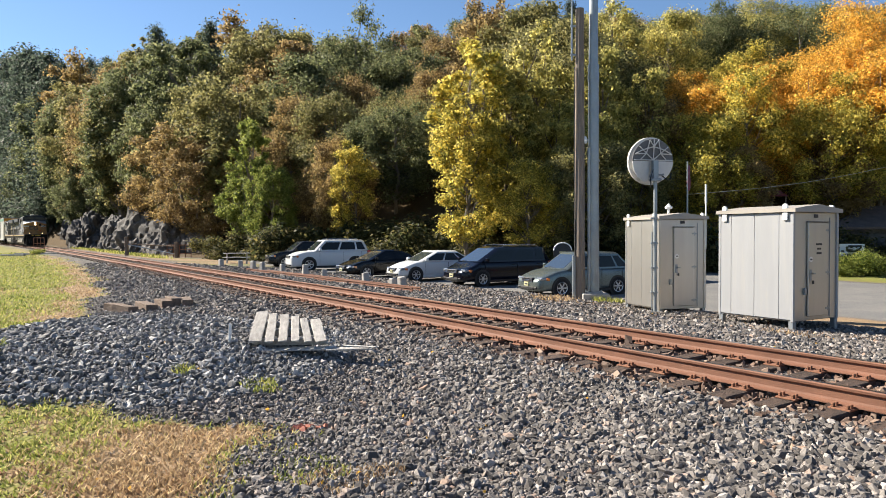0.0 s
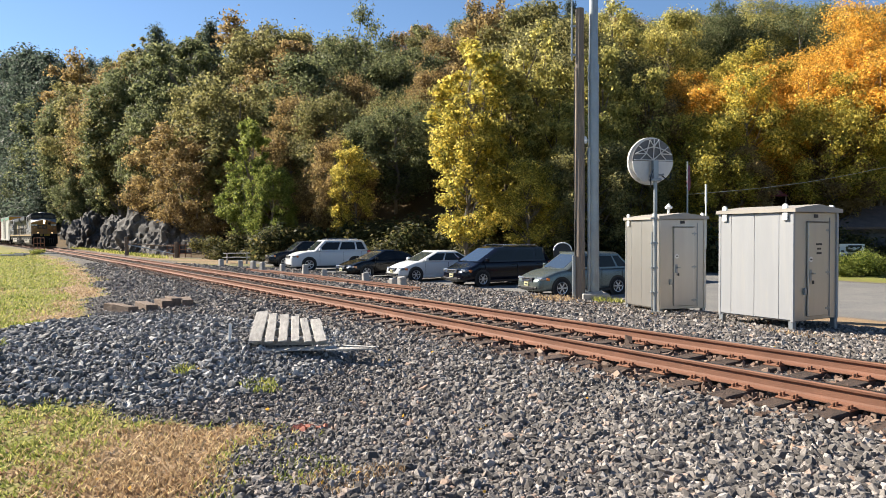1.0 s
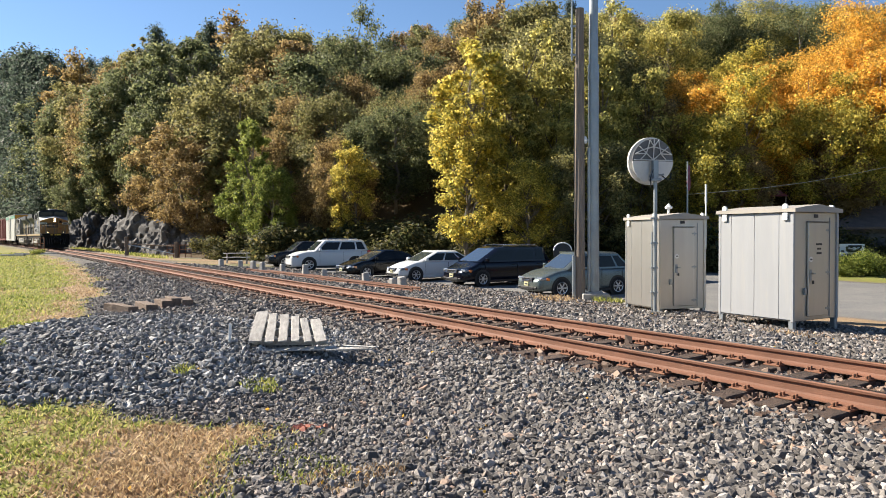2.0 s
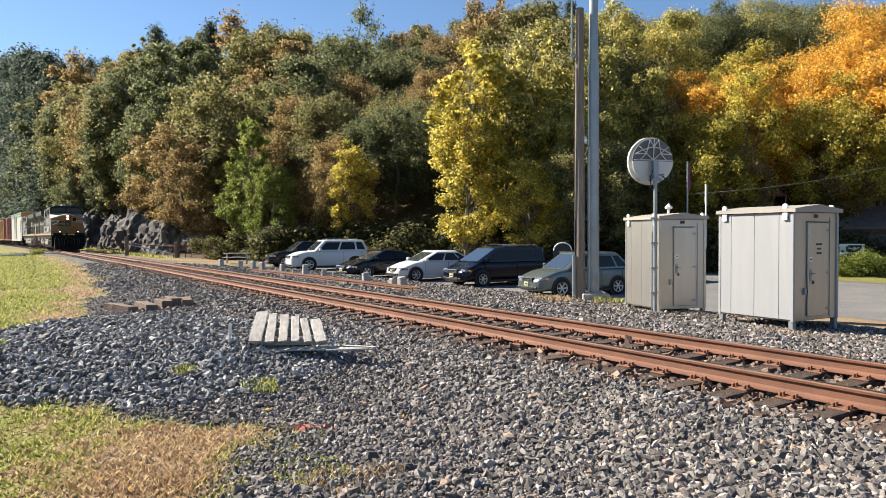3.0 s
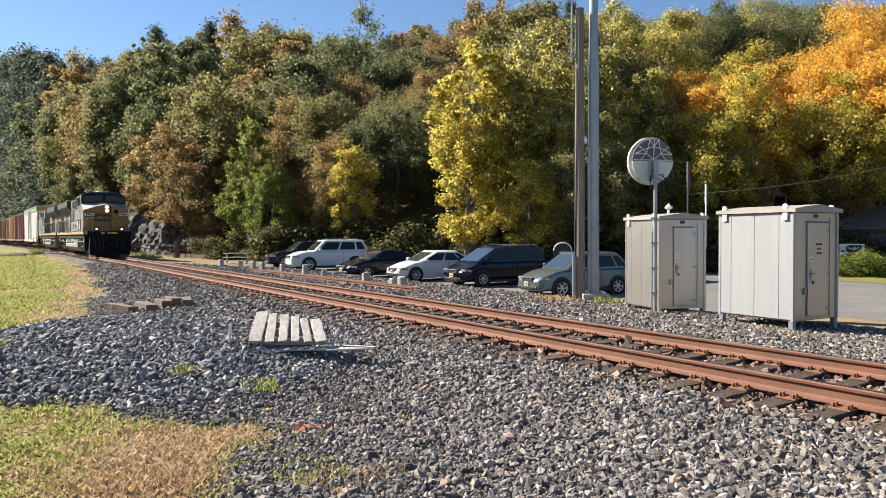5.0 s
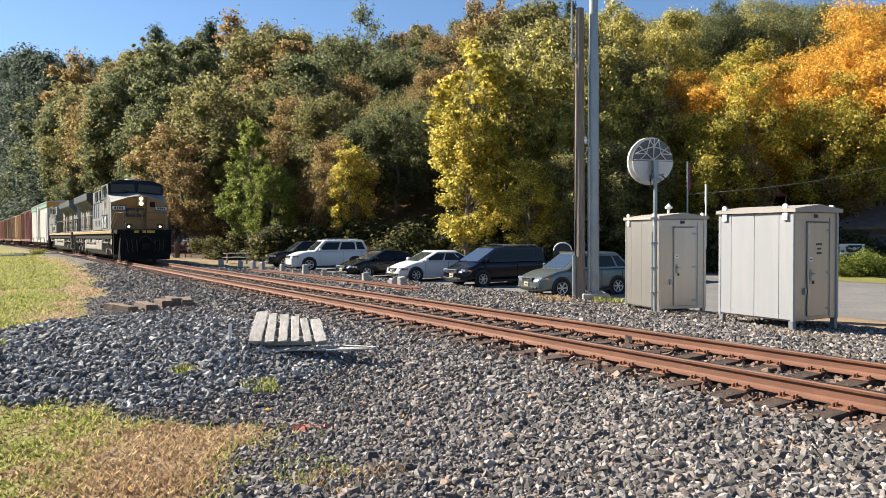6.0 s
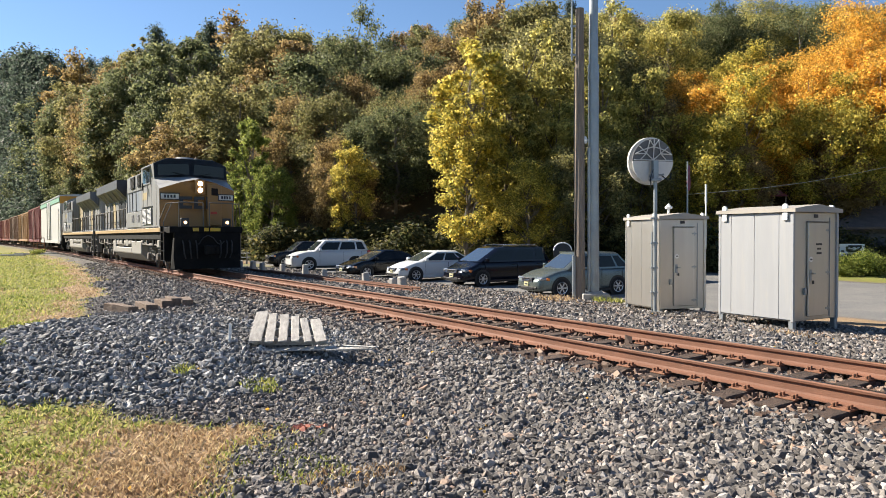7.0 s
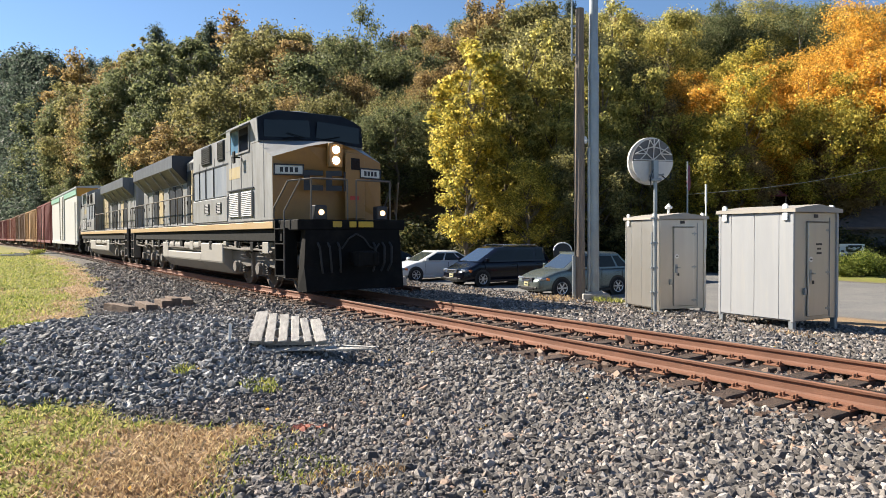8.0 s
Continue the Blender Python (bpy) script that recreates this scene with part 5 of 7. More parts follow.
def cabinet(x, y, turn, wide, deep, tall, wall_m, gap, label):
    """Walk-in equipment cabinet: local x along the door end, y along the long side, foot at the near corner."""
    z = gz(x, y) - 0.02
    c = thing("equipment_cabinet", label, "cabinet", pose(x, y, z, 0, 0, turn), group="equipment cabinets by the track")
    z0, z1 = gap, tall - 0.16
    part("shell", box(B(), 0, wide, 0, deep, z0, z1, 0.012), M_ALU, c)
    n = 4
    ws = [0.0, 0.17, 0.50, 0.83, 1.0]
    for k in range(n):
        part("side_panel", box(B(), -0.022, 0.004, deep * ws[k] + 0.002, deep * ws[k + 1] - 0.002, z0 + 0.03, z1 - 0.01, 0.005), wall_m, c)
        part("side_panel", box(B(), wide - 0.004, wide + 0.022, deep * ws[k] + 0.002, deep * ws[k + 1] - 0.002, z0 + 0.03, z1 - 0.01, 0.005), wall_m, c)
    for xx, yy in ((0, 0), (wide, 0), (0, deep), (wide, deep)):
        part("corner_post", box(B(), xx - 0.03, xx + 0.03, yy - 0.03, yy + 0.03, z0 - 0.01, z1, 0.006), wall_m, c)
    bm = B()
    prism(bm, [(-0.07, z1), (-0.07, z1 + 0.07), (wide / 2, tall), (wide + 0.07, z1 + 0.07), (wide + 0.07, z1)], "y", -0.09, deep + 0.07)
    part("roof", bm, M_ROOFGREY, c, "low-pitched beige grey sheet roof")
    for yy in (0.14, deep - 0.14):
        for xx in (-0.045, wide + 0.045):
            bm = B()
            box(bm, xx - 0.012, xx + 0.012, yy - 0.055, yy + 0.055, z1 - 0.16, z1 + 0.10, 0.004)
            lathe(bm, [(0.025, -0.02), (0.055, -0.02), (0.055, 0.02), (0.025, 0.02)], 14, Matrix.Translation((xx, yy, z1 + 0.115)) @ Matrix.Rotation(radians(90), 4, "Y"))
            part("lifting_lug", bm, M_WHITE, c)
    # door on the near end
    dx0, dx1 = wide * 0.30, wide * 0.74
    d = part("door", box(B(), dx0, dx1, -0.045, -0.005, z0 + 0.08, z1 - 0.20, 0.008), M_ALU, c, "brushed aluminium door")
    part("drip_edge", box(B(), dx0 - 0.02, dx1 + 0.02, -0.075, -0.0, z1 - 0.20, z1 - 0.185), M_DARKMARK, d)
    bm = B()
    box(bm, dx0 + 0.03, dx0 + 0.10, -0.06, -0.045, 1.00, 1.22, 0.006)
    tube(bm, (dx0 + 0.065, -0.06, 1.14), (dx0 + 0.065, -0.10, 1.14), 0.018, 0.018, 8)
    box(bm, dx0 + 0.05, dx0 + 0.14, -0.115, -0.095, 1.125, 1.155, 0.005)
    part("handle", bm, M_GALVSTEEL, d)
    part("padlock", box(B(), dx0 + 0.085, dx0 + 0.125, -0.09, -0.06, 0.93, 1.0, 0.008), M_DARKMARK, d)
    bm = B()
    lathe(bm, [(0.055, 0), (0.055, 0.006)], 18, Matrix.Translation((dx0 + 0.075, -0.046, 1.42)) @ Matrix.Rotation(radians(90), 4, "X"))
    s1 = part("sign_disc", bm, M_WHITE, d, "small round sign with dark ring")
    bm = B()
    box(bm, dx0 + 0.045, dx0 + 0.105, -0.056, -0.0525, 1.405, 1.435, 0, )
    part("marking", bm, M_DARKMARK, s1)
    for zz in (z0 + 0.22, 1.15, z1 - 0.36):
        bm = B()
        tube(bm, (dx1 + 0.01, -0.03, zz - 0.05), (dx1 + 0.01, -0.03, zz + 0.05), 0.016, 0.016, 8)
        box(bm, dx1 - 0.07, dx1 + 0.07, -0.05, -0.04, zz - 0.02, zz + 0.02)
        part("hinge", bm, M_GALVSTEEL, d)
    part("latch_rod", box(B(), dx1 + 0.12, dx1 + 0.135, -0.014, 0.0, z0 + 0.05, z1 - 0.1), M_GALVSTEEL, c)
    part("label_plate", box(B(), wide * 0.46, wide * 0.55, -0.012, 0.0, z1 - 0.11, z1 - 0.04), M_DARKMARK, c)
    part("outlet", box(B(), dx0 - 0.12, dx0 - 0.05, -0.05, 0.0, 0.72, 0.85, 0.008), M_GALVSTEEL, c)
    for xx in (0.03, wide - 0.03):
        for yy in (0.03, deep - 0.03):
            bm = B()
            box(bm, xx - 0.05, xx + 0.05, yy - 0.05, yy + 0.05, -0.06, z0, 0.006)
            part("foot", bm, M_GALVSTEEL, c)
    return c, z0, z1, dx0, dx1


def build_cabinets():
    c, z0, z1, dx0, dx1 = cabinet(6.86, 13.18, 29, 1.44, 1.68, 2.52, M_WHITEPANEL, 0.20, "white and brushed aluminium equipment cabinet on short feet in gravel")
    for k, (w, zz) in enumerate(((0.20, 1.72), (0.13, 1.63), (0.16, 1.54))):
        xc = (dx0 + dx1) / 2 + 0.02
        part("marking", box(B(), xc - w / 2, xc + w / 2, -0.05, -0.0455, zz - 0.02, zz + 0.02), M_DARKMARK, c, "short line of lettering too small to read")
    c, z0, z1, dx0, dx1 = cabinet(5.34, 16.60, 17, 1.32, 1.45, 2.50, M_ALU, 0.10, "bare aluminium equipment cabinet beside the dish antenna post")
    bm = B()
    lathe(bm, [(0.03, z1 + 0.1), (0.03, z1 + 0.26), (0.09, z1 + 0.28), (0.10, z1 + 0.32), (0.05, z1 + 0.37), (0.0, z1 + 0.42)], 14, Matrix.Translation((0.62, 0.5, 0)))
    part("antenna_cap", bm, M_WHITE, c, "small white mushroom antenna")
    bm = B()
    tube(bm, (1.36, 0.0, 1.6), (1.36, 0.0, 2.75), 0.018, 0.018, 8)
    tube(bm, (1.36, 0.0, 2.75), (1.36, 0.0, 3.22), 0.028, 0.024, 8)
    part("whip_antenna", bm, M_WHITE, c, "slim white whip antenna")


def build_dish():
    x, y = 5.16, 16.35
    z = gz(x, y)
    d = thing("dish_antenna", "white round dish antenna with lattice backing on a galvanised post", "antenna", pose(x, y, z, 0, 0, 0))
    part("post", tube(B(), (0, 0, -0.1), (0, 0, 3.30), 0.045, 0.045, 14), M_GALVSTEEL, d)
    part("conduit", tube(B(), (-0.09, -0.03, -0.05), (-0.09, -0.03, 2.0), 0.018, 0.018, 8), M_GALVSTEEL, d)
    for zz in (0.5, 1.1, 1.7, 2.3):
        part("clamp", box(B(), -0.12, 0.06, -0.055, 0.055, zz, zz + 0.04, 0.006), M_GALVSTEEL, d)
    # the dish looks away from the track, its back to the camera
    turn = Matrix.Translation((-0.03, 0.16, 3.72)) @ Matrix.Rotation(radians(12), 4, "Z") @ Matrix.Rotation(radians(-84), 4, "X")
    R = 0.57
    prof = [(0.0, 0.0), (R * 0.4, 0.02), (R * 0.75, 0.07), (R, 0.13), (R, 0.16), (R * 0.97, 0.16), (R * 0.73, 0.095), (R * 0.4, 0.045), (0.0, 0.025)]
    bm = B()
    lathe(bm, [(max(r, 0.001), zz) for r, zz in prof], 40, turn)
    part("reflector", bm, M_DISH, d)
    bm = B()
    lathe(bm, [(R - 0.02, 0.10), (R + 0.012, 0.10), (R + 0.012, 0.17), (R - 0.02, 0.17)], 40, turn)
    part("rim", bm, M_DISH, d)
    # a grey screen and lattice on the upper half of the back, white sheets on the lower
    bm = B()
    arc = [(R * 0.95 * math.cos(k * math.pi / 16), -R * 0.95 * math.sin(k * math.pi / 16)) for k in range(17)]
    prism(bm, arc, "z", -0.010, 0.0)
    bm.transform(turn @ Matrix.Translation((0, 0, -0.012)))
    part("screen", bm, M_MESH, d, "grey mesh screen")
    def back(u, v, lift=-0.05):
        return turn @ Vector((u * R, -v * R, lift))
    struts = [((-0.9, 0.05), (0.9, 0.05)), ((0, 0), (0, 0.93)), ((0, 0.05), (-0.66, 0.62)), ((0, 0.05), (0.66, 0.62)), ((-0.34, 0.32), (-0.2, 0.90)), ((0.34, 0.32), (0.2, 0.90)),
              ((-0.34, 0.32), (-0.86, 0.3)), ((0.34, 0.32), (0.86, 0.3)), ((-0.5, 0.48), (0.0, 0.62)), ((0.5, 0.48), (0.0, 0.62)), ((-0.62, 0.05), (-0.34, 0.32)), ((0.62, 0.05), (0.34, 0.32)),
              ((-0.2, 0.9), (0.0, 0.62)), ((0.2, 0.9), (0.0, 0.62)), ((-0.86, 0.3), (-0.5, 0.48)), ((0.86, 0.3), (0.5, 0.48))]
    for p, q in struts:
        part("lattice_strut", tube(B(), back(*p), back(*q), 0.014, 0.014, 6), M_DISH, d)
    for sgn in (-1, 1):
        o = [(sgn * 0.10, 0.0), (sgn * R * 0.95, 0.0)] + [(sgn * R * 0.95 * math.cos(k * math.pi / 16), R * 0.95 * math.sin(k * math.pi / 16)) for k in range(1, 7)] + [(sgn * 0.10, R * 0.80)]
        bm = B()
        prism(bm, o, "z", -0.045, -0.03)
        bm.transform(turn)
        part("back_panel", bm, M_DISH, d, "white back panel")
    bm = B()
    box(bm, -0.12, 0.12, -0.10, 0.12, 3.22, 3.28, 0.01)
    box(bm, -0.06, 0.06, -0.06, 0.14, 3.28, 3.72, 0.01)
    tube(bm, (-0.14, 0.02, 3.34), (0.20, -0.02, 3.38), 0.025, 0.025, 8)
    part("mount", bm, M_GALVSTEEL, d)
    bm = B()
    poly_tube(bm, [(0.14, 0.0, 3.36), (0.26, -0.05, 3.26), (0.36, 0.0, 3.28), (0.40, 0.06, 3.42)], 0.012)
    poly_tube(bm, [(-0.06, -0.03, 3.5), (-0.14, -0.06, 3.3), (-0.12, -0.05, 3.05)], 0.012)
    part("cable", bm, M_RUBBER, d)


def build_poles():
    x, y = 4.13, 20.3
    z = gz(x, y)
    p = thing("utility_pole", "weathered wooden utility pole with a steel conduit", "pole", pose(x, y, z))
    part("shaft", tube(B(), (0, 0, -0.5), (0, 0.0, 8.75), 0.165, 0.12, 14), M_WOODPOLE, p)
    part("conduit", tube(B(), (-0.19, -0.08, 0.0), (-0.19, -0.08, 1.35), 0.055, 0.055, 10), M_GALVSTEEL, p, "grey steel conduit up the pole")
    bm = B()
    poly_tube(bm, [(-0.16, -0.06, 1.3), (-0.17, -0.06, 5.5), (-0.16, -0.05, 7.0)], 0.02)
    part("cable", bm, M_RUBBER, p)
    part("aerial", tube(B(), (-0.24, 0, 7.2), (-0.24, 0, 10.6), 0.03, 0.025, 8), M_GALVSTEEL, p, "slim aerial clamped to the pole top")
    for zz in (7.35, 8.2):
        part("bracket", box(B(), -0.28, 0.0, -0.03, 0.03, zz, zz + 0.05), M_GALVSTEEL, p)
    x, y = 4.55, 20.35
    z = gz(x, y)
    s = thing("steel_mast", "tall galvanised steel mast bolted to a concrete footing", "mast", pose(x, y, z))
    part("footing", box(B(), -0.40, 0.40, -0.40, 0.40, -0.3, 0.24, 0.03), M_CONCRETE, s, "square concrete footing")
    part("base_plate", box(B(), -0.24, 0.24, -0.24, 0.24, 0.24, 0.27, 0.005), M_GALVSTEEL, s)
    part("lower_shaft", tube(B(), (0, 0, 0.27), (0, 0, 7.0), 0.175, 0.155, 18), M_GALVSTEEL, s)
    part("sleeve", tube(B(), (0, 0, 6.6), (0, 0, 7.1), 0.168, 0.164, 18), M_GALVSTEEL, s)
    part("upper_shaft", tube(B(), (0, 0, 7.0), (0, 0, 16.0), 0.142, 0.09, 18), M_GALVSTEEL, s)
    for dx in (-0.19, 0.19):
        for dy in (-0.19, 0.19):
            part("anchor_bolt", tube(B(), (dx, dy, 0.26), (dx, dy, 0.34), 0.02, 0.02, 8), M_GALVSTEEL, s)
    part("conduit", tube(B(), (-0.16, -0.13, 0.3), (-0.16, -0.13, 4.6), 0.05, 0.05, 10), M_GALVSTEEL, s)
    bm = B()
    lathe(bm, [(0.0, -0.12), (0.07, -0.10), (0.09, 0.0), (0.04, 0.10), (0.0, 0.12)], 12, Matrix.Translation((-0.27, -0.05, 4.85)))
    tube(bm, (-0.27, -0.05, 4.85), (-0.1, 0, 4.85), 0.02, 0.02, 6)
    part("sensor", bm, M_WHITE, s)
    for zz in (2.45, 4.2):
        part("strap", tube(B(), (0, 0, zz), (0, 0, zz + 0.05), 0.19, 0.19, 18), M_GALVSTEEL, s)


build_cabinets()
build_dish()
build_poles()


# ---------------------------------------------------------------- parked cars
def paint(name, c, metal=0.3, rough=0.32):
    return mat(name, c, rough, metal, 0.05, 1.0, 200.0, 0.0, coat=0.12, spec=0.3)


M_TYRE = mat("tyre_rubber", (0.008, 0.008, 0.008), 0.85, 0, 0.2, 8.0, 60.0, 0.1)
M_RIM = mat("alloy_rim", (0.50, 0.50, 0.52), 0.3, 0.8, 0.05)
M_CARGLASS = mat("car_window_glass", (0.003, 0.004, 0.005), 0.05, 0.0, 0.1, 2.0, 20.0, 0.0, spec=0.22)
M_SCREEN = mat("windscreen_glass", (0.03, 0.04, 0.05), 0.04, 0.0, 0.1, 2.0, 20.0, 0.0, coat=1.0)
M_TRIM = mat("black_plastic_trim", (0.007, 0.007, 0.0075), 0.55)
M_CHROME = mat("chrome", (0.7, 0.7, 0.72), 0.12, 1.0, 0.02, 2.0, 20.0, 0.0)
M_HEADLAMP = mat("clear_headlamp", (0.30, 0.32, 0.34), 0.12, 0.4, 0.05, 3.0, 30.0, 0.0, coat=1.0)
M_AMBER = mat("amber_lens", (0.6, 0.16, 0.02), 0.2, 0, 0.05, 3.0, 30.0, 0.0, coat=1.0)
M_TAIL = mat("red_tail_lens", (0.35, 0.02, 0.02), 0.2, 0, 0.05, 3.0, 30.0, 0.0, coat=1.0)
M_PLATE_Y = mat("pale_yellow_plate", (0.50, 0.47, 0.27), 0.5)


def rim_mesh(r):
    bm = B()
    lathe(bm, [(r * 0.92, 0.0), (r, 0.01), (r, 0.03), (r * 0.9, 0.02), (r * 0.88, -0.04)], 22)
    lathe(bm, [(r * 0.22, -0.01), (r * 0.22, 0.02), (0.01, 0.025)], 12)
    for k in range(6):
        a = k * math.pi / 3
        box(bm, r * 0.15, r * 0.93, -r * 0.10, r * 0.10, -0.015, 0.012, 0, Matrix.Rotation(a, 4, "Z"))
    return bm


def make_car(label, x, y, turn, L, W, H, wb, r, hood, belt, cab, body_m, kind, rack=False, plate=True, z=None):
    """A parked car. Local x points to its front, origin on the ground at its middle. cab: x of windscreen foot, roof front, roof rear, rear glass foot."""
    z = gz(x, y) if z is None else z
    c = thing("parked_car", label, "car", pose(x, y, z, 0, 0, turn), group="cars in the parking lot")
    w = W / 2
    clear = 0.20 if kind != "sedan" else 0.17
    xa, xb, xc, xd = cab
    f, b = L / 2, -L / 2
    # lower body: stations from the front to the back
    def ring(px, half, zb, zt, tuck=0.94):
        zm = zb + (zt - zb) * 0.55
        return [(px, -half * tuck, zb), (px, -half, zb + 0.12), (px, -half, zm), (px, -half * 0.97, zt - 0.06), (px, -half * 0.88, zt), (px, half * 0.88, zt),
                (px, half * 0.97, zt - 0.06), (px, half, zm), (px, half, zb + 0.12), (px, half * tuck, zb)]
    nose = hood - 0.20
    bm = B()
    rear_top = belt + (0.02 if kind == "sedan" else 0.0)
    loft(bm, [ring(f, w * 0.70, clear + 0.08, nose - 0.22), ring(f - 0.10, w * 0.86, clear, nose - 0.06), ring(f - 0.35, w * 0.96, clear, nose + 0.03), ring(f - 0.8, w, clear, hood),
              ring(xa + 0.05, w, clear, belt - 0.02), ring(xa - 0.3, w, clear, belt), ring(0.0, w * 1.0, clear, belt), ring(xd + 0.1, w, clear, belt), ring(b + 0.35, w * 0.97, clear, rear_top),
              ring(b + 0.10, w * 0.93, clear + 0.02, rear_top - 0.05), ring(b, w * 0.82, clear + 0.10, rear_top - 0.22)])
    body = part("body", bm, body_m, c, smooth=False)
    body.data.shade_smooth()
    sub = body.modifiers.new("rounding", "SUBSURF")
    sub.levels = sub.render_levels = 2
    # greenhouse
    wt = w * (0.78 if kind == "sedan" else 0.84)
    def cabring(t, grow=0.0):
        e = lambda a, bq: a + (bq - a) * t
        xf, xr, hw = e(xa, xb), e(xd, xc), e(w * 0.93, wt)
        zz = e(belt - 0.03, H - 0.06)
        return [(xf + grow, -hw * 0.86, zz), (xf - 0.14, -hw - grow, zz), (xr + 0.10, -hw - grow, zz), (xr - grow, -hw * 0.86, zz), (xr - grow, hw * 0.86, zz), (xr + 0.10, hw + grow, zz), (xf - 0.14, hw + grow, zz), (xf + grow, hw * 0.86, zz)]
    bm = B()
    top = [(px * 0.93 + 0.07 * (xb + xc) / 2, py * 0.82, H) for px, py, _ in cabring(1.0)]
    loft(bm, [cabring(0), cabring(0.5), cabring(0.95), cabring(1.0), top])
    g = part("roof", bm, body_m, c)
    g.data.shade_smooth()
    g.data.set_sharp_from_angle(angle=radians(50))
    def pane(name, corners, push, label=""):
        bm = B()
        lo = [bm.verts.new(p) for p in corners]
        fc = bm.faces.new(lo)
        fc.normal_update()
        nrm = fc.normal.copy()
        if nrm.dot(Vector(push)) < 0:
            nrm.negate()
        ex = bmesh.ops.extrude_face_region(bm, geom=[fc])
        for v in ex["geom"]:
            if isinstance(v, bmesh.types.BMVert):
                v.co += nrm * 0.008
        for v in lo:
            v.co -= nrm * 0.004
        bmesh.ops.recalc_face_normals(bm, faces=bm.faces[:])
        return part(name, bm, M_CARGLASS, c, label)
    def blend(r0, r1, t):
        return tuple(a + (q - a) * t for a, q in zip(r0, r1))
    lo_r, hi_r = cabring(0.06), cabring(0.94)
    screen = pane("windscreen", [blend(lo_r[0], lo_r[7], 0.04), blend(lo_r[0], lo_r[7], 0.96), blend(hi_r[0], hi_r[7], 0.95), blend(hi_r[0], hi_r[7], 0.05)], (1, 0, 0.5), "windscreen reflecting the bright sky")
    screen.data.materials[0] = M_SCREEN
    pane("rear_window", [blend(lo_r[3], lo_r[4], 0.06), blend(lo_r[3], lo_r[4], 0.94), blend(hi_r[3], hi_r[4], 0.92), blend(hi_r[3], hi_r[4], 0.08)], (-1, 0, 0.5))
    lo_s, hi_s = cabring(0.12), cabring(0.86)
    cuts = [0.03, 0.40, 0.44, 0.76, 0.80, 0.97] if kind != "sedan" else [0.05, 0.46, 0.50, 0.90]
    for i0, i1, sgn in ((1, 2, -1), (6, 5, 1)):
        for u, v in zip(cuts[::2], cuts[1::2]):
            pane("side_window", [blend(lo_s[i0], lo_s[i1], u), blend(lo_s[i0], lo_s[i1], v), blend(hi_s[i0], hi_s[i1], min(v, 0.95)), blend(hi_s[i0], hi_s[i1], max(u, 0.04))], (0, sgn, 0.1))
        yy = sgn * w
        # seams, handles, mirror, sill
        for px in (xa - 0.35, (xa + xd) / 2 - 0.05, xd + 0.55):
            part("door_seam", box(B(), px - 0.006, px + 0.006, yy - 0.012, yy + 0.004, clear + 0.22, belt - 0.06), M_TRIM, c)
        for px in ((xa + xd) / 2 + 0.08, xd + 0.68):
            part("door_handle", box(B(), px, px + 0.16, yy - 0.01, yy + 0.03, belt - 0.16, belt - 0.125, 0.008), body_m, c)
        bm = B()
        box(bm, xa - 0.42, xa - 0.28, yy + sgn * 0.11 - 0.09, yy + sgn * 0.11 + 0.09, belt - 0.01, belt + 0.15, 0.03)
        part("wing_mirror", bm, body_m, c)
        part("side_skirt", box(B(), -wb / 2 + r + 0.06, wb / 2 - r - 0.06, yy - 0.03, yy + 0.012, clear - 0.02, clear + 0.10, 0.01), M_TRIM if kind == "suv" else body_m, c)
        for px in (wb / 2, -wb / 2):
            bm = B()
            m = Matrix.Translation((px, yy - sgn * 0.10, r)) @ Matrix.Rotation(radians(-90 * sgn), 4, "X")
            lathe(bm, [(0.05, 0.0), (r + 0.075, 0.0), (r + 0.075, 0.106), (0.05, 0.106)], 26, m)
            part("wheel_arch", bm, M_TRIM, c)
            bm = B()
            m = Matrix.Translation((px, yy - sgn * 0.13, r)) @ Matrix.Rotation(radians(-90 * sgn), 4, "X")
            lathe(bm, [(r * 0.62, -0.08), (r * 0.96, -0.08), (r, -0.04), (r, 0.11), (r * 0.96, 0.145), (r * 0.70, 0.15), (r * 0.66, 0.12), (r * 0.62, 0.06)], 26, m)
            tyre = part("wheel", bm, M_TYRE, c)
            bm = rim_mesh(r * 0.67)
            bm.transform(Matrix.Translation((px, yy + sgn * 0.005, r)) @ Matrix.Rotation(radians(-90 * sgn), 4, "X"))
            part("rim", bm, M_RIM, tyre, "spoked alloy rim")
        # lamps
        part("headlamp", box(B(), f - 0.50, f - 0.12, sgn * w * 0.72 - 0.19, sgn * w * 0.72 + 0.19, nose - 0.17, nose - 0.045, 0.035, Matrix.Rotation(sgn * -0.0, 4, "Z")), M_HEADLAMP, c)
        part("indicator", box(B(), f - 0.46, f - 0.33, sgn * w * 0.955 - 0.03, sgn * w * 0.955 + 0.03, nose - 0.17, nose - 0.06, 0.015), M_AMBER, c)
        part("tail_lamp", box(B(), b + 0.02, b + 0.26, sgn * w * 0.85 - 0.10, sgn * w * 0.85 + 0.10, belt - 0.30, belt - 0.02, 0.03), M_TAIL, c)
        part("fog_lamp", box(B(), f - 0.10, f + 0.015, sgn * w * 0.62 - 0.09, sgn * w * 0.62 + 0.09, clear + 0.12, clear + 0.20, 0.02), M_TRIM, c)
        if rack:
            bm = B()
            poly_tube(bm, [(xb - 0.3, sgn * wt * 0.86, H - 0.03), (xb - 0.45, sgn * wt * 0.86, H + 0.05), (xc + 0.45, sgn * wt * 0.86, H + 0.05), (xc + 0.3, sgn * wt * 0.86, H - 0.03)], 0.018)
            part("roof_rail", bm, M_CHROME, c)
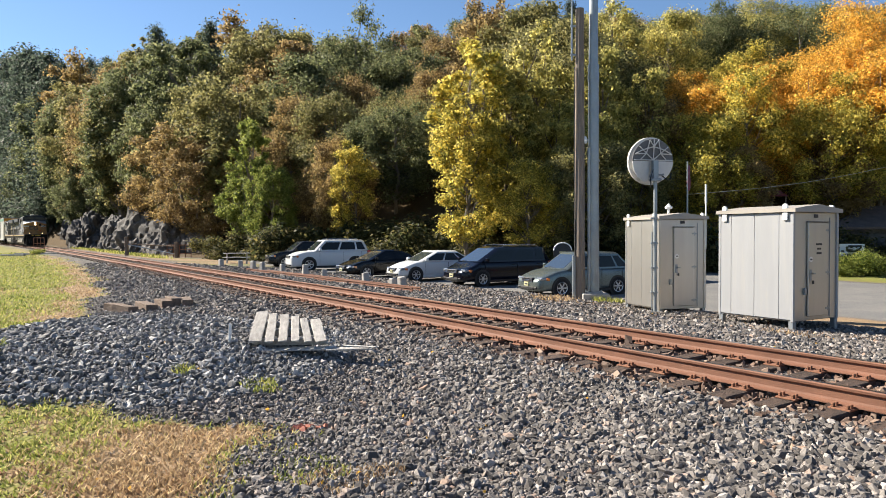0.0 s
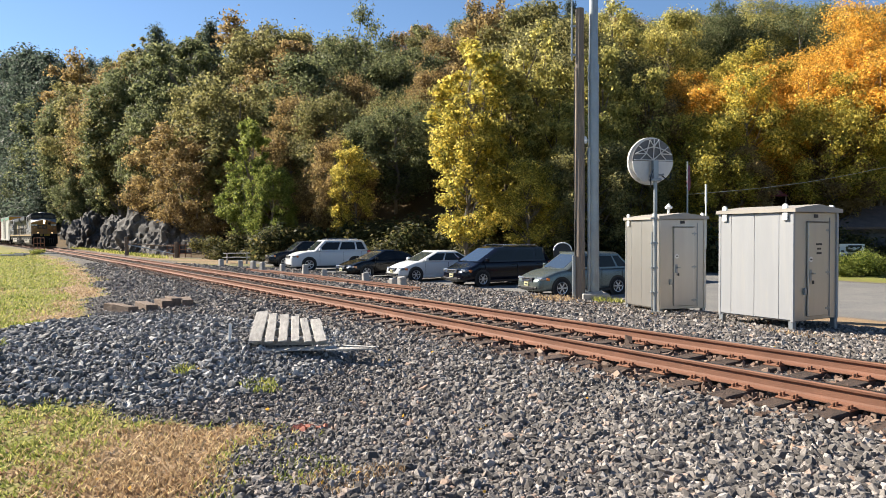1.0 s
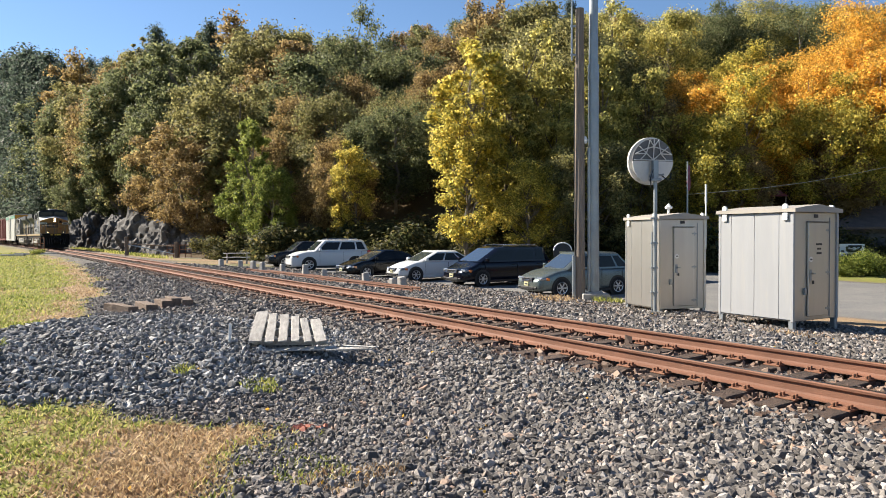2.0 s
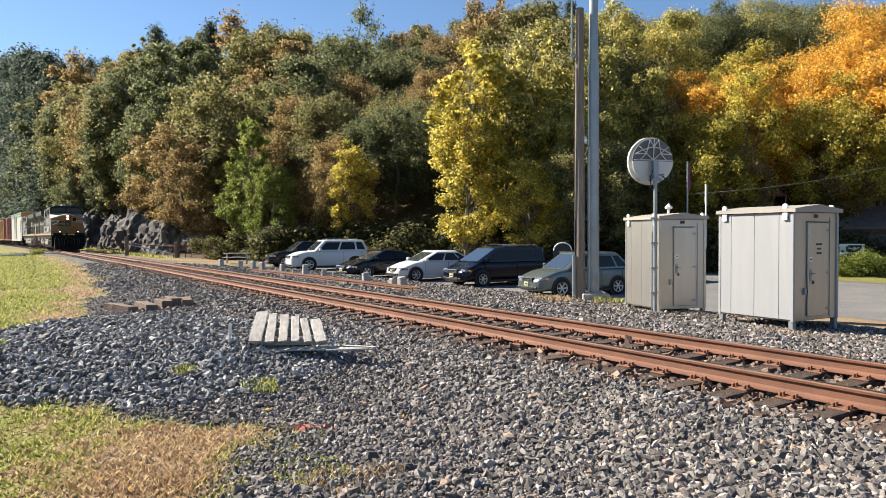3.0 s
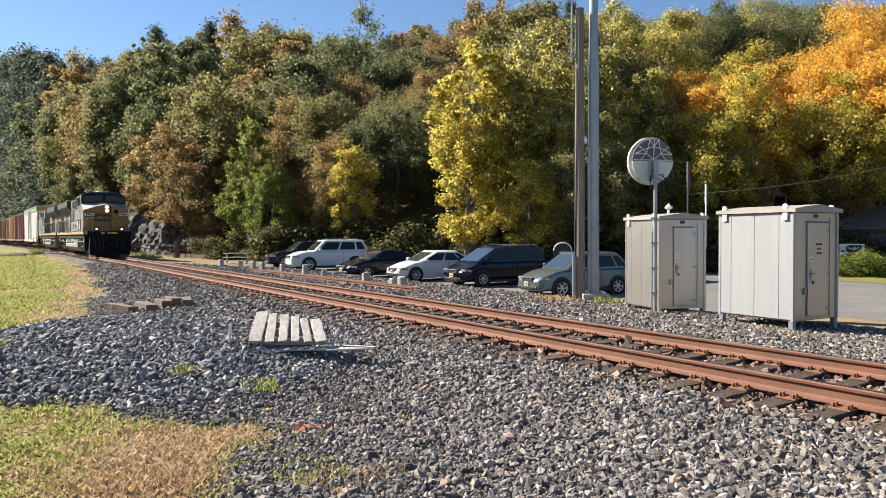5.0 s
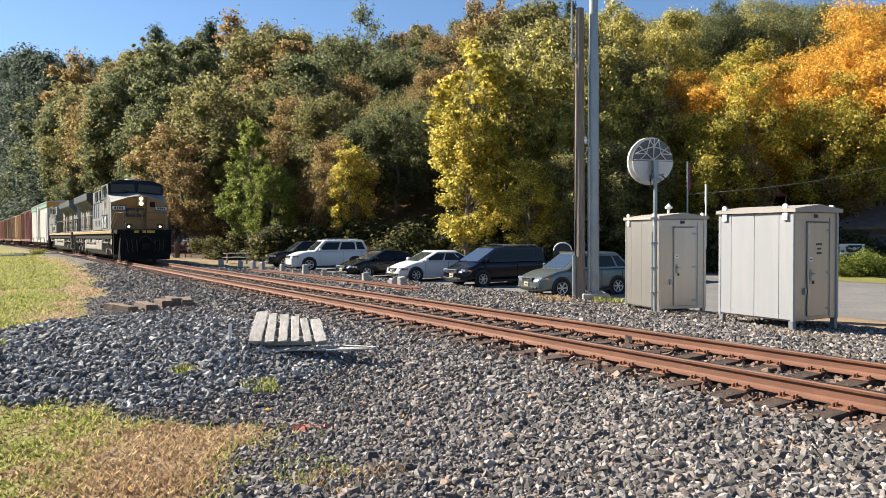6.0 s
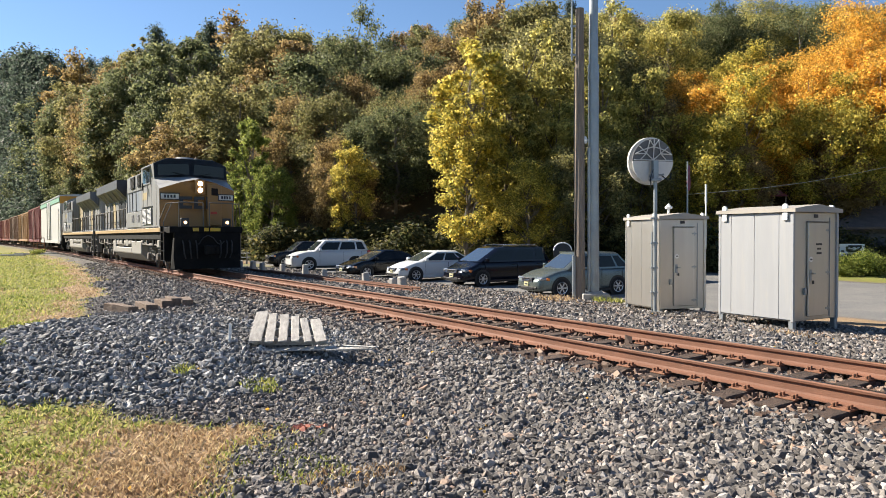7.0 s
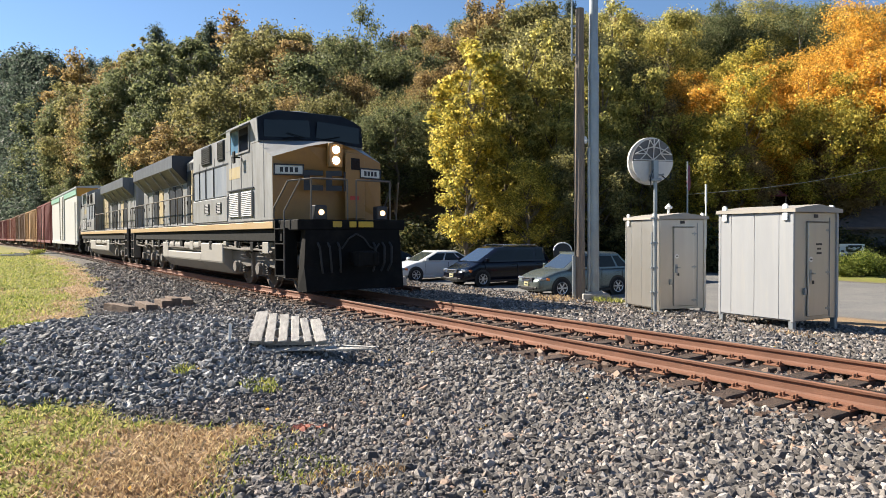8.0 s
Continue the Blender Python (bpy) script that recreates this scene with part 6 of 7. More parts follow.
    gr = part("grille", box(B(), f - 0.12, f - 0.005, -w * 0.42, w * 0.42, nose - 0.24, nose - 0.06, 0.02), M_TRIM, c)
    for k in range(3):
        part("grille_bar", box(B(), f - 0.02, f + 0.008, -w * 0.40, w * 0.40, nose - 0.215 + k * 0.055, nose - 0.195 + k * 0.055, 0.004), M_CHROME, gr)
    part("lower_intake", box(B(), f - 0.12, f + 0.01, -w * 0.5, w * 0.5, clear + 0.08, clear + 0.20, 0.02), M_TRIM, c)
    if plate:
        p = part("number_plate", box(B(), f - 0.02, f + 0.025, -0.15, 0.15, clear + 0.22, clear + 0.37, 0.006), M_PLATE_Y, c, "pale yellow plate with plain bars")
        bm = B()
        box(bm, f + 0.025, f + 0.029, -0.10, 0.10, clear + 0.27, clear + 0.32)
        part("marking", bm, M_DARKMARK, p)
    for s in (-1, 1):
        bm = B()
        poly_tube(bm, [(xa + 0.10, s * 0.35, belt - 0.0), (xa + 0.02, s * 0.05, belt + 0.06)], 0.01)
        part("wiper", bm, M_TRIM, c)
    return c


def parked(fx, fy, turn, wb, W, r):
    """Middle of a car from the spot under its near front wheel."""
    a = radians(turn)
    fwd, left = Vector((math.cos(a), math.sin(a))), Vector((-math.sin(a), math.cos(a)))
    p = Vector((fx, fy)) - fwd * (wb / 2) - left * (W / 2 - 0.1)
    return p.x, p.y


def build_cars():
    silver = paint("grey_green_metallic", (0.14, 0.165, 0.16), 0.6, 0.3)
    white = paint("white_car_paint", (0.52, 0.53, 0.54), 0.0, 0.3)
    black = paint("black_car_paint", (0.003, 0.0032, 0.0038), 0.2, 0.2)
    navy = paint("dark_blue_car_paint", (0.003, 0.004, 0.010), 0.2, 0.2)
    charcoal = paint("charcoal_car_paint", (0.012, 0.013, 0.015), 0.4, 0.25)
    teal = paint("blue_green_car_paint", (0.10, 0.22, 0.24), 0.3)
    x, y = parked(4.38, 25.1, 205, 2.62, 1.82, 0.34)
    make_car("grey metallic compact sport utility car on gravel", x, y, 205, 4.56, 1.82, 1.66, 2.62, 0.35, 1.00, 1.06, (1.12, 0.30, -1.50, -2.1), silver, "suv")
    x, y = parked(1.70, 29.7, 212, 3.08, 1.98, 0.34)
    make_car("dark blue minivan with chrome roof rails", x, y, 212, 5.10, 1.98, 1.76, 3.08, 0.34, 1.02, 1.10, (1.72, 0.60, -2.10, -2.45), navy, "van", rack=True)
    x, y = parked(-1.36, 32.7, 210, 2.67, 1.78, 0.32)
    make_car("white compact hatchback parked beside a minivan", x, y, 210, 4.46, 1.78, 1.47, 2.67, 0.33, 0.92, 0.98, (1.15, 0.18, -1.15, -2.05), white, "hatch")
    x, y = parked(-3.98, 34.7, 216, 2.78, 1.82, 0.33)
    make_car("black saloon car parked beside a white hatchback", x, y, 216, 4.82, 1.82, 1.45, 2.78, 0.33, 0.92, 0.97, (1.22, 0.22, -0.95, -1.95), black, "sedan")
    x, y = parked(-8.30, 41.6, 206, 2.95, 2.04, 0.40)
    make_car("large white sport utility vehicle with roof rails", x, y, 206, 5.18, 2.04, 1.90, 2.95, 0.40, 1.20, 1.24, (1.15, 0.50, -2.15, -2.45), white, "suv", rack=True, plate=False)
    x, y = parked(-10.6, 45.0, 206, 2.85, 1.95, 0.38)
    make_car("dark grey sport utility vehicle behind a white one", x, y, 206, 4.95, 1.95, 1.76, 2.85, 0.38, 1.10, 1.14, (1.0, 0.25, -1.9, -2.3), charcoal, "suv", plate=False)
    make_car("blue-green hatchback parked at the back of the row", 10.2, 33.0, 210, 4.4, 1.78, 1.50, 2.6, 0.32, 0.92, 0.98, (0.95, 0.05, -1.35, -1.95), teal, "hatch", plate=False)


build_cars()


# ---------------------------------------------------------------- beside the track
M_OLDWOOD = mat("bleached_board", (0.60, 0.56, 0.51), 0.9, 0, 0.3, 2.0, 40.0, 0.5, stretch=(12, 1.2, 12), dirt=(0.16, 0.13, 0.10), dirt_amount=0.5, rand=0.4)
M_BROWNWOOD = mat("old_tie_timber", (0.22, 0.155, 0.115), 0.9, 0, 0.3, 2.0, 40.0, 0.6, stretch=(1.5, 12, 12), dirt=(0.10, 0.07, 0.05), dirt_amount=0.5, rand=0.3)
M_ROCK = mat("grey_cut_rock", (0.125, 0.115, 0.108), 0.9, 0, 0.45, 0.5, 5.0, 0.9, dirt=(0.04, 0.036, 0.032), dirt_amount=0.7, dirt_scale=0.6, stretch=(1, 1, 2.2))
M_STONEWALL = mat("dark_stone_wall", (0.10, 0.10, 0.105), 0.9, 0, 0.35, 1.5, 12.0, 0.6, dirt=(0.18, 0.16, 0.15), dirt_amount=0.5)
M_SHINGLE = mat("brown_shingles", (0.10, 0.075, 0.065), 0.9, 0, 0.3, 2.0, 20.0, 0.4)
M_GREENSIGN = mat("green_sign_paint", (0.02, 0.22, 0.13), 0.4)
M_REDROOF = mat("dull_red_roof", (0.20, 0.03, 0.035), 0.6)
M_FLAG = mat("folded_flag_cloth", (0.22, 0.07, 0.10), 0.8, 0, 0.4, 4.0, 10.0, 0.0)


def build_bollards():
    rng = random.Random(2)
    first = None
    for x, y, h in ((-13.2, 40.0, 0.45), (-11.8, 39.2, 0.45), (-10.5, 37.1, 0.48), (-9.7, 36.1, 0.45), (-8.6, 36.0, 0.42), (-6.6, 32.2, 0.50), (-5.35, 30.3, 0.38), (-3.05, 26.6, 0.40),
                    (-1.75, 23.6, 0.33), (-1.40, 23.0, 0.40)):
        w = 0.13
        bm = B()
        box(bm, -w, w, -w, w, -0.15, h, 0.03)
        for v in bm.verts:
            if v.co.z > h * 0.5:
                v.co.x *= 0.92
                v.co.y *= 0.92
                v.co.z += rng.uniform(-0.02, 0.01)
        o = link("bollard", bm, M_CONCRETE)
        o.matrix_basis = pose(x, y, gz(x, y), rng.uniform(-4, 4), rng.uniform(-4, 4), rng.uniform(10, 60))
        tagged(o, "short weathered concrete bollard at the edge of the lot", "bollard", "bollards along the lot")


def build_pallet():
    rng = random.Random(8)
    x, y = -2.08, 9.10
    p = thing("wooden_pallet", "broken bleached wooden pallet propped on the gravel heap", "pallet", pose(x, y, gz(x, y) - 0.01, 0, 0, 6))
    # upper deck, propped; the boards have come loose from it
    up = Matrix.Translation((0.0, -0.12, 0.07)) @ Matrix.Rotation(radians(19), 4, "X")
    for k, (xx, ln, w, a) in enumerate(((-0.43, 0.92, 0.08, 2), (-0.245, 0.87, 0.056, 4), (-0.07, 0.82, 0.056, 5), (0.095, 0.76, 0.052, 6), (0.26, 0.70, 0.05, 10), (0.43, 0.66, 0.07, 11))):
        bm = B()
        box(bm, -w, w, -0.02, ln - 0.02, 0, 0.022, 0.004)
        bmesh.ops.subdivide_edges(bm, edges=[e for e in bm.edges if e.calc_length() > 0.4], cuts=4)
        for v in bm.verts:
            v.co += Vector((rng.uniform(-0.008, 0.008), rng.uniform(-0.012, 0.012), 0.004 * math.sin(v.co.y * 5 + k)))
        bm.transform(up @ Matrix.Translation((xx, -0.06, 0.10 + rng.uniform(0, 0.012))) @ Matrix.Rotation(radians(a), 4, "Z"))
        part("board", bm, M_OLDWOOD, p)
    for yy, x1 in ((0.06, 0.50), (0.34, 0.44), (0.56, 0.36)):
        part("stringer", box(B(), -0.50, x1, yy - 0.02, yy + 0.02, 0.0, 0.098, 0.004, up), M_OLDWOOD, p)
    # lower deck, flat on the stones
    for yy, x0, x1, a in ((-0.24, -0.76, 0.66, 1), (-0.10, -0.72, 0.60, -2), (0.25, -0.70, 0.55, 2)):
        part("bottom_board", box(B(), x0, x1, yy - 0.05, yy + 0.05, 0.035, 0.058, 0.004, Matrix.Rotation(radians(a), 4, "Z")), M_OLDWOOD, p)
    part("bottom_stringer", box(B(), -0.72, -0.66, -0.34, 0.40, 0.0, 0.09, 0.004, Matrix.Rotation(radians(-14), 4, "Z")), M_OLDWOOD, p)
    for x0, y0, ln, a in ((0.56, -0.16, 0.56, -12), (0.70, 0.02, 0.50, -22), (0.50, -0.30, 0.62, 3)):
        part("broken_board", box(B(), 0, ln, -0.035, 0.035, 0.03, 0.055, 0.004, Matrix.Translation((x0, y0, 0)) @ Matrix.Rotation(radians(a), 4, "Z")), M_OLDWOOD, p)
    part("upright_stick", box(B(), -0.80, -0.765, -0.10, -0.065, 0.03, 0.36, 0.005, Matrix.Rotation(radians(2), 4, "Y")), M_WHITE, p, "short pale upright stick")


def build_old_ties():
    rng = random.Random(9)
    for x, y, ln, a, lift in ((-7.62, 15.85, 0.95, 150, 0.0), (-7.15, 16.15, 0.95, 130, 0.0), (-6.98, 16.75, 0.8, 126, 0.02), (-6.85, 17.05, 1.05, 120, 0.05), (-6.52, 17.0, 0.95, 116, 0.02)):
        bm = B()
        box(bm, -ln / 2, ln / 2, -0.13, 0.13, 0.0, 0.19, 0.012)
        bmesh.ops.subdivide_edges(bm, edges=[e for e in bm.edges if e.calc_length() > 0.5], cuts=5)
        for v in bm.verts:
            v.co += Vector((rng.uniform(-0.012, 0.012), rng.uniform(-0.008, 0.008), rng.uniform(-0.008, 0.008)))
        o = link("discarded_sleeper", bm, M_BROWNWOOD)
        o.matrix_basis = pose(x, y, gz(x, y) - 0.03 + lift, rng.uniform(-3, 3), rng.uniform(-3, 3), a)
        tagged(o, "old weathered brown timber sleeper lying on gravel", "sleeper", "discarded sleepers")


def build_spare_rails():
    prof = [(0.07, 0.0), (0.07, 0.012), (0.012, 0.03), (0.010, 0.12), (0.034, 0.135), (0.034, 0.165), (-0.034, 0.165), (-0.034, 0.135), (-0.010, 0.12), (-0.012, 0.03), (-0.07, 0.012), (-0.07, 0.0)]
    for s0, s1, lat, tilt in ((17.6, 33.5, 3.55, 0), (18.0, 32.0, 4.1, 70)):
        bm = B()
        rings = []
        for s in np.linspace(s0, s1, 9):
            x, y = place(s, lat + 0.02 * math.sin(s))
            rings.append([(x + u * NRM.x, y + u * NRM.y, gz(x, y) + v - 0.02) for u, v in prof])
        loft(bm, rings)
        tagged(link("spare_rail", bm, M_RAIL), "rusty spare rail lying beside the track", "rail", "spare rails")
    rng = random.Random(5)
    for i in range(16):
        s = 21.0 + i * 0.72 + rng.uniform(-0.1, 0.1)
        x, y = place(s, 4.55 + rng.uniform(-0.12, 0.12))
        bm = B()
        box(bm, -0.17, 0.17, -0.10, 0.10, 0, 0.02, 0.004)
        box(bm, -0.08, -0.06, -0.10, 0.10, 0.02, 0.04)
        box(bm, 0.06, 0.08, -0.10, 0.10, 0.02, 0.04)
        o = link("loose_tie_plate", bm, M_PLATE)
        o.matrix_basis = pose(x, y, gz(x, y) + 0.03, rng.uniform(-25, 25), rng.uniform(-25, 25), rng.uniform(0, 180))
        tagged(o, "rusty steel tie plate dropped beside the track", "tie plate", "loose tie plates")


def rock(name, s, lat, ln, deep, tall, seed, parent=None):
    bm = B()
    bmesh.ops.create_icosphere(bm, subdivisions=5, radius=1.0)
    off = Vector((seed * 7.3, seed * 3.1, 0))
    for v in bm.verts:
        d = v.co.copy()
        q = Vector((d.x * ln / 2, d.y * deep / 2, d.z * tall))
        n1 = noise.fractal(q * 0.35 + off, 1.0, 2.0, 4)
        cell = noise.voronoi(Vector((q.x * 0.8, q.y * 0.8, q.z * 0.5 + q.x * 0.35)) + off)[0]
        crack = noise.voronoi(Vector((q.x * 1.9, q.y * 1.9, q.z * 1.1 + q.x * 0.8)) + off)[0]
        k = 1 + 0.22 * n1 + 0.20 * (cell[1] - cell[0]) - 0.08 * cell[0] + 0.13 * (crack[1] - crack[0])
        v.co = Vector((q.x * k, q.y * k, max(-0.6, q.z * k)))
    x, y = place(s, lat)
    o = link(name, bm, M_ROCK)
    o.data.shade_flat()
    o.matrix_basis = pose(x, y, gz(x, y) - 0.5, 0, 0, math.degrees(TH) + 90)
    return o


def build_rocks():
    for i, (s, lat, ln, deep, tall) in enumerate(((92, 9.5, 15, 7, 5.0), (80, 10.5, 10, 6, 4.2), (106, 8.5, 10, 5, 4.6), (128, 8.0, 14, 7, 5.4), (145, 8.5, 14, 7, 6.0), (75, 12.5, 6, 5, 2.6))):
        tagged(rock("rock_outcrop", s, lat, ln, deep, tall, i + 1), "grey fractured rock outcrop cut beside the railway", "rock", "rock outcrops")


def build_fences():
    x, y = -29.3, 62.3
    f = thing("wooden_gate_barrier", "brown timber post-and-rail barrier beside the track", "fence", pose(0, 0, 0))
    part("post", box(B(), x - 0.14, x + 0.14, y - 0.14, y + 0.14, gz(x, y) - 0.2, gz(x, y) + 1.75, 0.03), M_BROWNWOOD, f)
    x2, y2 = -24.4, 61.6
    part("post", box(B(), x2 - 0.16, x2 + 0.16, y2 - 0.16, y2 + 0.16, gz(x2, y2) - 0.2, gz(x2, y2) + 1.45, 0.03), M_BROWNWOOD, f)
    part("rail", tube(B(), (x, y, gz(x, y) + 1.05), (x2, y2, gz(x2, y2) + 0.30), 0.05, 0.05, 8), M_GALVSTEEL, f)
    part("rail", tube(B(), (x, y, gz(x, y) + 1.10), (x2, y2, gz(x2, y2) + 1.05), 0.05, 0.05, 8), M_BROWNWOOD, f)
    g = thing("pipe_gate", "rusty tubular steel gate at the end of the verge", "gate", pose(-25.6, 62.4, gz(-25.6, 62.4)))
    for zz in (0.35, 0.75, 1.15):
        part("bar", tube(B(), (0, 0, zz), (2.3, -0.2, zz), 0.03, 0.03, 8), M_PLATE, g)
    for xx in (0.0, 0.6, 1.2, 1.75, 2.3):
        part("upright", tube(B(), (xx, -0.087 * xx, 0), (xx, -0.087 * xx, 1.2), 0.035, 0.035, 8), M_PLATE, g)
    x, y = -41.3, 67.9
    h = thing("pipe_railing", "dark steel pipe railing at a drain beside the track", "railing", pose(x, y, gz(x, y), 0, 0, 10))
    for xx in (0, 0.32, 0.64, 0.98):
        part("upright", tube(B(), (xx, 0, -0.1), (xx, 0, 1.65), 0.03, 0.03, 8), M_PLATE, h)
    for zz in (0.55, 1.1, 1.65):
        part("bar", tube(B(), (0, 0, zz), (0.98, 0, zz), 0.03, 0.03, 8), M_PLATE, h)
    for x, y, ln in ((-40.0, 66.5, 4.5), (-41.5, 62.5, 5.0)):
        o = link("timber_edging", box(B(), -ln / 2, ln / 2, -0.15, 0.15, -0.05, 0.18, 0.02), M_OLDWOOD)
        o.matrix_basis = pose(x, y, gz(x, y), 0, 0, 4)
        tagged(o, "pale timber edging lying along the grass", "timber")
    x, y = -15.2, 49.6
    t = thing("picnic_table", "grey weathered picnic table with benches", "table", pose(x, y, gz(x, y), 0, 0, 15))
    for k in range(5):
        part("top_board", box(B(), -0.95, 0.95, -0.36 + k * 0.145, -0.23 + k * 0.145, 0.72, 0.76, 0.006), M_OLDWOOD, t)
    for sgn in (-1, 1):
        part("bench_board", box(B(), -0.95, 0.95, sgn * 0.72 - 0.13, sgn * 0.72 + 0.13, 0.42, 0.46, 0.006), M_OLDWOOD, t)
        part("crossbar", box(B(), sgn * 0.7 - 0.03, sgn * 0.7 + 0.03, -0.78, 0.78, 0.34, 0.42), M_OLDWOOD, t)
        for s2 in (-1, 1):
            part("leg", tube(B(), (sgn * 0.7, s2 * 0.55, -0.05), (sgn * 0.7, s2 * 0.2, 0.72), 0.05, 0.05, 6), M_OLDWOOD, t)


def build_right_side():
    x, y = 28.4, 42.5
    z = gz(x, y)
    b = thing("stone_building", "small dark stone building with a low brown shingle roof", "building", pose(x, y, z, 0, 0, -8))
    part("wall", box(B(), -3.2, 5.5, 0.0, 6.0, -0.6, 2.55, 0.02), M_STONEWALL, b)
    rng = random.Random(4)
    for row in range(9):
        xx = -3.2 + rng.uniform(0, 0.3)
        while xx < 0.6:
            w = rng.uniform(0.35, 0.7)
            part("stone", box(B(), xx, xx + w - 0.03, -0.04, 0.02, row * 0.28, row * 0.28 + 0.25, 0.015), M_STONEWALL, b)
            xx += w
    bm = B()
    loft(bm, [[(-4.0, -0.8, 2.5), (6.3, -0.8, 2.5), (6.3, 6.8, 2.5), (-4.0, 6.8, 2.5)], [(-4.0, -0.8, 2.66), (6.3, -0.8, 2.66), (6.3, 6.8, 2.66), (-4.0, 6.8, 2.66)],
              [(-0.4, 2.8, 4.1), (2.7, 2.8, 4.1), (2.7, 3.2, 4.1), (-0.4, 3.2, 4.1)]])
    part("roof", bm, M_SHINGLE, b)
    x, y = 24.2, 40.0
    s = thing("notice_board", "white notice sign on two posts beside the building", "sign", pose(x, y, gz(x, y), 0, 0, -20))
    part("panel", box(B(), -0.55, 0.75, -0.02, 0.02, 1.0, 1.7, 0.01), M_WHITE, s)
    for xx, w, zz in ((-0.45, 0.15, 1.2), (-0.1, 0.7, 1.5), (-0.1, 0.7, 1.2)):
        part("marking", box(B(), xx, xx + w, -0.028, -0.021, zz, zz + 0.12), M_DARKMARK, s)
    for xx in (-0.45, 0.65):
        part("post", tube(B(), (xx, 0.04, -0.1), (xx, 0.04, 1.7), 0.04, 0.04, 8), M_BROWNWOOD, s)
    x, y = 17.6, 44.5
    g = thing("green_sign", "small green and white sign on a thin post", "sign", pose(x, y, gz(x, y), 0, 0, -12))
    part("panel", box(B(), -0.26, 0.26, -0.02, 0.02, 1.35, 1.85, 0.01), M_GREENSIGN, g)
    part("marking", box(B(), -0.08, 0.14, -0.028, -0.021, 1.55, 1.72), M_WHITE, g)
    part("post", tube(B(), (0, 0.04, -0.1), (0, 0.04, 1.85), 0.03, 0.03, 8), M_GALVSTEEL, g)
    # flagpole with a furled flag, and the wire that runs past it
    x, y = 14.6, 40.2
    z = gz(x, y)
    f = thing("flagpole", "thin grey flagpole with a furled striped flag", "flagpole", pose(x, y, z))
    part("pole", tube(B(), (0, 0, -0.1), (0, 0, 6.6), 0.06, 0.045, 10), M_GALVSTEEL, f)
    bm = B()
    loft(bm, [[(0.07 + r * math.cos(a) * 0.8, r * math.sin(a) * 0.5, zz) for a in (0, 1.05, 2.09, 3.14, 4.19, 5.24)] for r, zz in ((0.06, 6.4), (0.12, 6.2), (0.10, 5.8), (0.16, 5.4), (0.13, 5.0), (0.05, 4.85))])
    part("flag", bm, M_FLAG, f, "furled red and blue cloth")
    w = thing("overhead_wire", "thin pale overhead wire across the trees", "wire", pose(0, 0, 0))
    bm = B()
    a, c = Vector((14.6, 40.2, 3.8)), Vector((29.5, 41.5, 6.0))
    pts = [a.lerp(c, t / 12) - Vector((0, 0, 0.35 * math.sin(math.pi * t / 12))) for t in range(13)]
    poly_tube(bm, pts, 0.016, 5)
    part("strand", bm, M_GALVSTEEL, w)
    x, y = 21.0, 44.0
    r = thing("red_roofed_shelter", "small shelter with a dull red roof behind the cabinets", "shelter", pose(x, y, gz(x, y), 0, 0, 5))
    bm = B()
    prism(bm, [(-0.9, 3.75), (0, 4.15), (0.9, 3.75)], "x", -1.1, 1.1)
    part("roof", bm, M_REDROOF, r)
    for xx in (-1.0, 1.0):
        for yy in (-0.75, 0.75):
            part("post", tube(B(), (xx, yy, -0.2), (xx, yy, 3.8), 0.05, 0.05, 6), M_BROWNWOOD, r)
    # arched board behind the parked cars
    x, y = 5.6, 31.5
    h = thing("arched_sign", "dark arched sign with a white edge behind the cars", "sign", pose(x, y, gz(x, y), 0, 0, 0))
    out = [(0.42 * math.cos(t * math.pi / 10), 1.55 + 0.36 * math.sin(t * math.pi / 10)) for t in range(11)]
    bm = B()
    prism(bm, out + [(-0.42, 1.2), (0.42, 1.2)], "y", -0.03, 0.03)
    part("panel", bm, M_NAVY, h)
    bm = B()
    poly_tube(bm, [(u, -0.04, v) for u, v in out], 0.03)
    part("edge", bm, M_WHITE, h)
    part("marking", box(B(), -0.15, 0.15, -0.04, -0.031, 1.42, 1.50), M_PLATE_Y, h)
    for xx in (-0.36, 0.36):
        part("post", tube(B(), (xx, 0, -0.1), (xx, 0, 1.3), 0.04, 0.04, 8), M_BROWNWOOD, h)
    # shrubs on the lawn
    for x, y, k in ((23.0, 36.6, 1.15), (24.4, 37.4, 1.0), (27.5, 39.5, 1.2), (21.6, 36.4, 0.6)):
        o = new("garden_shrub", LAWN_SHRUB)
        o.matrix_basis = pose(x, y, gz(x, y) - 0.05, 0, 0, x * 40) @ Matrix.Diagonal((k * 1.1, k, k, 1))
        tagged(o, "rounded green shrub on the lawn", "shrub", "lawn shrubs")


_rng = np.random.default_rng(77)
SHRUB_C = np.stack([_rng.uniform(-0.8, 0.8, 18), _rng.uniform(-0.7, 0.7, 18), _rng.uniform(0.2, 0.95, 18)], -1)
LAWN_SHRUB = leaf_cloud("garden_shrub", SHRUB_C, _rng.uniform(0.25, 0.45, 18), 6000, 0.045, LEAF["vine"], _rng)

build_bollards()
build_pallet()
build_old_ties()
build_spare_rails()
build_rocks()
build_fences()
build_right_side()


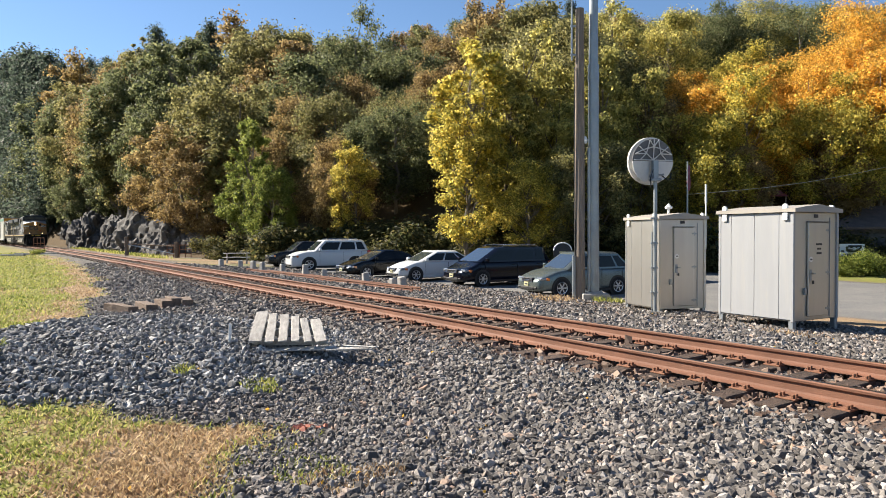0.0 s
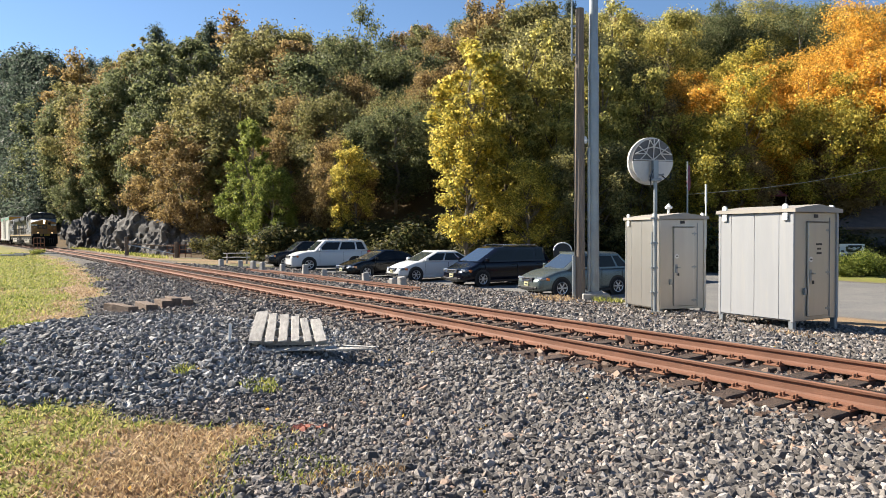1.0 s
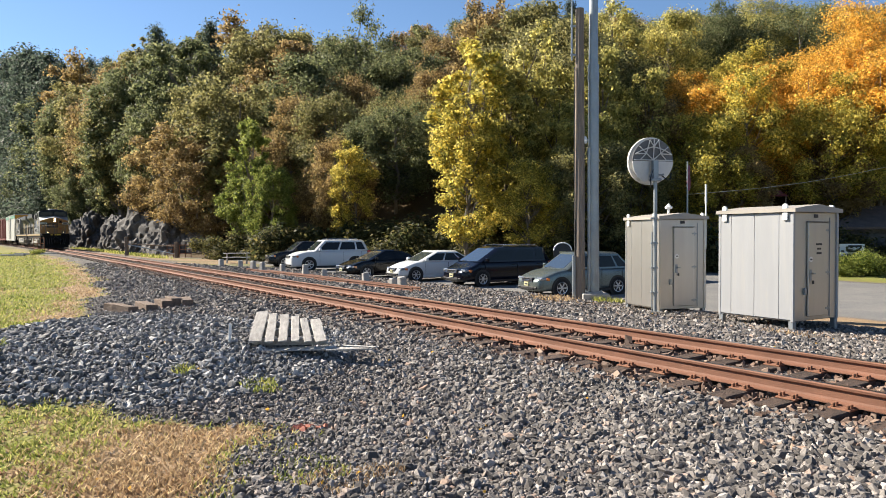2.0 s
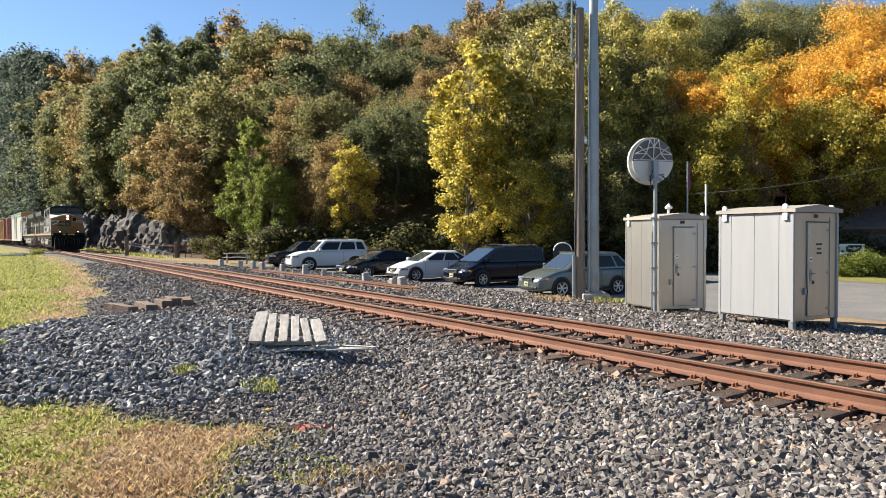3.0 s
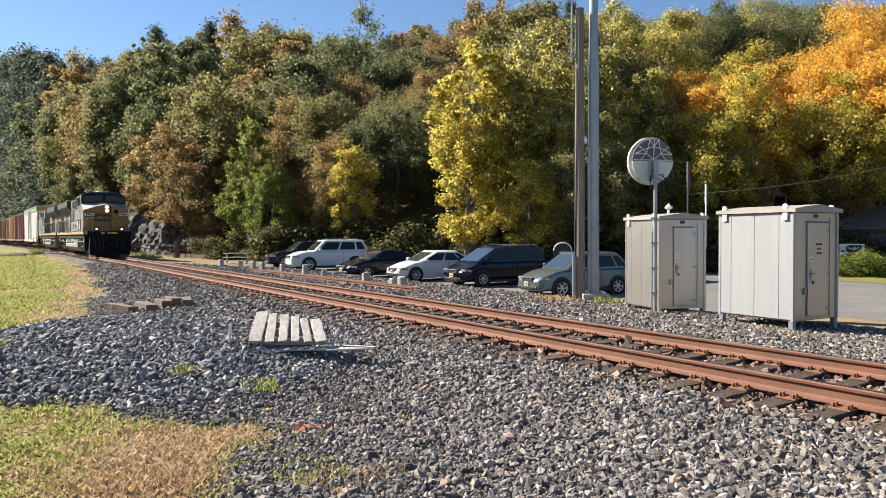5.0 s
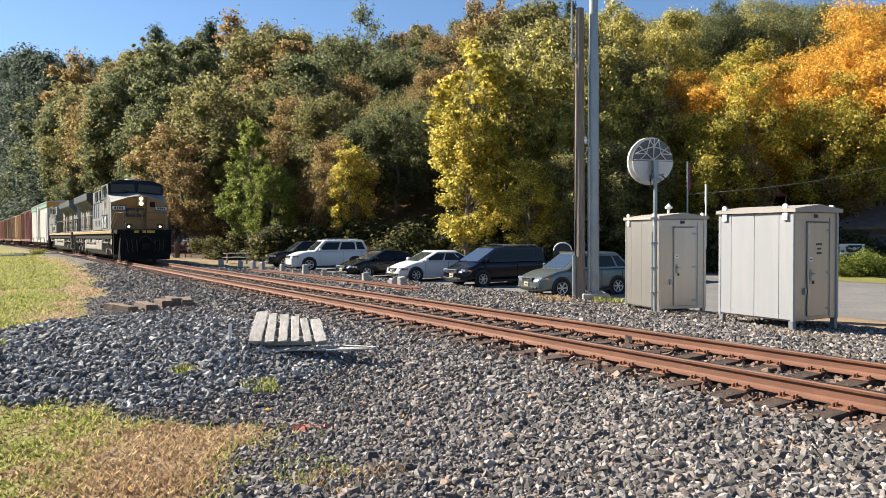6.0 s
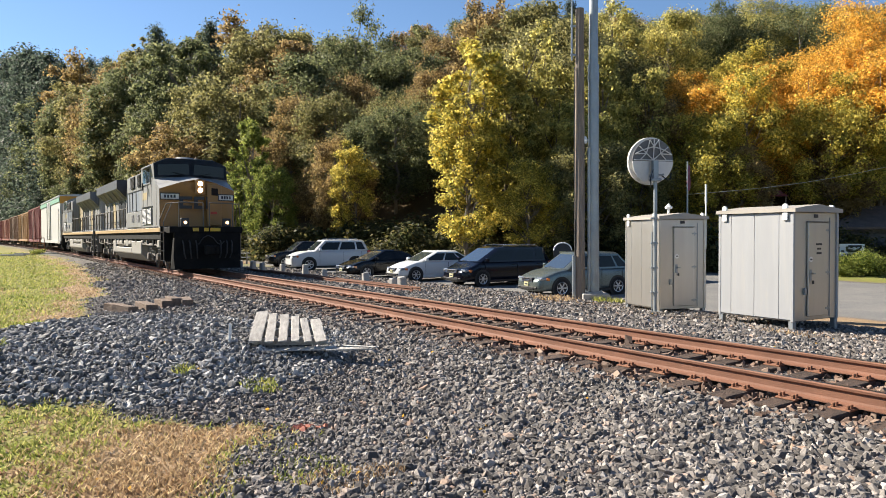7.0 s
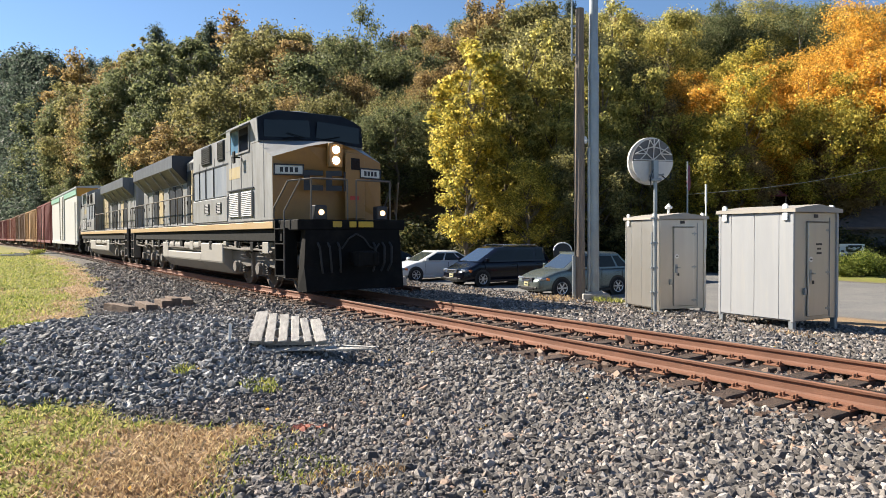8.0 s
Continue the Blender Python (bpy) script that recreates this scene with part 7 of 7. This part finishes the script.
# ---------------------------------------------------------------- grass, weeds, leaves on the ground
def blades(name, x, y, tall, material, label, rng, lean=0.5, wide=0.006):
    n = len(x)
    z = ground_z(x, y)
    a = rng.uniform(0, 6.283, n)
    h = tall * rng.uniform(0.5, 1.3, n)
    dx, dy = np.cos(a) * wide * rng.uniform(0.7, 1.6, n), np.sin(a) * wide * rng.uniform(0.7, 1.6, n)
    b = rng.uniform(0, 6.283, n)
    lx, ly = np.cos(b) * h * lean * rng.uniform(0.3, 1.2, n), np.sin(b) * h * lean * rng.uniform(0.3, 1.2, n)
    v = np.stack([np.stack([x - dx, y - dy, z], -1), np.stack([x + dx, y + dy, z], -1), np.stack([x + lx * 0.4 + dx * 0.7, y + ly * 0.4 + dy * 0.7, z + h * 0.6], -1),
                  np.stack([x + lx, y + ly, z + h], -1)], 1).reshape(-1, 3)
    me = bpy.data.meshes.new(name)
    me.vertices.add(n * 4)
    me.vertices.foreach_set("co", v.astype(np.float32).ravel())
    me.loops.add(n * 4)
    me.loops.foreach_set("vertex_index", np.arange(n * 4, dtype=np.int32))
    me.polygons.add(n)
    me.polygons.foreach_set("loop_start", np.arange(0, n * 4, 4, dtype=np.int32))
    me.update(calc_edges=True)
    me.materials.append(material)
    return tagged(new(name, me), label, "grass", kind="stuff")


def build_grass():
    rng = np.random.default_rng(31)
    x, y = scatter_fan(330000, 3.9, 75.0, rng)
    s, lat = track_xy(x, y)
    field, front = field_cover(x, y), front_cover(x, y)
    # tufts: blades gather in clumps
    tuft = wobble(x * 5.3, y * 4.7) + wobble(x * 11.0, y * 9.0) * 0.6
    here = rng.uniform(0, 1, len(x)) < np.maximum(field, front * np.clip(0.8 + 0.6 * tuft, 0.25, 1))
    straw = np.maximum(field * field_dry(x, y), front * front_dry(x, y)) + 0.10
    dry = here & (rng.uniform(0, 1, len(x)) < straw)
    green = here & ~dry
    far = 0.0042 + 0.0005 * y
    blades("grass", x[green], y[green], np.where(front[green] > 0.2, 0.035 + 0.02 * np.clip(tuft[green], 0, 1), 0.05 + 0.0006 * y[green]), M_GRASS, "short patchy green grass", rng, 0.9, far[green])
    verge = ((lat > 5.2) & (lat < 8.8) & (s < 30)) * (0.25 + 0.5 * (tuft > 0.15))
    dry = dry | ~here & (rng.uniform(0, 1, len(x)) < verge * 0.7)
    blades("dry_grass", x[dry], y[dry], 0.04, M_DRYGRASS, "straw-coloured dry grass among the gravel", rng, 1.2, far[dry])
    # weeds that push up through the stones
    for name, cx, cy, rad, n, tall, m in (("weed_clump", -2.02, 7.45, 0.22, 260, 0.07, M_GRASS), ("weed_clump", -0.98, 4.95, 0.30, 320, 0.05, M_GRASS), ("weed_clump", -2.95, 7.6, 0.12, 120, 0.07, M_GRASS),
                                          ("weed_clump", -0.75, 4.75, 0.28, 260, 0.05, M_DRYGRASS), ("weed_clump", -0.45, 4.9, 0.16, 140, 0.05, M_DRYGRASS), ("weed_clump", 4.9, 19.6, 0.5, 300, 0.16, M_GRASS),
                                          ("weed_clump", 3.4, 20.0, 0.7, 300, 0.14, M_DRYGRASS), ("weed_clump", -5.6, 8.0, 0.35, 300, 0.08, M_GRASS), ("weed_clump", 6.3, 12.2, 0.6, 260, 0.08, M_DRYGRASS),
                                          ("weed_clump", -40.2, 66.6, 0.6, 260, 0.5, M_GRASS)):
        r = rad * np.sqrt(rng.uniform(0, 1, n))
        a = rng.uniform(0, 6.283, n)
        blades(name, cx + r * np.cos(a), cy + r * np.sin(a), tall, m, "small clump of weeds growing through gravel", rng, 0.7, 0.006)
    # yellow-green brush along the far verge
    n = 1600
    ss, la = rng.uniform(60, 125, n), rng.uniform(4.2, 6.0, n)
    X, Y = DIR.x * ss + NRM.x * (L0 + la), DIR.y * ss + NRM.y * (L0 + la)
    blades("verge_grass", X, Y, 0.30, M_GRASS, "tall yellow-green grass along the far verge", rng, 0.5, 0.03)
    # fallen leaves
    n = 260
    x, y = scatter_fan(n, 4.2, 16.0, rng)
    s, lat = track_xy(x, y)
    k = np.abs(lat) > 1.8
    c = np.stack([x[k], y[k], ground_z(x[k], y[k]) + 0.03], -1)
    tagged(new("fallen_leaves", leaf_cloud("fallen_leaves", c, np.full(len(c), 0.01), len(c), 0.018, LEAF["orange"], rng)), "scattered fallen orange leaves", "leaves", kind="stuff")
    n = 26
    x, y = -1.24 + rng.normal(0, 0.07, n), 6.05 + rng.normal(0, 0.03, n)
    stones("painted_stones", x, y, ground_z(x, y) + 0.012, rng.uniform(0.015, 0.026, n), mat("orange_marker_paint", (0.40, 0.15, 0.10), 0.8), "stones sprayed with orange-red marker paint", rng)


build_grass()


# ---------------------------------------------------------------- what moves
SPEED = 12.957


def motions():
    for vehicle, behind, forward in TRAIN:
        rows = []
        for i in range(17):
            t = i * 0.5
            s = 24.95 + behind + SPEED * (8 - t) - 0.00275 * (8 - t) ** 2
            x, y, a = on_track(s)
            rows.append((t, pose(x, y, 0, 0, 0, math.degrees(a) - (90 if forward else 270))))
        walk(vehicle, rows)
    for wheelset, x, radius, facing in ROLLING:
        rows = []
        for i in range(0, 241):
            t = i / 30
            turn = facing * math.degrees(SPEED * t / radius)
            rows.append((t, pose(x, 0, radius, 0, turn, 0)))
        walk(wheelset, rows)


motions()
